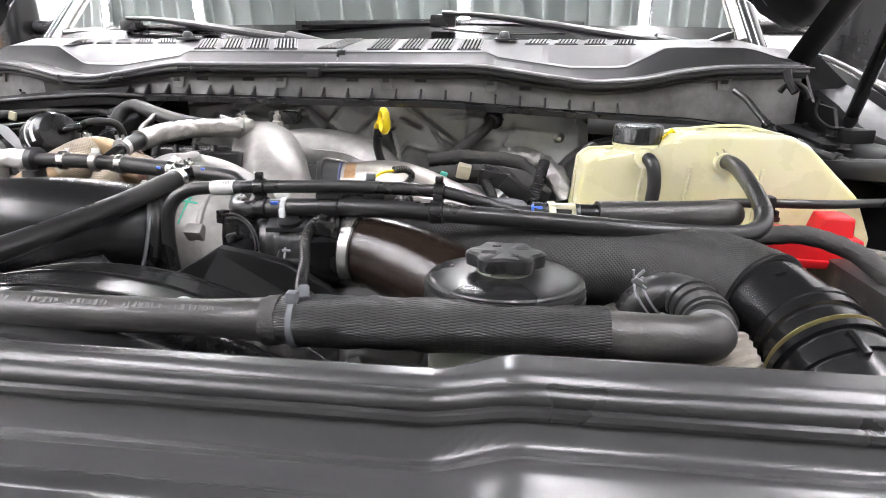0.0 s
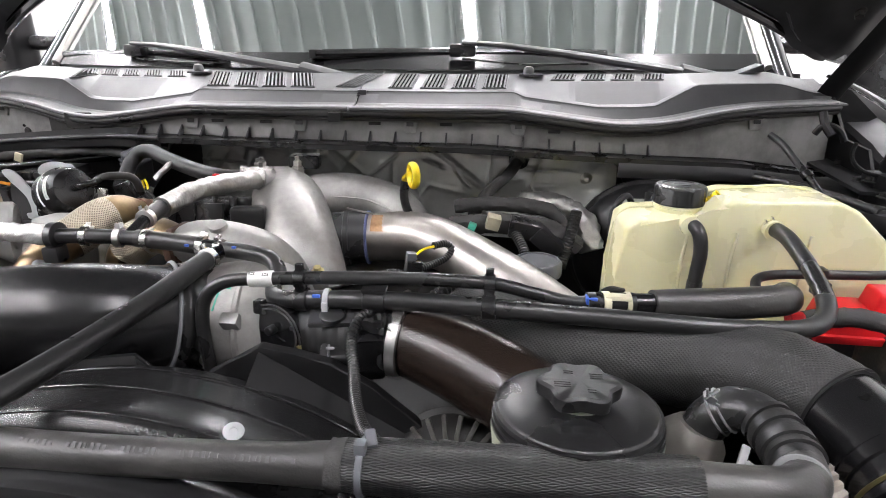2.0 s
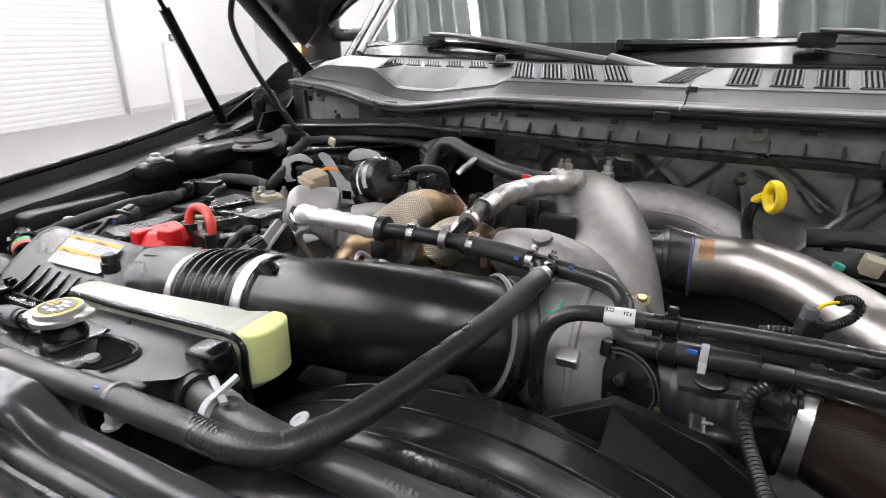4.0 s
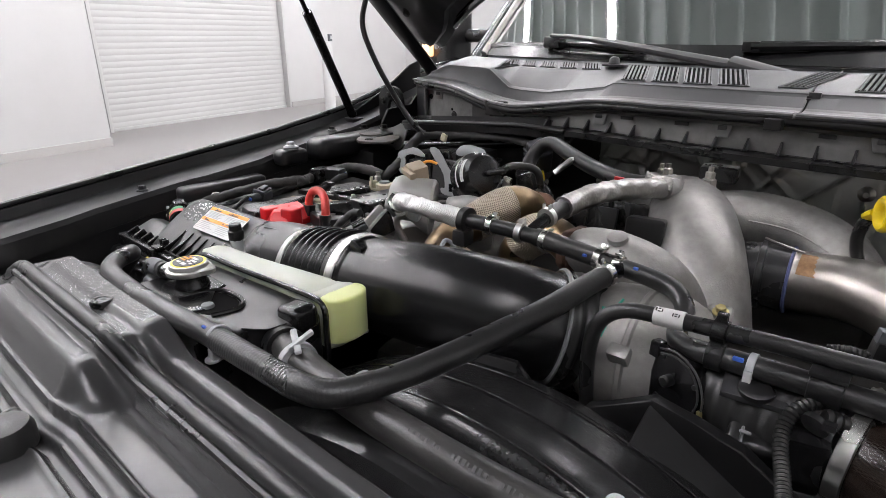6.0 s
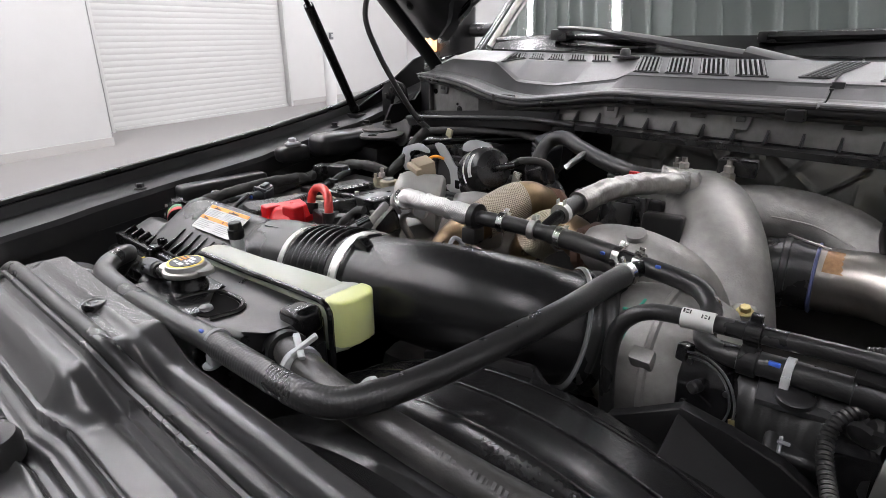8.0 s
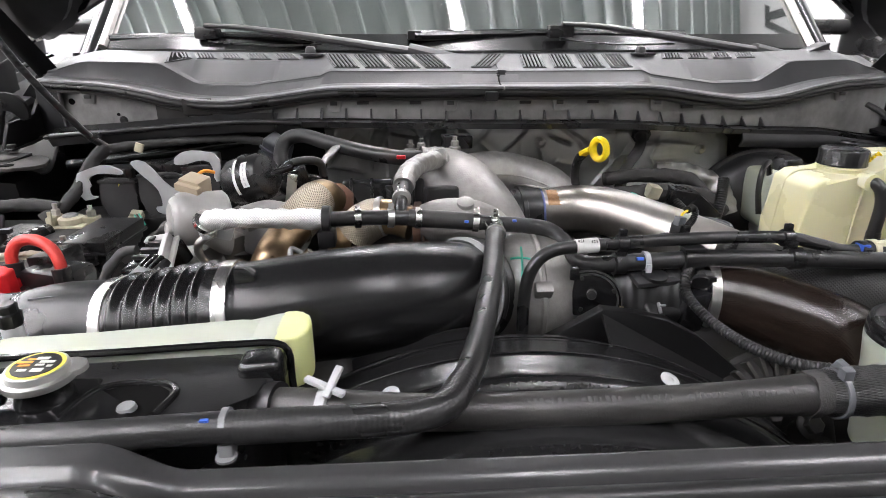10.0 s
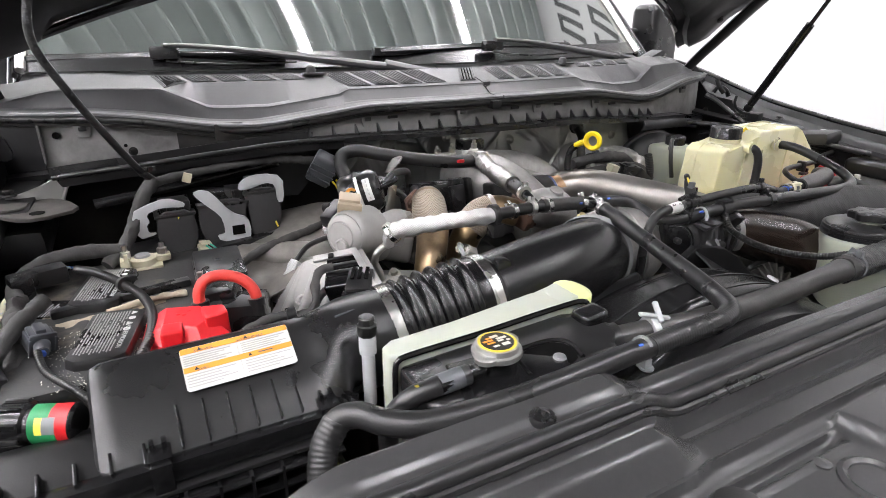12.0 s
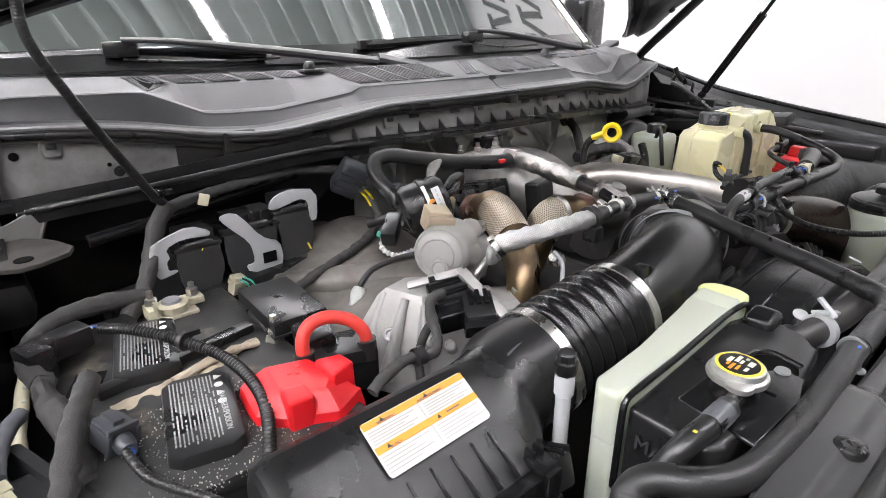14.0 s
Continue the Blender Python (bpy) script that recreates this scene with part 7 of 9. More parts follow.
for x, y, z in ((0.014, 0.428, 1.2555), (-0.222, 0.417, 1.258)):
    part("washer_bolt", lathe([(0.0082, 0), (0.0082, 0.0012), (0.0075, 0.0017), (0.003, 0.0017), (0.0026, 0.001), (0.001, 0.001)], frame_at((x, y, z), ((x - SC) * 0.9, -0.1, 0.36)), 28), GREYP, fs2, "pale grey washer")
for y, r, w in ((0.4225, 0.3838, 0.0009), (0.4600, 0.3828, 0.0010), (0.5000, 0.3755, 0.0008)):
    part("ring_bead", tube([(SC + r * math.cos(radians(150 - 120 * k / 40)), y, SZ + r * math.sin(radians(150 - 120 * k / 40))) for k in range(41)], w, 6, 0.012), SHROUD, fs2)
fn = thing("cooling_fan", "black cooling fan deep inside the shroud", "fan", (SC, 0.5, 0.9))
part("hub", lathe([(0.02, -0.02), (0.07, -0.02), (0.075, 0.02), (0.03, 0.03)], frame_at((SC, 0.50, SZ), (0, 1, 0)), 32), PLASTIC, fn)
for k in range(9):
    a = k * 2 * math.pi / 9
    part("blade", box((0.20, 0, 0), (0.27, 0.07, 0.005), frame_at((SC, 0.50, SZ), (0, 1, 0)) @ Matrix.Rotation(a, 4, "Z") @ Matrix.Rotation(radians(28), 4, "X"), 0.002), PLASTIC, fn)
# pulley and front accessories in the dark gap
al = thing("alternator", "dull cast alternator with a vented case low in the bay", "alternator", (0.19, 0.49, 1.05))
am = frame_at((0.177, 0.505, 1.157), (0.0, 0.80, -0.60))
part("case", lathe([(0.012, -0.012), (0.020, -0.012), (0.022, -0.004), (0.046, 0.0), (0.060, 0.010), (0.064, 0.022), (0.065, 0.06), (0.06, 0.08)], am, 40), GUNK, al)
part("rim", ring_band(am @ Vector((0, 0, 0.016)), am.to_3x3() @ Vector((0, 0, 1)), 0.0635, 0.010, 0.003), GUNK, al)
for k in range(22):
    part("vent_fin", box((0.044, 0, 0.002), (0.030, 0.0045, 0.014), am @ Matrix.Rotation(k * math.pi / 11, 4, "Z"), 0.001), ALTFIN, al)
part("hub_nut", lathe([(0.010, -0.020), (0.011, -0.018), (0.011, -0.010)], am, 6), ALTFIN, al)
br2 = thing("idler_bracket", "dirty cast bracket with hexagon bolts", "bracket", (0.13, 0.53, 1.1))
part("casting", join(box((0, 0, 0), (0.09, 0.04, 0.05), pose(0.165, 0.50, 1.165, 10, 20, 20), 0.01, 3), box((0, 0, 0), (0.05, 0.04, 0.07), pose(0.205, 0.50, 1.14, 0, -20, 0), 0.01, 3)), GUNK, br2)
for x, y, z in ((0.145, 0.475, 1.18), (0.19, 0.475, 1.165), (0.21, 0.475, 1.135)):
    bolt((x, y, z), (0, -0.8, 0.6), 0.009, 0.012, br2, GUNK)

# ---- passenger's side of the bay ----
# secondary coolant tank with pressure cap
ta = thing("coolant_tank", "black and milky white coolant tank with a pressure cap", "coolant tank", (-0.42, 0.43, 1.12))
part("white_back", prism([(-0.552, 0.443), (-0.553, 0.464), (-0.540, 0.473), (-0.470, 0.474), (-0.355, 0.490), (-0.322, 0.493), (-0.305, 0.487), (-0.302, 0.462), (-0.307, 0.446), (-0.345, 0.449), (-0.540, 0.441)],
                         0.054, pose(0, 0, 1.238), 0.006, 3), MILK, ta, "milky white rear shell")
part("white_sump", prism([(-0.5515, 0.443), (-0.5525, 0.464), (-0.540, 0.4725), (-0.470, 0.473), (-0.440, 0.470), (-0.440, 0.446), (-0.540, 0.4415)], 0.12, pose(0, 0, 1.125), 0.005, 3), MILK, ta)
part("lime_end", prism(soften([(-0.322, 0.447), (-0.322, 0.4965), (-0.304, 0.4975), (-0.293, 0.486), (-0.291, 0.462), (-0.300, 0.446)], 1), 0.049, pose(0.001, 0, 1.2475), 0.006, 3), LIME, ta, "greenish translucent end")
part("black_body", prism([(-0.549, 0.372), (-0.546, 0.4385), (-0.345, 0.446), (-0.309, 0.443), (-0.309, 0.404), (-0.325, 0.392), (-0.335, 0.366), (-0.405, 0.358), (-0.43, 0.362), (-0.535, 0.362)], 0.155, pose(0, 0, 1.128), 0.007, 3), PLASTIC, ta, "black front shell")
part("flared_shoulder", prism([(-0.375, 1.284), (-0.345, 1.290), (-0.322, 1.2965), (-0.312, 1.2965), (-0.312, 1.262), (-0.375, 1.262)], 0.044, PY(0.4935), 0.004, 3), MILK, ta)
part("joint_bead", tube([(-0.549, 0.4405, 1.20), (-0.548, 0.4405, 1.28), (-0.541, 0.441, 1.288), (-0.45, 0.444, 1.289), (-0.345, 0.4485, 1.291), (-0.309, 0.445, 1.290), (-0.305, 0.444, 1.26), (-0.305, 0.444, 1.22)], 0.0032, 8, 0.006), PLASTIC_S, ta)
part("raised_horn", box((0, 0, 0), (0.034, 0.030, 0.026), pose(-0.322, 0.424, 1.282, 0, -6, 0), 0.009, 4), PLASTIC_S, ta)
part("cap_well", prism([(-0.052, -0.036), (0.030, -0.036), (0.065, -0.030), (0.070, -0.010), (0.030, 0.012), (0.028, 0.03), (-0.04, 0.032)], 0.006, pose(-0.468, 0.385, 1.279), 0.003, 3), PLASTIC_S, ta)
# black patch on the tank's closed top in place of the pocket's shade
part("pocket_shade", prism(soften([(-0.445, 0.362), (-0.400, 0.362), (-0.385, 0.368), (-0.380, 0.392), (-0.395, 0.404), (-0.430, 0.402), (-0.440, 0.385)], 1), 0.0012, pose(0, 0, 1.2826)), PIT, ta)
part("pocket_rim", tube([(-0.447, 0.364, 1.284), (-0.442, 0.388, 1.284), (-0.430, 0.404, 1.284), (-0.395, 0.406, 1.284), (-0.378, 0.394, 1.284), (-0.383, 0.366, 1.284)], 0.0028, 8, 0.005), PLASTIC_S, ta)
part("pocket_screw", lathe([(0.007, 0), (0.006, 0.003), (0.001, 0.003)], pose(-0.405, 0.374, 1.284), 14), GREYC, ta)
part("shelf_rib", tube([(-0.545, 0.352, 1.268), (-0.50, 0.350, 1.270), (-0.455, 0.352, 1.272)], 0.004, 8), PLASTIC_S, ta)
nm = pose(-0.468, 0.389, 1.2835) @ Matrix.Scale(0.86, 4)
part("neck", lathe([(0.023, -0.002), (0.022, 0.006), (0.0195, 0.010), (0.0195, 0.022)], nm, 30), PLASTIC_S, ta)
pc = part("pressure_cap", join(lathe([(0.0225, 0.020), (0.0272, 0.0205), (0.0280, 0.0230), (0.0272, 0.0262), (0.0240, 0.0275), (0.0232, 0.0330), (0.0225, 0.0335), (0.001, 0.0335)], nm, 40),
                               *[lathe([(0.0105, 0.021), (0.0125, 0.022), (0.0125, 0.027), (0.0105, 0.0285), (0.001, 0.0285)], nm @ pose(s * 0.0225 * 0.9, s * 0.0105, 0), 20) for s in (-1, 1)]), CAPZINC, ta, "bright metal pressure cap with two ears")
part("yellow_ring", lathe([(0.0212, 0.0334), (0.0212, 0.0340), (0.001, 0.0340)], nm, 40), YELLOWINK, pc)
part("print_disc", lathe([(0.0182, 0.0339), (0.0182, 0.0346), (0.001, 0.0346)], nm, 36), CAPDISC, pc)
bars(nm, [(-0.004, 0.009, 0.010, 0.004), (0.001, 0.0035, 0.012, 0.0035), (0.0, -0.001, 0.007, 0.0025), (-0.010, -0.009, 0.007, 0.003), (0.001, -0.009, 0.009, 0.005), (0.010, -0.003, 0.004, 0.003)], WHITE_L, pc, z=0.0350)
bars(nm, [(-0.016, 0.003, 0.012, 0.003), (-0.013, -0.002, 0.009, 0.0025), (-0.010, 0.0075, 0.006, 0.0025)], ORANGE, pc, z=0.0352)
part("overflow_spout", tube([(-0.490, 0.380, 1.295), (-0.515, 0.377, 1.296), (-0.535, 0.376, 1.294)], 0.0075, 14), PLASTIC_S, ta)
part("front_bolt", lathe([(0.010, 0), (0.010, 0.003), (0.007, 0.004), (0.007, 0.009)], pose(-0.540, 0.352, 1.262), 16), ZINC, ta)
letters("MAX", 0.018, frame_at((-0.5500, 0.408, 1.256), (-1, 0.04, 0.0), (0, 0, 1)) , PLASTIC_G, ta)
oh = thing("overflow_hose", "short black overflow hose at the tank's neck", "overflow hose", (-0.56, 0.38, 1.2))
part("hose", tube([(-0.505, 0.378, 1.2955), (-0.535, 0.379, 1.293), (-0.558, 0.384, 1.285), (-0.572, 0.391, 1.268), (-0.575, 0.398, 1.24), (-0.572, 0.40, 1.20)], 0.0092, 16, 0.005), RUBBER, oh)
part("silver_band", tube([(-0.512, 0.3778, 1.2955), (-0.534, 0.3785, 1.2935)], 0.0096, 16, 0.005), GREYD, oh)
bars(pose(-0.550, 0.380, 1.2975), [(-0.006, 0, 0.003, 0.003), (0.0, 0, 0.004, 0.003)], YELLOWINK, oh)

# grey service pin beside the air box
sp = thing("service_port", "pale grey service pipe with a black hexagonal cap", "service port", (-0.555, 0.494, 1.2))
part("pipe", lathe([(0.0068, -0.06), (0.0068, 0.0), (0.0088, 0.002), (0.0088, 0.022), (0.0080, 0.024)], pose(-0.555, 0.494, 1.268), 20), GREYP, sp)
part("cap", lathe([(0.0090, 0.022), (0.0104, 0.024), (0.0104, 0.034), (0.0084, 0.0355), (0.0084, 0.042), (0.007, 0.0435), (0.001, 0.0435)], pose(-0.555, 0.494, 1.268), 8), PLASTIC, sp, "black hexagonal cap")

# air box
ab = thing("air_filter_box", "black plastic air filter box with a ribbed sloping lid", "air filter box", (-0.69, 0.54, 1.05))
PA = [(0.592, 1.212), (0.589, 1.266), (0.580, 1.283), (0.567, 1.2875), (0.553, 1.2842), (0.505, 1.254), (0.476, 1.2325), (0.474, 1.212), (0.50, 1.20), (0.585, 1.20)]


def ring_ab(x, k, shrink=1.0):
    """Section of the lid at x: k blends from the box outline to the round outlet."""
    c = (0.545 + 0.025 * k, 1.242 - 0.004 * k)
    out = []
    for i in range(40):
        a = 2 * math.pi * i / 40
        r = radial(PA, c, a) * (1 - k) + 0.0565 * k
        out.append(Vector((x, c[0] + r * shrink * math.cos(a), c[1] + r * shrink * math.sin(a))))
    return out


part("lid", loft([ring_ab(-0.806, 0, 0.80), ring_ab(-0.803, 0, 0.92), ring_ab(-0.795, 0, 0.985), ring_ab(-0.785, 0), *[ring_ab(-0.785 + 0.0215 * i, 0) for i in range(1, 9)],
                  ring_ab(-0.600, 0.15), ring_ab(-0.585, 0.45), ring_ab(-0.570, 0.78), ring_ab(-0.552, 0.96), ring_ab(-0.53, 1), ring_ab(-0.482, 1)]), PLASTIC, ab, "satin black lid with round outlet", smooth=24)
part("outlet_edge_line", box((0, 0, 0), (0.075, 0.002, 0.002), pose(-0.535, 0.555, 1.2905, 0, 0, 14), 0.0005), GREYD, ab)
for x in (-0.741, -0.718, -0.696, -0.675, -0.654, -0.634):
    part("lid_rib", prism([(0, -0.002), (0.043, -0.002), (0.043, 0.0085), (0.036, 0.0070), (0.020, 0.0032), (0.002, 0.0016)], 0.0018, Matrix(((0, 0, -1, x + 0.004), (-0.8, -0.6, 0, 0.512), (-0.6, 0.8, 0, 1.2590), (0, 0, 0, 1))), 0.0005), PLASTIC_S, ab)
# warning sticker
sc_m = frame_at((-0.674, 0.5355, 1.2768), (0, -0.52, 0.85), (0, 1, 0)) @ pose(0, 0, 0, 0, 0, 1)
stx = thing("air_box_sticker", "white and orange multilingual warning sticker on the air box", "sticker", (-0.674, 0.5355, 1.2768))
part("base", prism([(-0.052, -0.020), (-0.0505, -0.0225), (-0.049, -0.023), (0.049, -0.023), (0.0515, -0.0215), (0.052, -0.020), (0.052, 0.020), (0.0515, 0.0215), (0.049, 0.023), (-0.049, 0.023), (-0.0515, 0.0215), (-0.052, 0.020)], 0.0008, sc_m @ pose(0, 0, 0.0004)), WHITE_L, stx)
part("orange_band", box((0, 0.0195, 0.0016), (0.103, 0.0058, 0.0005), sc_m), ORANGE, stx)
part("orange_band", box((0, -0.0010, 0.0016), (0.103, 0.0058, 0.0005), sc_m), ORANGE, stx)
rows = []
for c0 in (-0.050, 0.004):
    for k in range(5):
        rows.append((c0, 0.0138 - 0.0024 * k, 0.044 - 0.006 * ((k * 7) % 3), 0.0009))
        rows.append((c0, -0.0068 - 0.0030 * k, 0.045 - 0.007 * ((k * 5) % 3), 0.0009))
bars(sc_m, rows, GREYINK, stx, z=0.0016)
for word, x, y in (("WARNING", -0.030, 0.0178), ("AVERTISSEMENT", 0.014, 0.0178), ("AVISO", -0.034, -0.0028)):
    letters(word, 0.0036, sc_m @ pose(x, y, 0.0019), GREYD, stx, "heading", 0.0003)
bars(sc_m, [(0.018, -0.001, 0.014, 0.0010)], GREYD, stx, "heading_bars", z=0.0024)
part("divider_line", box((0.0005, -0.001, 0.0013), (0.0004, 0.042, 0.0004), sc_m), GREYINK, stx)
for x, y in ((-0.034, 0.0195), (0.010, 0.0195), (-0.040, -0.001), (0.010, -0.001)):
    part("warning_triangle", prism([(-0.0019, -0.0015), (0.0019, -0.0015), (0, 0.0019)], 0.0004, sc_m @ pose(x, y, 0.0019)), INK, stx)
# lower half: flange, side wing and lattice
part("lower_case", box((-0.70, 0.53, 1.135), (0.20, 0.13, 0.13), None, 0.012), PLASTIC, ab)
part("flange", box((-0.745, 0.472, 1.2215), (0.30, 0.016, 0.021), None, 0.003), PLASTIC_S, ab)
part("flange", box((-0.745, 0.466, 1.2065), (0.30, 0.018, 0.005), None, 0.002), PLASTIC, ab)
part("side_wing", prism([(0.475, 1.228), (0.520, 1.246), (0.540, 1.240), (0.540, 1.20), (0.475, 1.20)], 0.10, Matrix(((0, 0, 1, -0.890), (1, 0, 0, 0), (0, 1, 0, 0), (0, 0, 0, 1))), 0.005, 3), PLASTIC, ab, "sloping side of the lid")
for k in range(5):
    part("flange_tooth", box((0, 0, 0), (0.003, 0.020, 0.012), pose(-0.872 + 0.026 * k, 0.482, 1.234, 24, 0, 0), 0.001), PLASTIC_S, ab)
for k in range(10):
    part("lattice_bar", box((-0.880 + 0.0275 * k, 0.459, 1.180), (0.003, 0.026, 0.052), None, 0.0008), PLASTIC_S, ab)
for k in range(3):
    part("lattice_bar", box((-0.745, 0.458, 1.199 - 0.018 * k), (0.29, 0.024, 0.003), None, 0.0008), PLASTIC_S, ab)
for x in (-0.757, -0.606):
    part("spring_latch", join(box((x, 0.476, 1.236), (0.020, 0.024, 0.007), None, 0.002), box((x, 0.461, 1.212), (0.017, 0.006, 0.050), None, 0.002), box((x - 0.005, 0.482, 1.242), (0.004, 0.010, 0.010), None, 0.001), box((x + 0.005, 0.482, 1.242), (0.004, 0.010, 0.010), None, 0.001),
                              box((x, 0.456, 1.190), (0.008, 0.006, 0.012), None, 0.002)), PLASTIC_S, ab, "black snap latch")
part("tower", box((0, 0, 0), (0.024, 0.045, 0.030), pose(-0.590, 0.482, 1.216, -24, 10, 0), 0.005), PLASTIC, ab)
for k in range(3):
    part("tower_rib", box((0, 0, 0.016), (0.003, 0.046, 0.006), pose(-0.598 + 0.008 * k, 0.482, 1.216, -24, 10, 0), 0.001), PLASTIC_S, ab)
du = thing("cold_air_duct", "black moulded cold air duct in the front corner", "air duct", (-0.72, 0.34, 1.15))
part("duct", tube([(-0.66, 0.335, 1.175, 0.040), (-0.70, 0.340, 1.205, 0.042), (-0.745, 0.350, 1.215, 0.043), (-0.80, 0.37, 1.195, 0.043), (-0.83, 0.40, 1.16, 0.042)], None, 26, 0.008, None, 0.75), PLASTIC, du)
part("elbow", tube([(-0.70, 0.33, 1.245, 0.018), (-0.66, 0.327, 1.250, 0.020), (-0.62, 0.318, 1.238, 0.020), (-0.60, 0.31, 1.20, 0.02)], None, 20, 0.006), PLASTIC, du)
hs = thing("hood_stop_bracket", "zinc-plated bracket near the radiator cover's corner", "bracket", (-0.50, 0.335, 1.25))
part("plate", box((0, 0, 0), (0.035, 0.014, 0.006), pose(-0.535, 0.333, 1.262, 10, 0, 6), 0.002), ZINC, hs)
part("tab", box((0, 0, 0), (0.012, 0.008, 0.014), pose(-0.552, 0.333, 1.266, 0, 20, 6), 0.002), ZINC, hs)

# battery with its vent caps, labels and terminals
bt = thing("battery", "dusty black starter battery with two labelled vent caps", "battery", (-0.78, 0.8, 1.03), "batteries")
part("case", box((-0.782, 0.800, 1.130), (0.215, 0.345, 0.21), None, 0.006), DUSTY, bt)
part("lid", box((-0.782, 0.800, 1.230), (0.222, 0.352, 0.016), None, 0.005), DUSTY, bt)


def vent_cap(x, y, rz, two):
    m = pose(x, y, 1.237, 0, 0, rz)
    o = [(-0.030, -0.055), (-0.018, -0.064), (0.022, -0.064), (0.034, -0.054), (0.034, 0.054), (0.022, 0.062), (-0.020, 0.062), (-0.030, 0.052)]
    c = part("vent_cap", prism(o, 0.012, m, 0.003, 2, 0.95), PLASTIC, bt, "octagonal vent cap with printed warnings")
    tx = m @ pose(0.001, 0.0, 0.0124, 0, 0, -90)
    part("pictograms", join(*[prism([(-0.004, -0.003), (0.004, -0.003), (0, 0.004)], 0.0004, tx @ pose(-0.045 + 0.014 * k, 0.020, 0)) if k % 2 == 0 else lathe([(0.004, 0), (0.004, 0.0004)], tx @ pose(-0.045 + 0.014 * k, 0.020, 0), 14) for k in range(4)]), WHITE_L, c)
    random.seed(int(1000 * y))
    rows = []
    for k in range(12):
        px = -0.050
        while px < 0.046:
            w = random.uniform(0.0016, 0.0055)
            if random.random() > 0.08:
                rows.append((px, 0.014 - 0.0033 * k, min(w, 0.050 - px), 0.0013))
            px += w + 0.0012
    bars(tx, rows, CAPINK, c, z=0.0003)
    letters("DANGER/POISON", 0.0075, tx @ pose(0.012, 0.0205, 0.0003), CAPINK, c, "warning_word", 0.0002)


vent_cap(-0.795, 0.712, -14, 0)
vent_cap(-0.800, 0.862, -14, 1)
part("small_label", box((0, 0, 0), (0.05, 0.028, 0.001), pose(-0.862, 0.835, 1.2388, 0, 0, 66)), PLASTIC_S, bt)
bars(pose(-0.862, 0.835, 1.239, 0, 0, 66), [(-0.022, 0.009 - 0.0036 * k, 0.036 - 0.007 * (k % 2), 0.0012) for k in range(6)], CAPINK, bt)
part("side_label", box((0, 0, 0), (0.018, 0.012, 0.001), pose(-0.858, 0.815, 1.2388, 0, 0, 66)), IVORY, bt)
# rubble of dust between the caps
part("sand_dust", thick(grid(40, 14, lambda u, v: Vector((-0.852 + 0.125 * u, 0.762 + 0.030 * v + 0.022 * u + 0.004 * noise.noise(Vector((u * 9, v, 2.0))), 1.2386 + 0.0030 * noise.noise(Vector((u * 9, v * 3, 1.3))) * (1 - abs(2 * v - 1) ** 2) - 0.002 * abs(2 * v - 1) ** 3))), 0.001), DUSTB, bt, "pale sandy dust")
random.seed(11)
crumbs = []
for k in range(700):
    q = Vector((-0.845 + 0.10 * random.random() + random.gauss(0, 0.012), 0.615 + 0.14 * random.random(), 1.2385))
    crumbs.append(box((0, 0, 0), [random.uniform(0.0003, 0.0011) for _ in range(3)], pose(*q, random.uniform(0, 90), random.uniform(0, 90), random.uniform(0, 90))))
tagged(part("salt_crumb", join(*crumbs), SALT, bt, "white crumbs of battery corrosion"), kind="stuff")
part("foam_strip", tube([(-0.795, 0.782, 1.241), (-0.765, 0.790, 1.243), (-0.735, 0.796, 1.243), (-0.70, 0.800, 1.241)], 0.0055, 10, 0.004, None, 0.8, 0.003), DUSTB, bt, "dusty foam strip")
part("holdown_bar", box((0, 0, 0), (0.17, 0.016, 0.012), pose(-0.775, 0.822, 1.242, 0, 0, 10), 0.004), PLASTIC, bt)
part("holdown_stud", lathe([(0.012, 0), (0.012, 0.004), (0.008, 0.006), (0.008, 0.014), (0.004, 0.015), (0.004, 0.032)], pose(-0.680, 0.798, 1.236), 6), ZINC, bt, "zinc hold-down stud")
tb = part("terminal_bracket", join(ring_band((-0.746, 0.938, 1.247), (0, 0, 1), 0.0125, 0.014, 0.006, 28), box((-0.722, 0.946, 1.246), (0.030, 0.020, 0.010), pose(0, 0, 0), 0.003), box((-0.770, 0.936, 1.247), (0.014, 0.030, 0.018), None, 0.004),
                                  box((-0.746, 0.937, 1.2395), (0.052, 0.036, 0.005), None, 0.002), box((-0.768, 0.922, 1.254), (0.005, 0.005, 0.024), None, 0.001)), DULLIVORY, bt, "pale corroded terminal clamp")
part("post", lathe([(0.012, 0), (0.0115, 0.008), (0.010, 0.010), (0.001, 0.010)], pose(-0.746, 0.938, 1.247), 20), GREYC, tb)
part("nut", lathe([(0.007, 0), (0.007, 0.010), (0.004, 0.011), (0.004, 0.020)], pose(-0.768, 0.940, 1.254), 6), ZINC, tb)
part("nut", lathe([(0.0075, 0), (0.0075, 0.012), (0.004, 0.014), (0.004, 0.020)], pose(-0.718, 0.947, 1.248), 6), ZINC, tb)

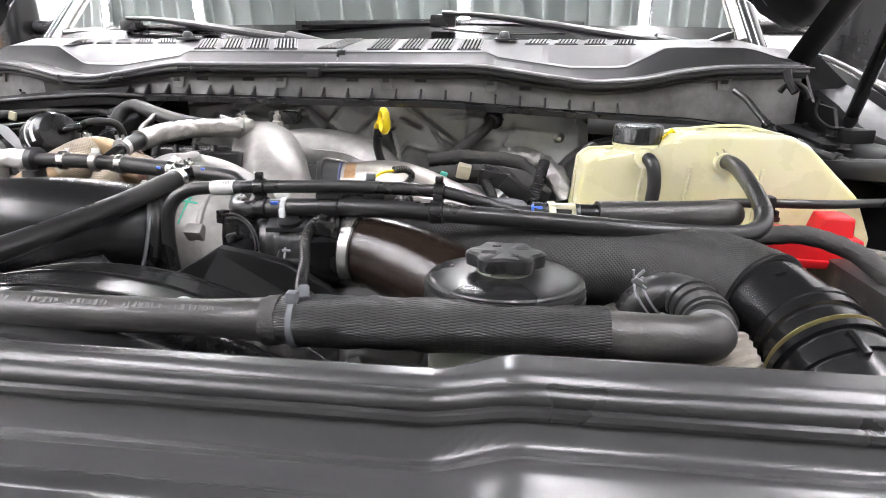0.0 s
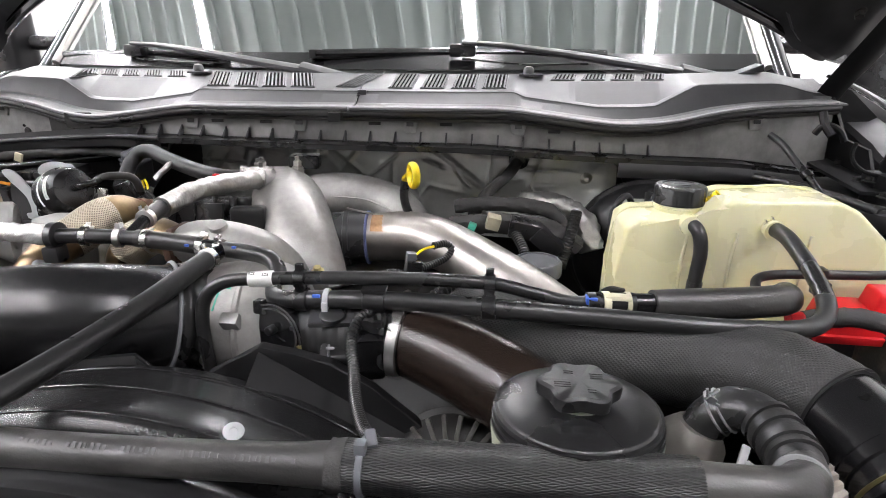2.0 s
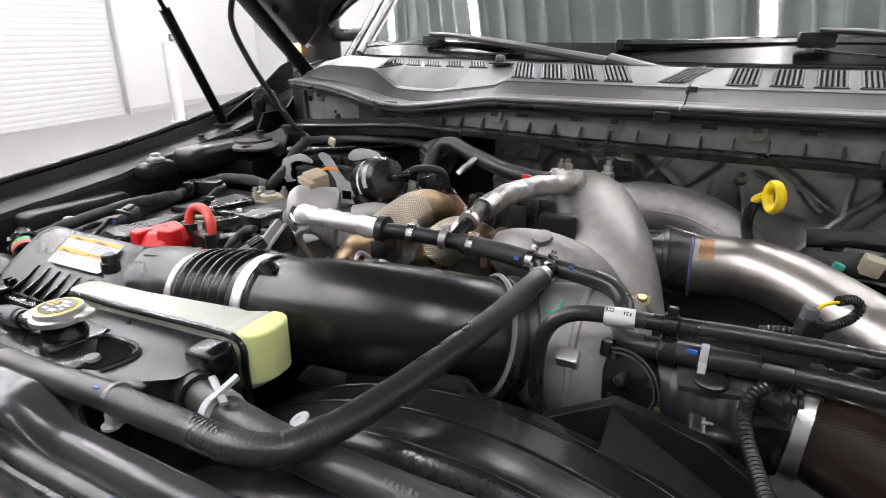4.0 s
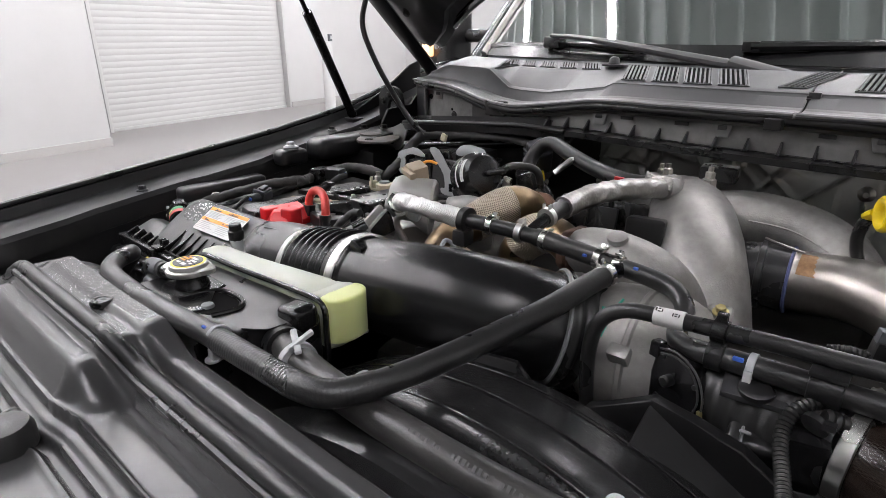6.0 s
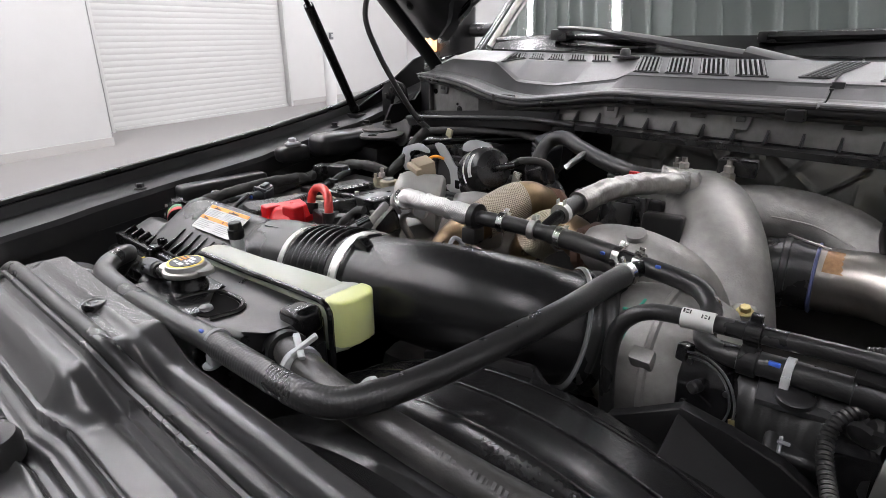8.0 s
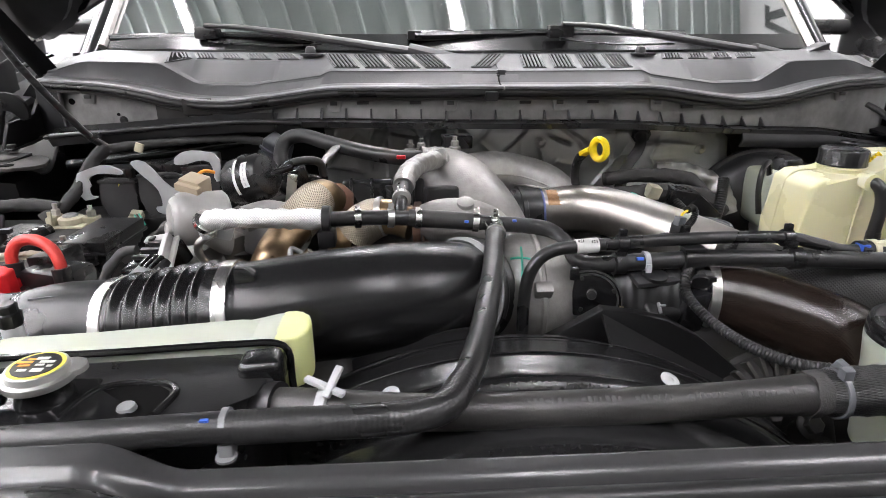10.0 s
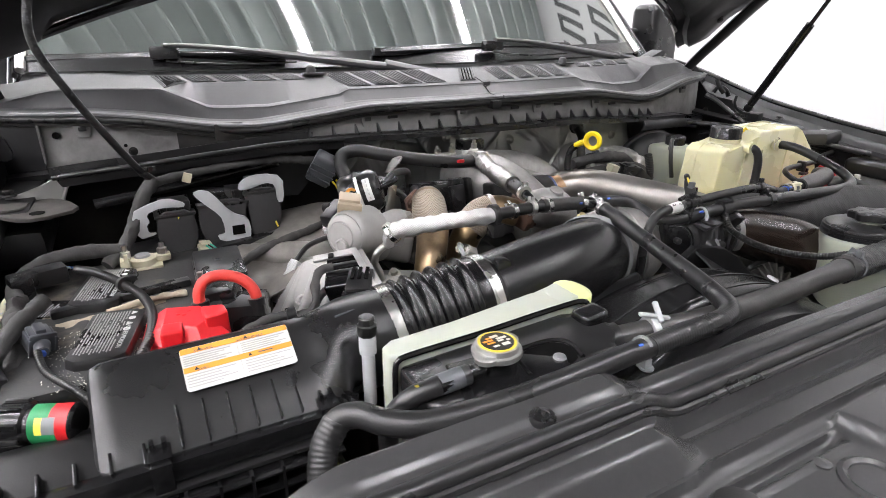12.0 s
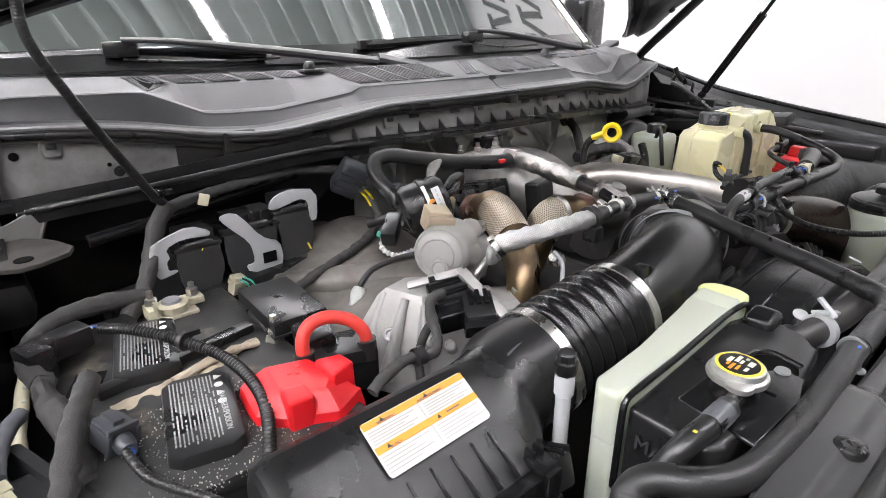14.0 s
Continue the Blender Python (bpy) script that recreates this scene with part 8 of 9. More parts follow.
tcv = thing("terminal_cover", "bright red plastic battery terminal cover with a cable hoop", "terminal cover", (-0.70, 0.675, 1.24), "terminal covers")
part("shell", loft([[Vector((x, y, z)) for x, y in ring] for z, ring in (
    (1.214, ((-0.762, 0.722), (-0.763, 0.666), (-0.744, 0.645), (-0.700, 0.620), (-0.662, 0.638), (-0.680, 0.712))),
    (1.247, ((-0.752, 0.722), (-0.760, 0.670), (-0.742, 0.650), (-0.700, 0.628), (-0.667, 0.645), (-0.686, 0.709))),
    (1.250, ((-0.749, 0.721), (-0.757, 0.671), (-0.740, 0.653), (-0.700, 0.632), (-0.671, 0.647), (-0.687, 0.708))),
    (1.263, ((-0.731, 0.713), (-0.738, 0.670), (-0.731, 0.661), (-0.702, 0.641), (-0.684, 0.660), (-0.691, 0.701))),
    (1.265, ((-0.728, 0.710), (-0.735, 0.671), (-0.729, 0.664), (-0.703, 0.645), (-0.688, 0.661), (-0.693, 0.698))))]), RED, tcv, "faceted red shell", smooth=20)
part("raised_pad", prism([(-0.738, 0.668), (-0.714, 0.664), (-0.717, 0.637), (-0.742, 0.640)], 0.050, pose(0, 0, 1.217), 0.004, 3, 0.95), RED, tcv)
part("cable_hood", prism([(-0.694, 0.684), (-0.667, 0.677), (-0.665, 0.654), (-0.693, 0.648)], 0.046, pose(0, 0, 1.226), 0.004, 3, 0.94), RED, tcv)
part("moulded_marks", join(box((-0.718, 0.686, 1.2652), (0.004, 0.004, 0.0012), None, 0.0004), box((-0.712, 0.682, 1.2652), (0.004, 0.004, 0.0012), None, 0.0004), box((-0.706, 0.690, 1.2652), (0.005, 0.002, 0.0012), None, 0.0004)), RED, tcv)
rh = thing("battery_cable", "red battery cable hoop with black ends", "battery cable", (-0.65, 0.70, 1.24))
part("cable", tube([(-0.690, 0.706, 1.255), (-0.691, 0.709, 1.275), (-0.682, 0.712, 1.290), (-0.662, 0.711, 1.294), (-0.640, 0.703, 1.287), (-0.628, 0.695, 1.272), (-0.626, 0.692, 1.25)], 0.0070, 16, 0.005), REDCABLE, rh)
for a, b in (((-0.690, 0.706, 1.248), (-0.6905, 0.708, 1.266)), ((-0.626, 0.692, 1.242), (-0.6268, 0.693, 1.264))):
    part("boot", tube([a, b], 0.0105, 14, 0.005), RUBBER, rh)
part("fuse_block", box((0, 0, 0), (0.070, 0.050, 0.05), pose(-0.645, 0.715, 1.232, 0, 0, -18), 0.006), PLASTIC, rh, "black fuse block")
part("fuse_cover", box((0, 0, 0), (0.040, 0.05, 0.03), pose(-0.66, 0.742, 1.254, 0, -10, -18), 0.006), PLASTIC, rh)
part("ground_lead", tube([(-0.66, 0.635, 1.243), (-0.64, 0.640, 1.252), (-0.61, 0.645, 1.255), (-0.585, 0.640, 1.252), (-0.565, 0.650, 1.255), (-0.555, 0.675, 1.275), (-0.545, 0.685, 1.285), (-0.528, 0.683, 1.288)], 0.0056, 12, None, None, 1, 0.002), TAPE, rh)
part("collar", ring_band((-0.597, 0.643, 1.2535), (1, 0, 0), 0.008, 0.012, 0.002, 14), PLASTIC, rh)

fb = thing("fuse_box", "small black fuse box with a snap lid", "fuse box", (-0.64, 0.87, 1.15))
fm = pose(-0.649, 0.842, 1.219, 0, 0, -3)
part("base", box((0, 0, 0), (0.060, 0.108, 0.06), fm, 0.005), PLASTIC, fb)
part("lid", box((0, 0, 0.033), (0.066, 0.114, 0.022), fm, 0.004), PLASTIC, fb)
part("lid_rim", box((0, 0, 0.026), (0.070, 0.118, 0.004), fm, 0.0015), PLASTIC, fb)
part("latch", box((0.012, -0.060, 0.020), (0.018, 0.008, 0.016), fm, 0.002), PLASTIC, fb)
pcn = thing("plug_connector", "ivory plug with green wires beside the relays", "plug", (-0.652, 0.965, 1.27))
part("shell", box((0, 0, 0), (0.018, 0.016, 0.026), pose(-0.655, 0.962, 1.240, 10, 10, 10), 0.0025), DULLIVORY, pcn)
part("plug_collar", box((0, -0.002, 0.004), (0.022, 0.018, 0.007), pose(-0.655, 0.962, 1.240, 10, 10, 10), 0.0015), DULLIVORY, pcn)
for k in range(3):
    part("wire", tube([(-0.655 + 0.004 * k, 0.955, 1.250), (-0.649 + 0.004 * k, 0.948, 1.246), (-0.643 + 0.004 * k, 0.944, 1.234)], 0.0014, 6), GREENINK if k != 1 else PLASTIC, pcn)


def relay(cup, bracket, label, y=0.985):
    """A rounded black cup hung in a flat pale bracket."""
    x0, x1, z0, z1 = cup
    r = thing("relay", label, "relay", ((x0 + x1) / 2, y + 0.02, z0), "relays")
    h = z1 - z0
    o = [(x0, z1), (x0 - 0.001, z0 + 0.45 * h), (x0 + 0.004, z0 + 0.14 * h), (x0 + 0.016, z0), (x1 - 0.016, z0), (x1 - 0.004, z0 + 0.14 * h), (x1 + 0.001, z0 + 0.45 * h), (x1, z1)]
    part("cup", prism(soften(o, 1), 0.050, PY(y + 0.051), 0.012, 4), COVER, r)
    part("collar", box(((x0 + x1) / 2, y + 0.028, z1 - 0.008), (x1 - x0 + 0.004, 0.056, 0.007), None, 0.003), PLASTIC, r)
    part("cap_block", box(((x0 + x1) / 2 + 0.002, y + 0.028, z1 + 0.004), (x1 - x0 - 0.012, 0.040, 0.018), None, 0.004), PLASTIC, r)
    for k in range(3):
        part("cap_rib", box((x0 + (x1 - x0) * (0.28 + 0.22 * k), y + 0.008, z1 + 0.004), (0.004, 0.006, 0.016), None, 0.001), PLASTIC, r)
    part("bracket", prism(soften(bracket, 1), 0.003, PY(y), 0.0008), GREYP, r, "flat pale grey bracket")
    return r


r1 = relay((-0.718, -0.660, 1.226, 1.304), [(-0.751, 1.31), (-0.73, 1.319), (-0.698, 1.328), (-0.672, 1.316), (-0.675, 1.308), (-0.709, 1.314), (-0.732, 1.305), (-0.726, 1.291), (-0.733, 1.288), (-0.732, 1.273), (-0.72, 1.274), (-0.721, 1.27), (-0.748, 1.265)],
           "black relay in a white flat bracket with a yellow mark")
r2 = relay((-0.654, -0.574, 1.232, 1.312), [(-0.66, 1.33), (-0.647, 1.334), (-0.631, 1.328), (-0.605, 1.288), (-0.578, 1.278), (-0.575, 1.249), (-0.584, 1.232), (-0.627, 1.242), (-0.631, 1.254), (-0.617, 1.253), (-0.618, 1.267), (-0.621, 1.287), (-0.652, 1.317)],
           "black relay behind a white bracket with a square hole")
r3 = relay((-0.580, -0.522, 1.234, 1.324), [(-0.588, 1.335), (-0.576, 1.345), (-0.553, 1.349), (-0.514, 1.342), (-0.515, 1.297), (-0.527, 1.295), (-0.527, 1.328), (-0.544, 1.334), (-0.573, 1.324), (-0.589, 1.325)],
           "black relay in a white angled bracket")
part("square_hole", box((-0.596, 0.9812, 1.258), (0.020, 0.002, 0.016), None, 0.0005), PIT, r2)
part("yellow_mark", tube([(-0.690, 0.988, 1.284), (-0.684, 0.987, 1.293)], 0.0015, 6), YELLOWINK, r1)
part("yellow_mark", tube([(-0.533, 0.986, 1.262), (-0.530, 0.984, 1.252)], 0.0015, 6), YELLOWINK, r3)

# harnesses on the left
def harness(label, pts, r, m=None, rib=None, rough=0.0025):
    w = thing("wiring_harness", label, "wiring harness", pts[0], "wiring harnesses")
    part("harness", tube([tuple(p) for p in pts], r, 14, None, rib, 1.0, rough), m or TAPE, w)
    return w


harness("thick cloth-taped harness rising to the hood", [(-0.795, 0.945, 1.245), (-0.77, 0.965, 1.262), (-0.752, 0.985, 1.285), (-0.735, 1.005, 1.320), (-0.709, 1.021, 1.350)], 0.0105)
w2 = thing("hood_cable", "corrugated black cable rising to the open hood", "cable", (-0.71, 1.02, 1.35))
part("conduit", tube([(-0.709, 1.021, 1.348), (-0.728, 1.005, 1.372), (-0.762, 0.985, 1.432), (-0.795, 0.970, 1.495), (-0.822, 0.965, 1.560), (-0.815, 0.975, 1.62), (-0.79, 0.99, 1.70)], 0.0056, 12, None, (0.0032, 0.0005)), LOOM, w2)
part("tie", join(ring_band((-0.722, 1.010, 1.366), (-0.4, -0.3, 0.8), 0.0075, 0.006, 0.001, 14), box((-0.71, 1.0, 1.372), (0.01, 0.006, 0.006))), PLASTIC, w2)
w3 = harness("cloth-taped harness arching over the battery", [(-0.770, 0.960, 1.262), (-0.815, 0.955, 1.268), (-0.86, 0.945, 1.268), (-0.890, 0.915, 1.262), (-0.900, 0.88, 1.255), (-0.895, 0.845, 1.252)], 0.0105)
part("branch", tube([(-0.895, 0.850, 1.252), (-0.893, 0.80, 1.248), (-0.885, 0.74, 1.240), (-0.888, 0.69, 1.225), (-0.895, 0.64, 1.20)], 0.0105, 16, None, None, 1, 0.005), TAPE, w3)
part("tape_bulge", tube([(-0.892, 0.80, 1.248), (-0.887, 0.765, 1.244), (-0.886, 0.73, 1.237)], 0.0128, 16, None, None, 1, 0.004), TAPE, w3)
w4 = harness("harness along the bulkhead", [(-0.709, 1.021, 1.345), (-0.67, 1.035, 1.348), (-0.60, 1.050, 1.352), (-0.52, 1.055, 1.355), (-0.46, 1.05, 1.350), (-0.432, 1.045, 1.345)], 0.0075)
part("bright_band", box((0, 0, 0), (0.014, 0.006, 0.016), pose(-0.66, 1.028, 1.345, 0, 20, 0), 0.002), IVORY, w4)
pc1 = thing("harness_connector", "slate grey multi-pin connector with yellow wires", "connector", (-0.43, 1.03, 1.33))
part("shell", box((0, 0, 0), (0.044, 0.034, 0.056), pose(-0.430, 1.025, 1.335, 20, 30, -20), 0.007, 3), SLATE, pc1)
for k in range(3):
    part("shell_rib", box((0, -0.018, -0.014 + 0.012 * k), (0.046, 0.004, 0.005), pose(-0.430, 1.025, 1.335, 20, 30, -20), 0.001), SLATE, pc1)
part("wire", tube([(-0.412, 1.01, 1.315), (-0.405, 1.005, 1.306), (-0.402, 1.0, 1.295)], 0.002, 6), YELLOW, pc1)
part("wire", tube([(-0.418, 1.012, 1.312), (-0.412, 1.005, 1.302), (-0.41, 0.998, 1.29)], 0.002, 6), YELLOW, pc1)
harness("slim harness running down to the engine", [(-0.405, 1.01, 1.300), (-0.405, 0.985, 1.275), (-0.44, 0.955, 1.262), (-0.50, 0.925, 1.255), (-0.55, 0.91, 1.25), (-0.585, 0.905, 1.24), (-0.612, 0.908, 1.222), (-0.632, 0.925, 1.185)], 0.0068)
w6 = harness("black corrugated loom crossing the battery", [(-0.830, 0.905, 1.262), (-0.805, 0.865, 1.268), (-0.775, 0.815, 1.266), (-0.752, 0.765, 1.262), (-0.745, 0.715, 1.258), (-0.752, 0.665, 1.252), (-0.775, 0.615, 1.24), (-0.80, 0.585, 1.22), (-0.825, 0.565, 1.21)], 0.0052, LOOM, (0.0045, 0.0016), 0)
part("tie", join(ring_band((-0.772, 0.809, 1.2658), (0.5, -0.85, 0), 0.0088, 0.006, 0.0012, 14), box((-0.762, 0.812, 1.272), (0.014, 0.008, 0.006))), PLASTIC, w6)
for k, c in enumerate((BLUE, WHITE_L)):
    part("wire", tube([(-0.832 - 0.004 * k, 0.908, 1.264), (-0.85, 0.918 + 0.004 * k, 1.264), (-0.862, 0.915, 1.262)], 0.0016, 6), c, w6)
cn = thing("inline_connector", "black inline connector above the battery", "connector", (-0.87, 0.90, 1.25))
part("shell", box((0, 0, 0), (0.055, 0.028, 0.024), pose(-0.868, 0.898, 1.262, 0, 0, 18), 0.004), PLASTIC, cn)
part("collar", box((0, 0, 0), (0.026, 0.036, 0.032), pose(-0.893, 0.884, 1.258, 0, 0, 18), 0.005), PLASTIC, cn)
sc2 = thing("sensor_connector", "slate grey sensor plug with a blue core", "connector", (-0.86, 0.70, 1.25))
sq = pose(-0.861, 0.724, 1.252, 10, 10, 20)
part("shell", box((0, 0, 0), (0.022, 0.028, 0.023), sq, 0.0025, 2), SLATE, sc2)
for s_ in (-1, 1):
    part("shell_rail", box((s_ * 0.0125, -0.003, 0), (0.003, 0.026, 0.018), sq, 0.001), SLATE, sc2)
part("collar", box((0, -0.012, 0), (0.027, 0.004, 0.027), sq, 0.0015), SLATE, sc2)
part("shell_latch", box((0.0, 0.002, 0.013), (0.010, 0.018, 0.006), sq, 0.0015), SLATE, sc2)
part("nose", lathe([(0.0085, 0), (0.0085, 0.010), (0.0070, 0.012), (0.0065, 0.018), (0.004, 0.019)], frame_at((-0.858, 0.712, 1.250), (0.1, -1, -0.05)), 20), SLATE, sc2)
part("core", lathe([(0.0035, 0.018), (0.0035, 0.022), (0.001, 0.023)], frame_at((-0.858, 0.712, 1.250), (0.1, -1, -0.05)), 14), BLUE, sc2)
part("lead", tube([(-0.860, 0.690, 1.254), (-0.852, 0.660, 1.243), (-0.82, 0.61, 1.236), (-0.80, 0.58, 1.225)], 0.0040, 12, None, (0.0035, 0.0006)), LOOM, sc2)

# harness cluster on the left front: seen over the air box
harness("cloth-taped harness behind the air box", [(-0.93, 0.60, 1.235), (-0.91, 0.66, 1.25), (-0.885, 0.74, 1.262), (-0.86, 0.80, 1.266)], 0.0095)
pl1 = thing("harness_plug", "ivory tape sleeve on a taped harness", "plug", (-0.86, 0.83, 1.25))
part("sleeve", tube([(-0.902, 0.880, 1.252), (-0.910, 0.852, 1.244), (-0.920, 0.822, 1.230), (-0.925, 0.802, 1.216)], 0.0066, 14, None, None, 1, 0.001), IVORY, pl1, "ivory tape sleeve")
for k in range(3):
    part("tape_print", box((-0.9075 - 0.004 * k, 0.853 - 0.014 * k, 1.2508 - 0.006 * k), (0.003, 0.009, 0.0006), None), GREYINK, pl1)
jc = thing("jump_canister", "black canister with red, green and yellow label", "canister", (-0.85, 0.53, 1.1))
jm = frame_at((-0.848, 0.552, 1.2505), (0.031, -0.014, 0))
part("canister", lathe([(0.001, -0.075), (0.012, -0.075), (0.012, -0.045), (0.015, -0.043), (0.015, -0.030), (0.0200, -0.028), (0.0205, -0.006), (0.0175, -0.004), (0.0172, 0.034), (0.015, 0.036), (0.001, 0.036)], jm, 32), PLASTIC_S, jc)
part("bracket_foot", box((-0.868, 0.562, 1.216), (0.03, 0.02, 0.062), None, 0.004), PLASTIC, jc)
part("latch_rib", join(*[box((0.0208 * math.cos(a), 0.0208 * math.sin(a), -0.017), (0.004, 0.004, 0.020), jm, 0.001) for a in (1.2, 1.9, 2.6, 3.3)]), PLASTIC, jc)
for c, a0, a1, u0, u1 in ((GREENLAB, 70, 128, 0.000, 0.017), (RED, 70, 128, 0.017, 0.033), (GREENLAB, 128, 152, 0.000, 0.006), (YELLOWINK, 128, 178, 0.006, 0.012), (GREYC, 128, 178, 0.012, 0.023), (RED, 128, 215, 0.023, 0.033), (GREENLAB, 152, 215, 0.000, 0.006), (GREENLAB, 178, 215, 0.006, 0.023)):
    part("label_field", grid(10, 1, lambda u, v, a0=a0, a1=a1, u0=u0, u1=u1: jm @ Vector((0.0178 * math.cos(radians(a0 + (a1 - a0) * u)), 0.0178 * math.sin(radians(a0 + (a1 - a0) * u)), u0 + (u1 - u0) * v))), c, jc, "printed colour field")
gb = thing("ground_bolt", "zinc-plated ground bolt with a wide washer", "bolt", (-0.939, 0.666, 1.236))
part("washer", lathe([(0.0190, 0), (0.0195, 0.003), (0.0165, 0.0055), (0.010, 0.006)], pose(-0.939, 0.666, 1.239, 6, 6, 0), 32), ZINC, gb)
part("head", lathe([(0.0085, 0.005), (0.0085, 0.012), (0.0075, 0.0135), (0.001, 0.0135)], pose(-0.939, 0.666, 1.239, 6, 6, 20), 6), ZINC, gb)
part("lug", join(box((0, 0, 0), (0.026, 0.022, 0.003), pose(-0.946, 0.708, 1.241, 0, 0, 12), 0.001), box((0, 0, 0), (0.016, 0.020, 0.003), pose(-0.943, 0.726, 1.242, 0, 0, 12), 0.001)), IVORY, gb, "pale tinned cable lug")
part("lug_bolt", lathe([(0.0078, 0), (0.0078, 0.002), (0.0058, 0.003), (0.0058, 0.008), (0.0048, 0.009), (0.001, 0.009)], pose(-0.948, 0.706, 1.2425), 6), GUNK, gb)
part("cable", tube([(-0.942, 0.732, 1.245), (-0.938, 0.755, 1.25), (-0.928, 0.785, 1.252), (-0.916, 0.806, 1.250)], 0.0072, 12, None, None, 1, 0.001), GREYD, gb)
part("cradle", join(box((-0.945, 0.69, 1.211), (0.075, 0.105, 0.052), None, 0.012, 3), box((0, 0, 0), (0.012, 0.12, 0.03), pose(-0.912, 0.72, 1.228, 0, 12, 18), 0.004)), BODY_M, gb, "black bracket under the bolt")
wt = thing("wing_tray", "black plastic tray at the wing's edge", "tray", (-0.95, 0.6, 1.1))
part("tray", box((0, 0, 0), (0.16, 0.24, 0.06), pose(-0.93, 0.60, 1.155, 0, 0, 6), 0.015, 3), BODY_M, wt)
part("rib", box((0, 0, 0), (0.02, 0.2, 0.02), pose(-0.90, 0.66, 1.19, 0, 0, 12), 0.005), BODY_M, wt)

# EGR valve group: bright castings, motor, connectors
eg = thing("egr_valve", "bright cast aluminium EGR valve with an electric motor", "EGR valve", (-0.50, 0.74, 1.15))
part("housing", loft([[Vector((x, y, z)) for x, y in ring] for z, ring in (
    (1.150, ((-0.610, 0.805), (-0.548, 0.680), (-0.450, 0.672), (-0.430, 0.785), (-0.500, 0.850))),
    (1.205, ((-0.580, 0.795), (-0.533, 0.702), (-0.460, 0.688), (-0.445, 0.778), (-0.508, 0.825))),
    (1.256, ((-0.548, 0.784), (-0.528, 0.722), (-0.475, 0.702), (-0.460, 0.766), (-0.506, 0.795))),
    (1.264, ((-0.540, 0.778), (-0.523, 0.729), (-0.480, 0.712), (-0.466, 0.760), (-0.505, 0.786))))]), CAST_L, eg, "pale tapered casting", smooth=24)
for q in (((-0.541, 0.778, 1.258), (-0.562, 0.776, 1.215), (-0.588, 0.772, 1.165)), ((-0.536, 0.744, 1.260), (-0.553, 0.742, 1.215), (-0.574, 0.738, 1.165)), ((-0.524, 0.722, 1.256), (-0.536, 0.712, 1.212), (-0.548, 0.700, 1.165))):
    part("casting_rib", tube([(*p, r) for p, r in zip(q, (0.005, 0.008, 0.010))], None, 10, 0.008), CAST_L, eg)
for c, r in (((-0.553, 0.752, 1.212), 0.010), ((-0.527, 0.702, 1.215), 0.009), ((-0.510, 0.692, 1.208), 0.008)):
    part("bolt_boss", lathe([(r, -0.02), (r, 0.008), (r - 0.002, 0.010), (r * 0.55, 0.010), (r * 0.5, 0.006), (0.001, 0.006)], frame_at(c, (-0.55, -0.45, 0.7)), 20), CAST_L, eg)
em = frame_at((-0.474, 0.742, 1.308), (-0.80, -0.50, 0.10))
part("motor", lathe([(0.030, -0.036), (0.034, -0.032), (0.034, 0.014), (0.0335, 0.020), (0.031, 0.025), (0.0295, 0.0245), (0.0285, 0.0275), (0.0265, 0.030), (0.0215, 0.0318), (0.0205, 0.0310), (0.0195, 0.0330), (0.001, 0.0345)], em, 48), CAST_L, eg, "ringed aluminium motor dome")
part("motor_boss", lathe([(0.011, 0.028), (0.0105, 0.0375), (0.008, 0.039), (0.0065, 0.0375), (0.001, 0.0375)], em @ pose(0.004, -0.012, 0), 24), CAST_L, eg)
part("motor_skirt", loft([[em @ Vector((r * math.cos(t), 0.9 * r * math.sin(t) - d, z)) for t in np.linspace(0, 2 * math.pi, 21)[:20]] for z, r, d in ((-0.034, 0.040, 0.016), (-0.022, 0.039, 0.012), (-0.008, 0.0355, 0.004), (0.004, 0.0342, 0.0))]), CAST_L, eg)


def strap(a, b, w, th, up=(-0.4, -0.5, 0.77)):
    """A flat bar from a to b, its broad face towards up."""
    a, b = Vector(a), Vector(b)
    return box((0, 0, 0), (th, w, (b - a).length + w * 0.5), frame_at((a + b) / 2, b - a, up), 0.0012)


part("frame_top", strap((-0.538, 0.734, 1.282), (-0.494, 0.694, 1.300), 0.0055, 0.009), CAST_L, eg, "pale cast frame")
part("frame_leg", strap((-0.494, 0.694, 1.300), (-0.489, 0.625, 1.264), 0.010, 0.008), CAST_L, eg, "pale cast frame")
part("frame_edge", strap((-0.488, 0.697, 1.297), (-0.482, 0.628, 1.260), 0.004, 0.014), CAST_L, eg, "pale cast frame")
part("frame_lug", lathe([(0.007, -0.008), (0.007, 0.006), (0.004, 0.007), (0.004, 0.012)], pose(-0.484, 0.618, 1.258, -20, -20, 0), 16), ZINC, eg)
fr = frame_at((-0.512, 0.686, 1.277), (-0.30, -0.22, 0.93), (0.41, 0.89, 0.23))
part("connector_box", box((0, 0, -0.010), (0.050, 0.062, 0.030), fr, 0.004, 3), PLASTIC_S, eg, "black connector socket")
for k in range(3):
    part("socket_rib", box((0.0, 0.020 - 0.014 * k, 0.006), (0.042, 0.006, 0.008), fr, 0.0015), PLASTIC, eg)
for q in (-0.017, 0.014):
    part("socket_tooth", box((q, 0.024, 0.009), (0.008, 0.008, 0.008), fr, 0.0015), PLASTIC, eg)
pg = frame_at((-0.501, 0.655, 1.266), (-0.25, -0.30, 0.92), (0.5, 0.8, 0.3))
part("plug", box((0, 0, 0), (0.034, 0.038, 0.030), pg, 0.004), PLASTIC, eg, "black multi-pin plug")
for k in range(3):
    part("plug_rib", box((-0.009 + 0.009 * k, 0.008, 0.016), (0.005, 0.020, 0.005), pg, 0.001), PLASTIC_S, eg)
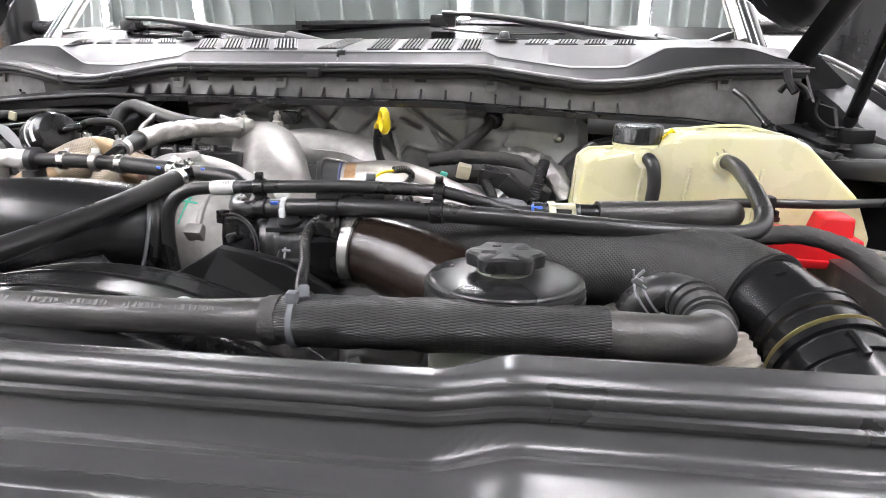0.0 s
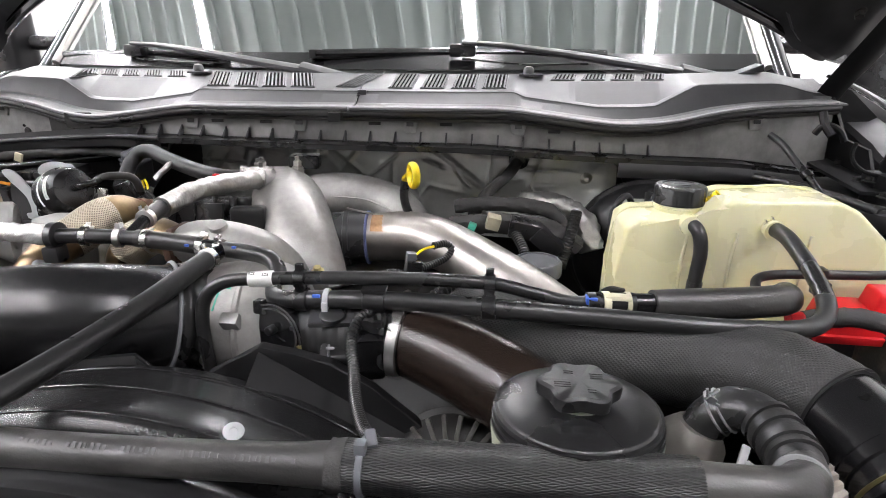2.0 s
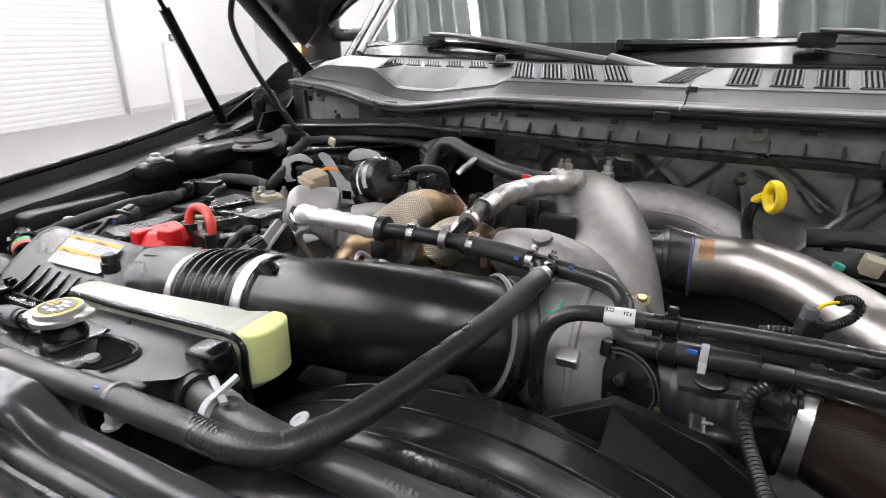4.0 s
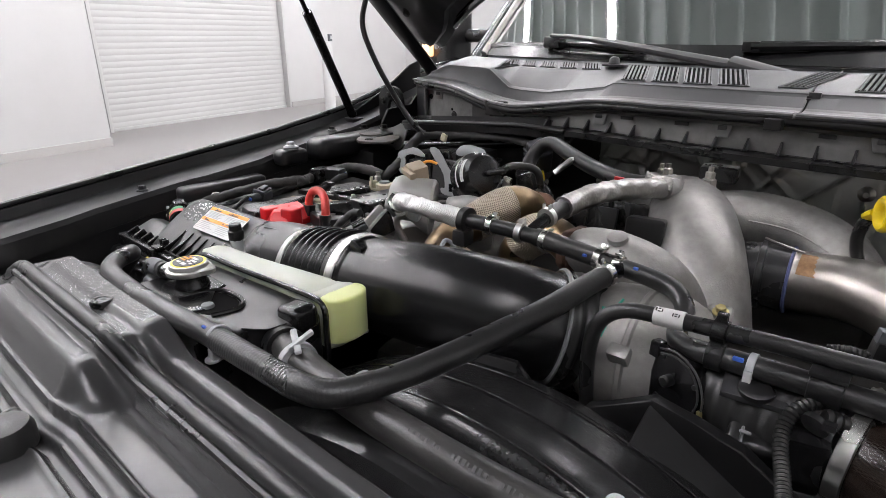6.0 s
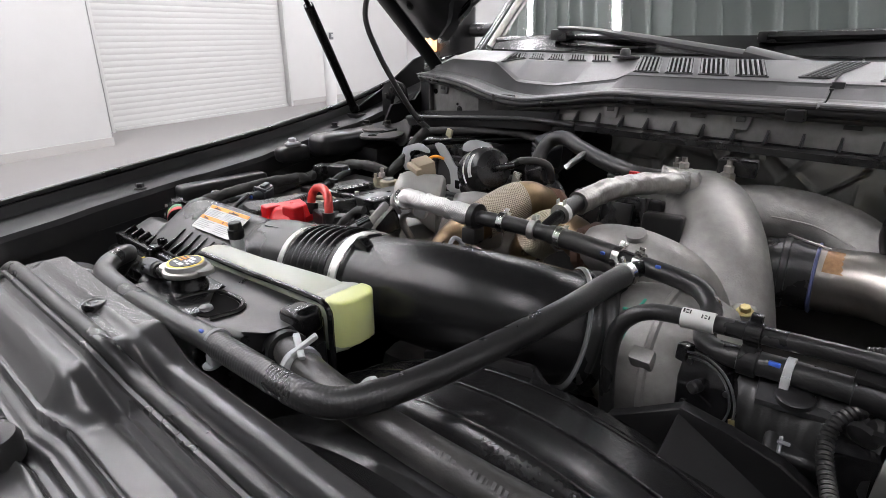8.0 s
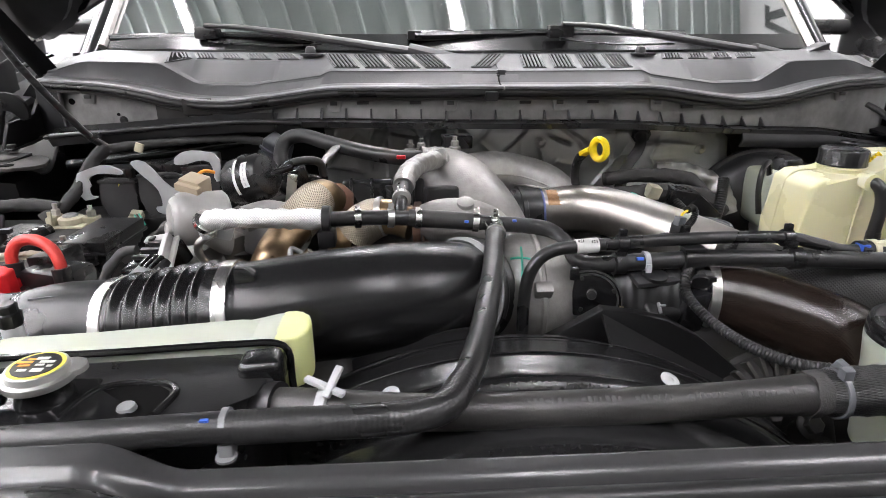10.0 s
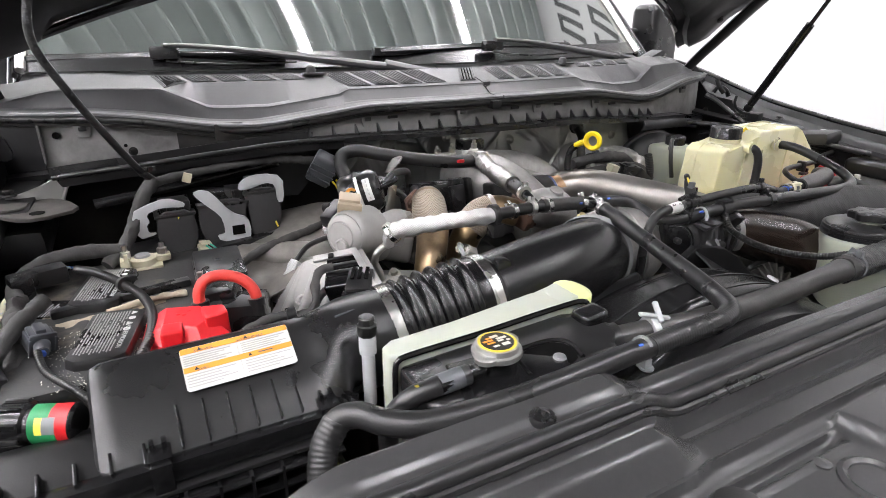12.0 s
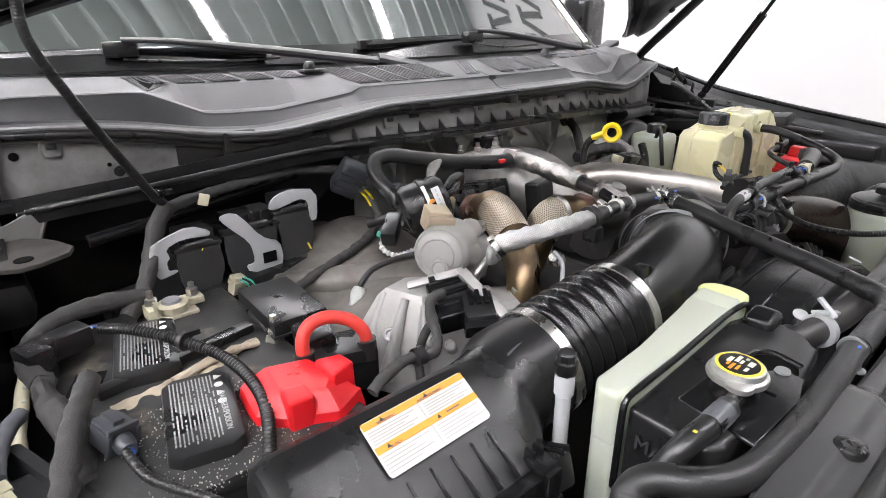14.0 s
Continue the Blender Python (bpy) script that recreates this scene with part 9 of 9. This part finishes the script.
part("plug_tab", box((0.0, -0.024, 0.002), (0.040, 0.012, 0.018), pg, 0.002), PLASTIC_S, eg)
part("plug_lead", tube([(-0.514, 0.670, 1.270), (-0.530, 0.680, 1.264), (-0.548, 0.690, 1.245), (-0.560, 0.690, 1.215), (-0.565, 0.68, 1.185)], 0.0052, 12), TAPE, eg)
part("blue_wire", tube([(-0.505, 0.676, 1.276), (-0.510, 0.680, 1.281), (-0.518, 0.680, 1.276)], 0.0016, 6), BLUE, eg)
part("steel_pipe", tube([(-0.432, 0.700, 1.303), (-0.445, 0.697, 1.300), (-0.460, 0.697, 1.290), (-0.463, 0.700, 1.275), (-0.454, 0.705, 1.255), (-0.450, 0.707, 1.235)], 0.0050, 14), ZINC, eg)
part("sleeve_collar", box((0, 0, 0), (0.018, 0.014, 0.020), pose(-0.428, 0.701, 1.304, 0, 20, 20), 0.003), GREYP, eg)
part("side_casting", loft([[Vector((x, y, z)) for x, y in ring] for z, ring in ((1.16, ((-0.475, 0.685), (-0.395, 0.650), (-0.365, 0.720), (-0.44, 0.760))), (1.235, ((-0.462, 0.690), (-0.408, 0.668), (-0.385, 0.715), (-0.44, 0.748))), (1.244, ((-0.455, 0.694), (-0.412, 0.677), (-0.394, 0.713), (-0.44, 0.740))))]), CAST_L, eg, smooth=24)
part("upper_casting", box((0, 0, 0), (0.060, 0.050, 0.060), pose(-0.395, 0.790, 1.268, 0, 10, -25), 0.010, 3), CAST_L, eg)
part("casting_neck", tube([(-0.425, 0.775, 1.295), (-0.395, 0.785, 1.300), (-0.372, 0.800, 1.290)], 0.018, 18, 0.006), CAST_L, eg)
for c in ((-0.372, 0.783, 1.302), (-0.405, 0.815, 1.298), (-0.400, 0.690, 1.244), (-0.428, 0.715, 1.244)):
    bolt(c, (-0.3, -0.4, 0.85), 0.0060, 0.010, eg, ZINC)
part("beige_plug", join(box((0, 0, 0), (0.030, 0.026, 0.028), pose(-0.476, 0.757, 1.345, 10, 10, -20), 0.003), box((0, 0, 0), (0.034, 0.010, 0.010), pose(-0.480, 0.742, 1.347, 10, 10, -20), 0.002)), BEIGE, eg, "beige connector plug")
part("orange_wire", tube([(-0.476, 0.768, 1.358), (-0.468, 0.774, 1.362), (-0.458, 0.782, 1.358)], 0.0022, 8), ORANGE, eg)
part("braided_lead", tube([(-0.538, 0.842, 1.240), (-0.552, 0.834, 1.222), (-0.566, 0.826, 1.204), (-0.578, 0.818, 1.188)], 0.0085, 12, None, None, 1, 0.003), FOILHOSE, eg, "silver braided lead")
part("black_lead", tube([(-0.536, 0.844, 1.242), (-0.520, 0.838, 1.262), (-0.502, 0.812, 1.280), (-0.488, 0.785, 1.292)], 0.0042, 10), LOOM, eg)
va2 = thing("vacuum_actuator", "black round vacuum actuator with a white label", "actuator", (-0.42, 0.83, 1.28))
vm2 = frame_at((-0.444, 0.846, 1.328), (0.86, -0.38, 0.30))
lab = (vm2.to_3x3().inverted() @ Vector((0.25, -0.9, 0.45)))
la = math.atan2(lab.y, lab.x)
part("drum", lathe([(0.018, -0.012), (0.030, -0.010), (0.034, -0.004), (0.034, 0.016), (0.036, 0.018), (0.036, 0.024), (0.033, 0.028), (0.033, 0.042), (0.028, 0.050), (0.015, 0.053), (0.001, 0.053)], vm2, 40), PLASTIC, va2)
part("label", grid(12, 1, lambda u, v: vm2 @ Vector((0.0362 * math.cos(la - 0.75 + 1.5 * u), 0.0362 * math.sin(la - 0.75 + 1.5 * u), 0.0185 + 0.005 * v))), WHITE_L, va2, "white paper label")
part("label", grid(12, 1, lambda u, v: vm2 @ Vector((0.0333 * math.cos(la - 0.55 + 1.1 * u), 0.0333 * math.sin(la - 0.55 + 1.1 * u), 0.030 + 0.011 * v))), WHITE_L, va2, "white paper label")
for k in range(5):
    part("label_print", grid(2, 1, lambda u, v, k=k: vm2 @ Vector((0.0335 * math.cos(la - 0.45 + 0.2 * k + 0.12 * u), 0.0335 * math.sin(la - 0.45 + 0.2 * k + 0.12 * u), 0.0345 + 0.002 * v))), GREYINK, va2)
part("nipple", tube([vm2 @ Vector((0, 0, 0.05)), vm2 @ Vector((0.004, 0, 0.066)), vm2 @ Vector((0.02, 0, 0.076))], 0.005, 10), PLASTIC, va2)
part("bracket", box((0, 0, 0), (0.014, 0.006, 0.06), pose(-0.375, 0.845, 1.310, 0, 10, 0), 0.002), ZINC, va2, "zinc strap bracket")
part("loop", tube([(-0.385, 0.842, 1.345), (-0.365, 0.850, 1.356), (-0.335, 0.865, 1.352), (-0.33, 0.875, 1.325)], 0.006, 10), RUBBER, va2)

# heat shield and clutter in the valley left of the engine
hsd = thing("exhaust_heat_shield", "dull grey sheet heat shield over the cylinder bank", "heat shield", (-0.48, 0.9, 1.18))
part("pipe_run", tube([(-0.60, 0.955, 1.215), (-0.54, 0.90, 1.228), (-0.48, 0.845, 1.235), (-0.44, 0.80, 1.238)], 0.024, 20, 0.01), VALLEY, hsd)
part("shield", thick(grid(24, 16, lambda u, v: Vector((-0.62 + 0.26 * u, 0.79 + 0.24 * v, 1.205 + 0.03 * v * v + 0.035 * math.sin(u * 2.6) + 0.012 * noise.noise(Vector((u * 4, v * 4, 2.2)))))), 0.002), VALLEY, hsd)
bw = thing("twisted_wire_pair", "white and green twisted wire beside the valve", "wire", (-0.47, 0.88, 1.28))
part("wire", tube([(-0.445, 0.865, 1.305), (-0.47, 0.872, 1.292), (-0.482, 0.866, 1.275), (-0.468, 0.850, 1.265), (-0.44, 0.845, 1.268)], 0.0034, 10, None, (0.0060, 0.0020)), WHITE_L, bw)
part("green_end", box((0, 0, 0), (0.010, 0.010, 0.008), pose(-0.478, 0.873, 1.292, 0, 30, 0), 0.002), GREENINK, bw)
cl2 = thing("vent_tube_cluster", "small black hoses and fittings behind the actuator", "hose cluster", (-0.40, 0.90, 1.3))
for pts, r in (([(-0.42, 0.905, 1.30), (-0.405, 0.885, 1.315), (-0.385, 0.88, 1.305), (-0.36, 0.885, 1.28)], 0.009), ([(-0.46, 0.93, 1.29), (-0.44, 0.90, 1.30), (-0.42, 0.87, 1.29)], 0.008), ([(-0.39, 0.93, 1.30), (-0.36, 0.92, 1.315), (-0.33, 0.90, 1.305), (-0.32, 0.88, 1.28)], 0.007)):
    part("hose", tube(pts, r, 12), RUBBER, cl2)
part("plug", box((0, 0, 0), (0.05, 0.022, 0.022), pose(-0.465, 0.865, 1.30, 0, -20, 40), 0.004), PLASTIC, cl2)
part("plug", box((0, 0, 0), (0.026, 0.024, 0.03), pose(-0.37, 0.90, 1.322, 0, -20, 10), 0.004), PLASTIC, cl2)
part("foil_scrap", tube([(-0.34, 0.93, 1.335), (-0.325, 0.94, 1.352), (-0.315, 0.945, 1.362)], 0.009, 12, 0.003, None, 0.5, 0.006), FOIL, cl2, smooth=8)
fb2 = thing("fuse_tray", "black plastic shelf with low ribs beside the bulkhead", "tray", (-0.62, 1.03, 1.2))
part("shelf", box((0, 0, 0), (0.36, 0.12, 0.05), pose(-0.62, 1.03, 1.215, 0, -4, 2), 0.01), PLASTIC, fb2)
part("rail", tube([(-0.80, 1.06, 1.31), (-0.66, 1.065, 1.325), (-0.50, 1.075, 1.345)], 0.009, 10), PLASTIC_S, fb2)
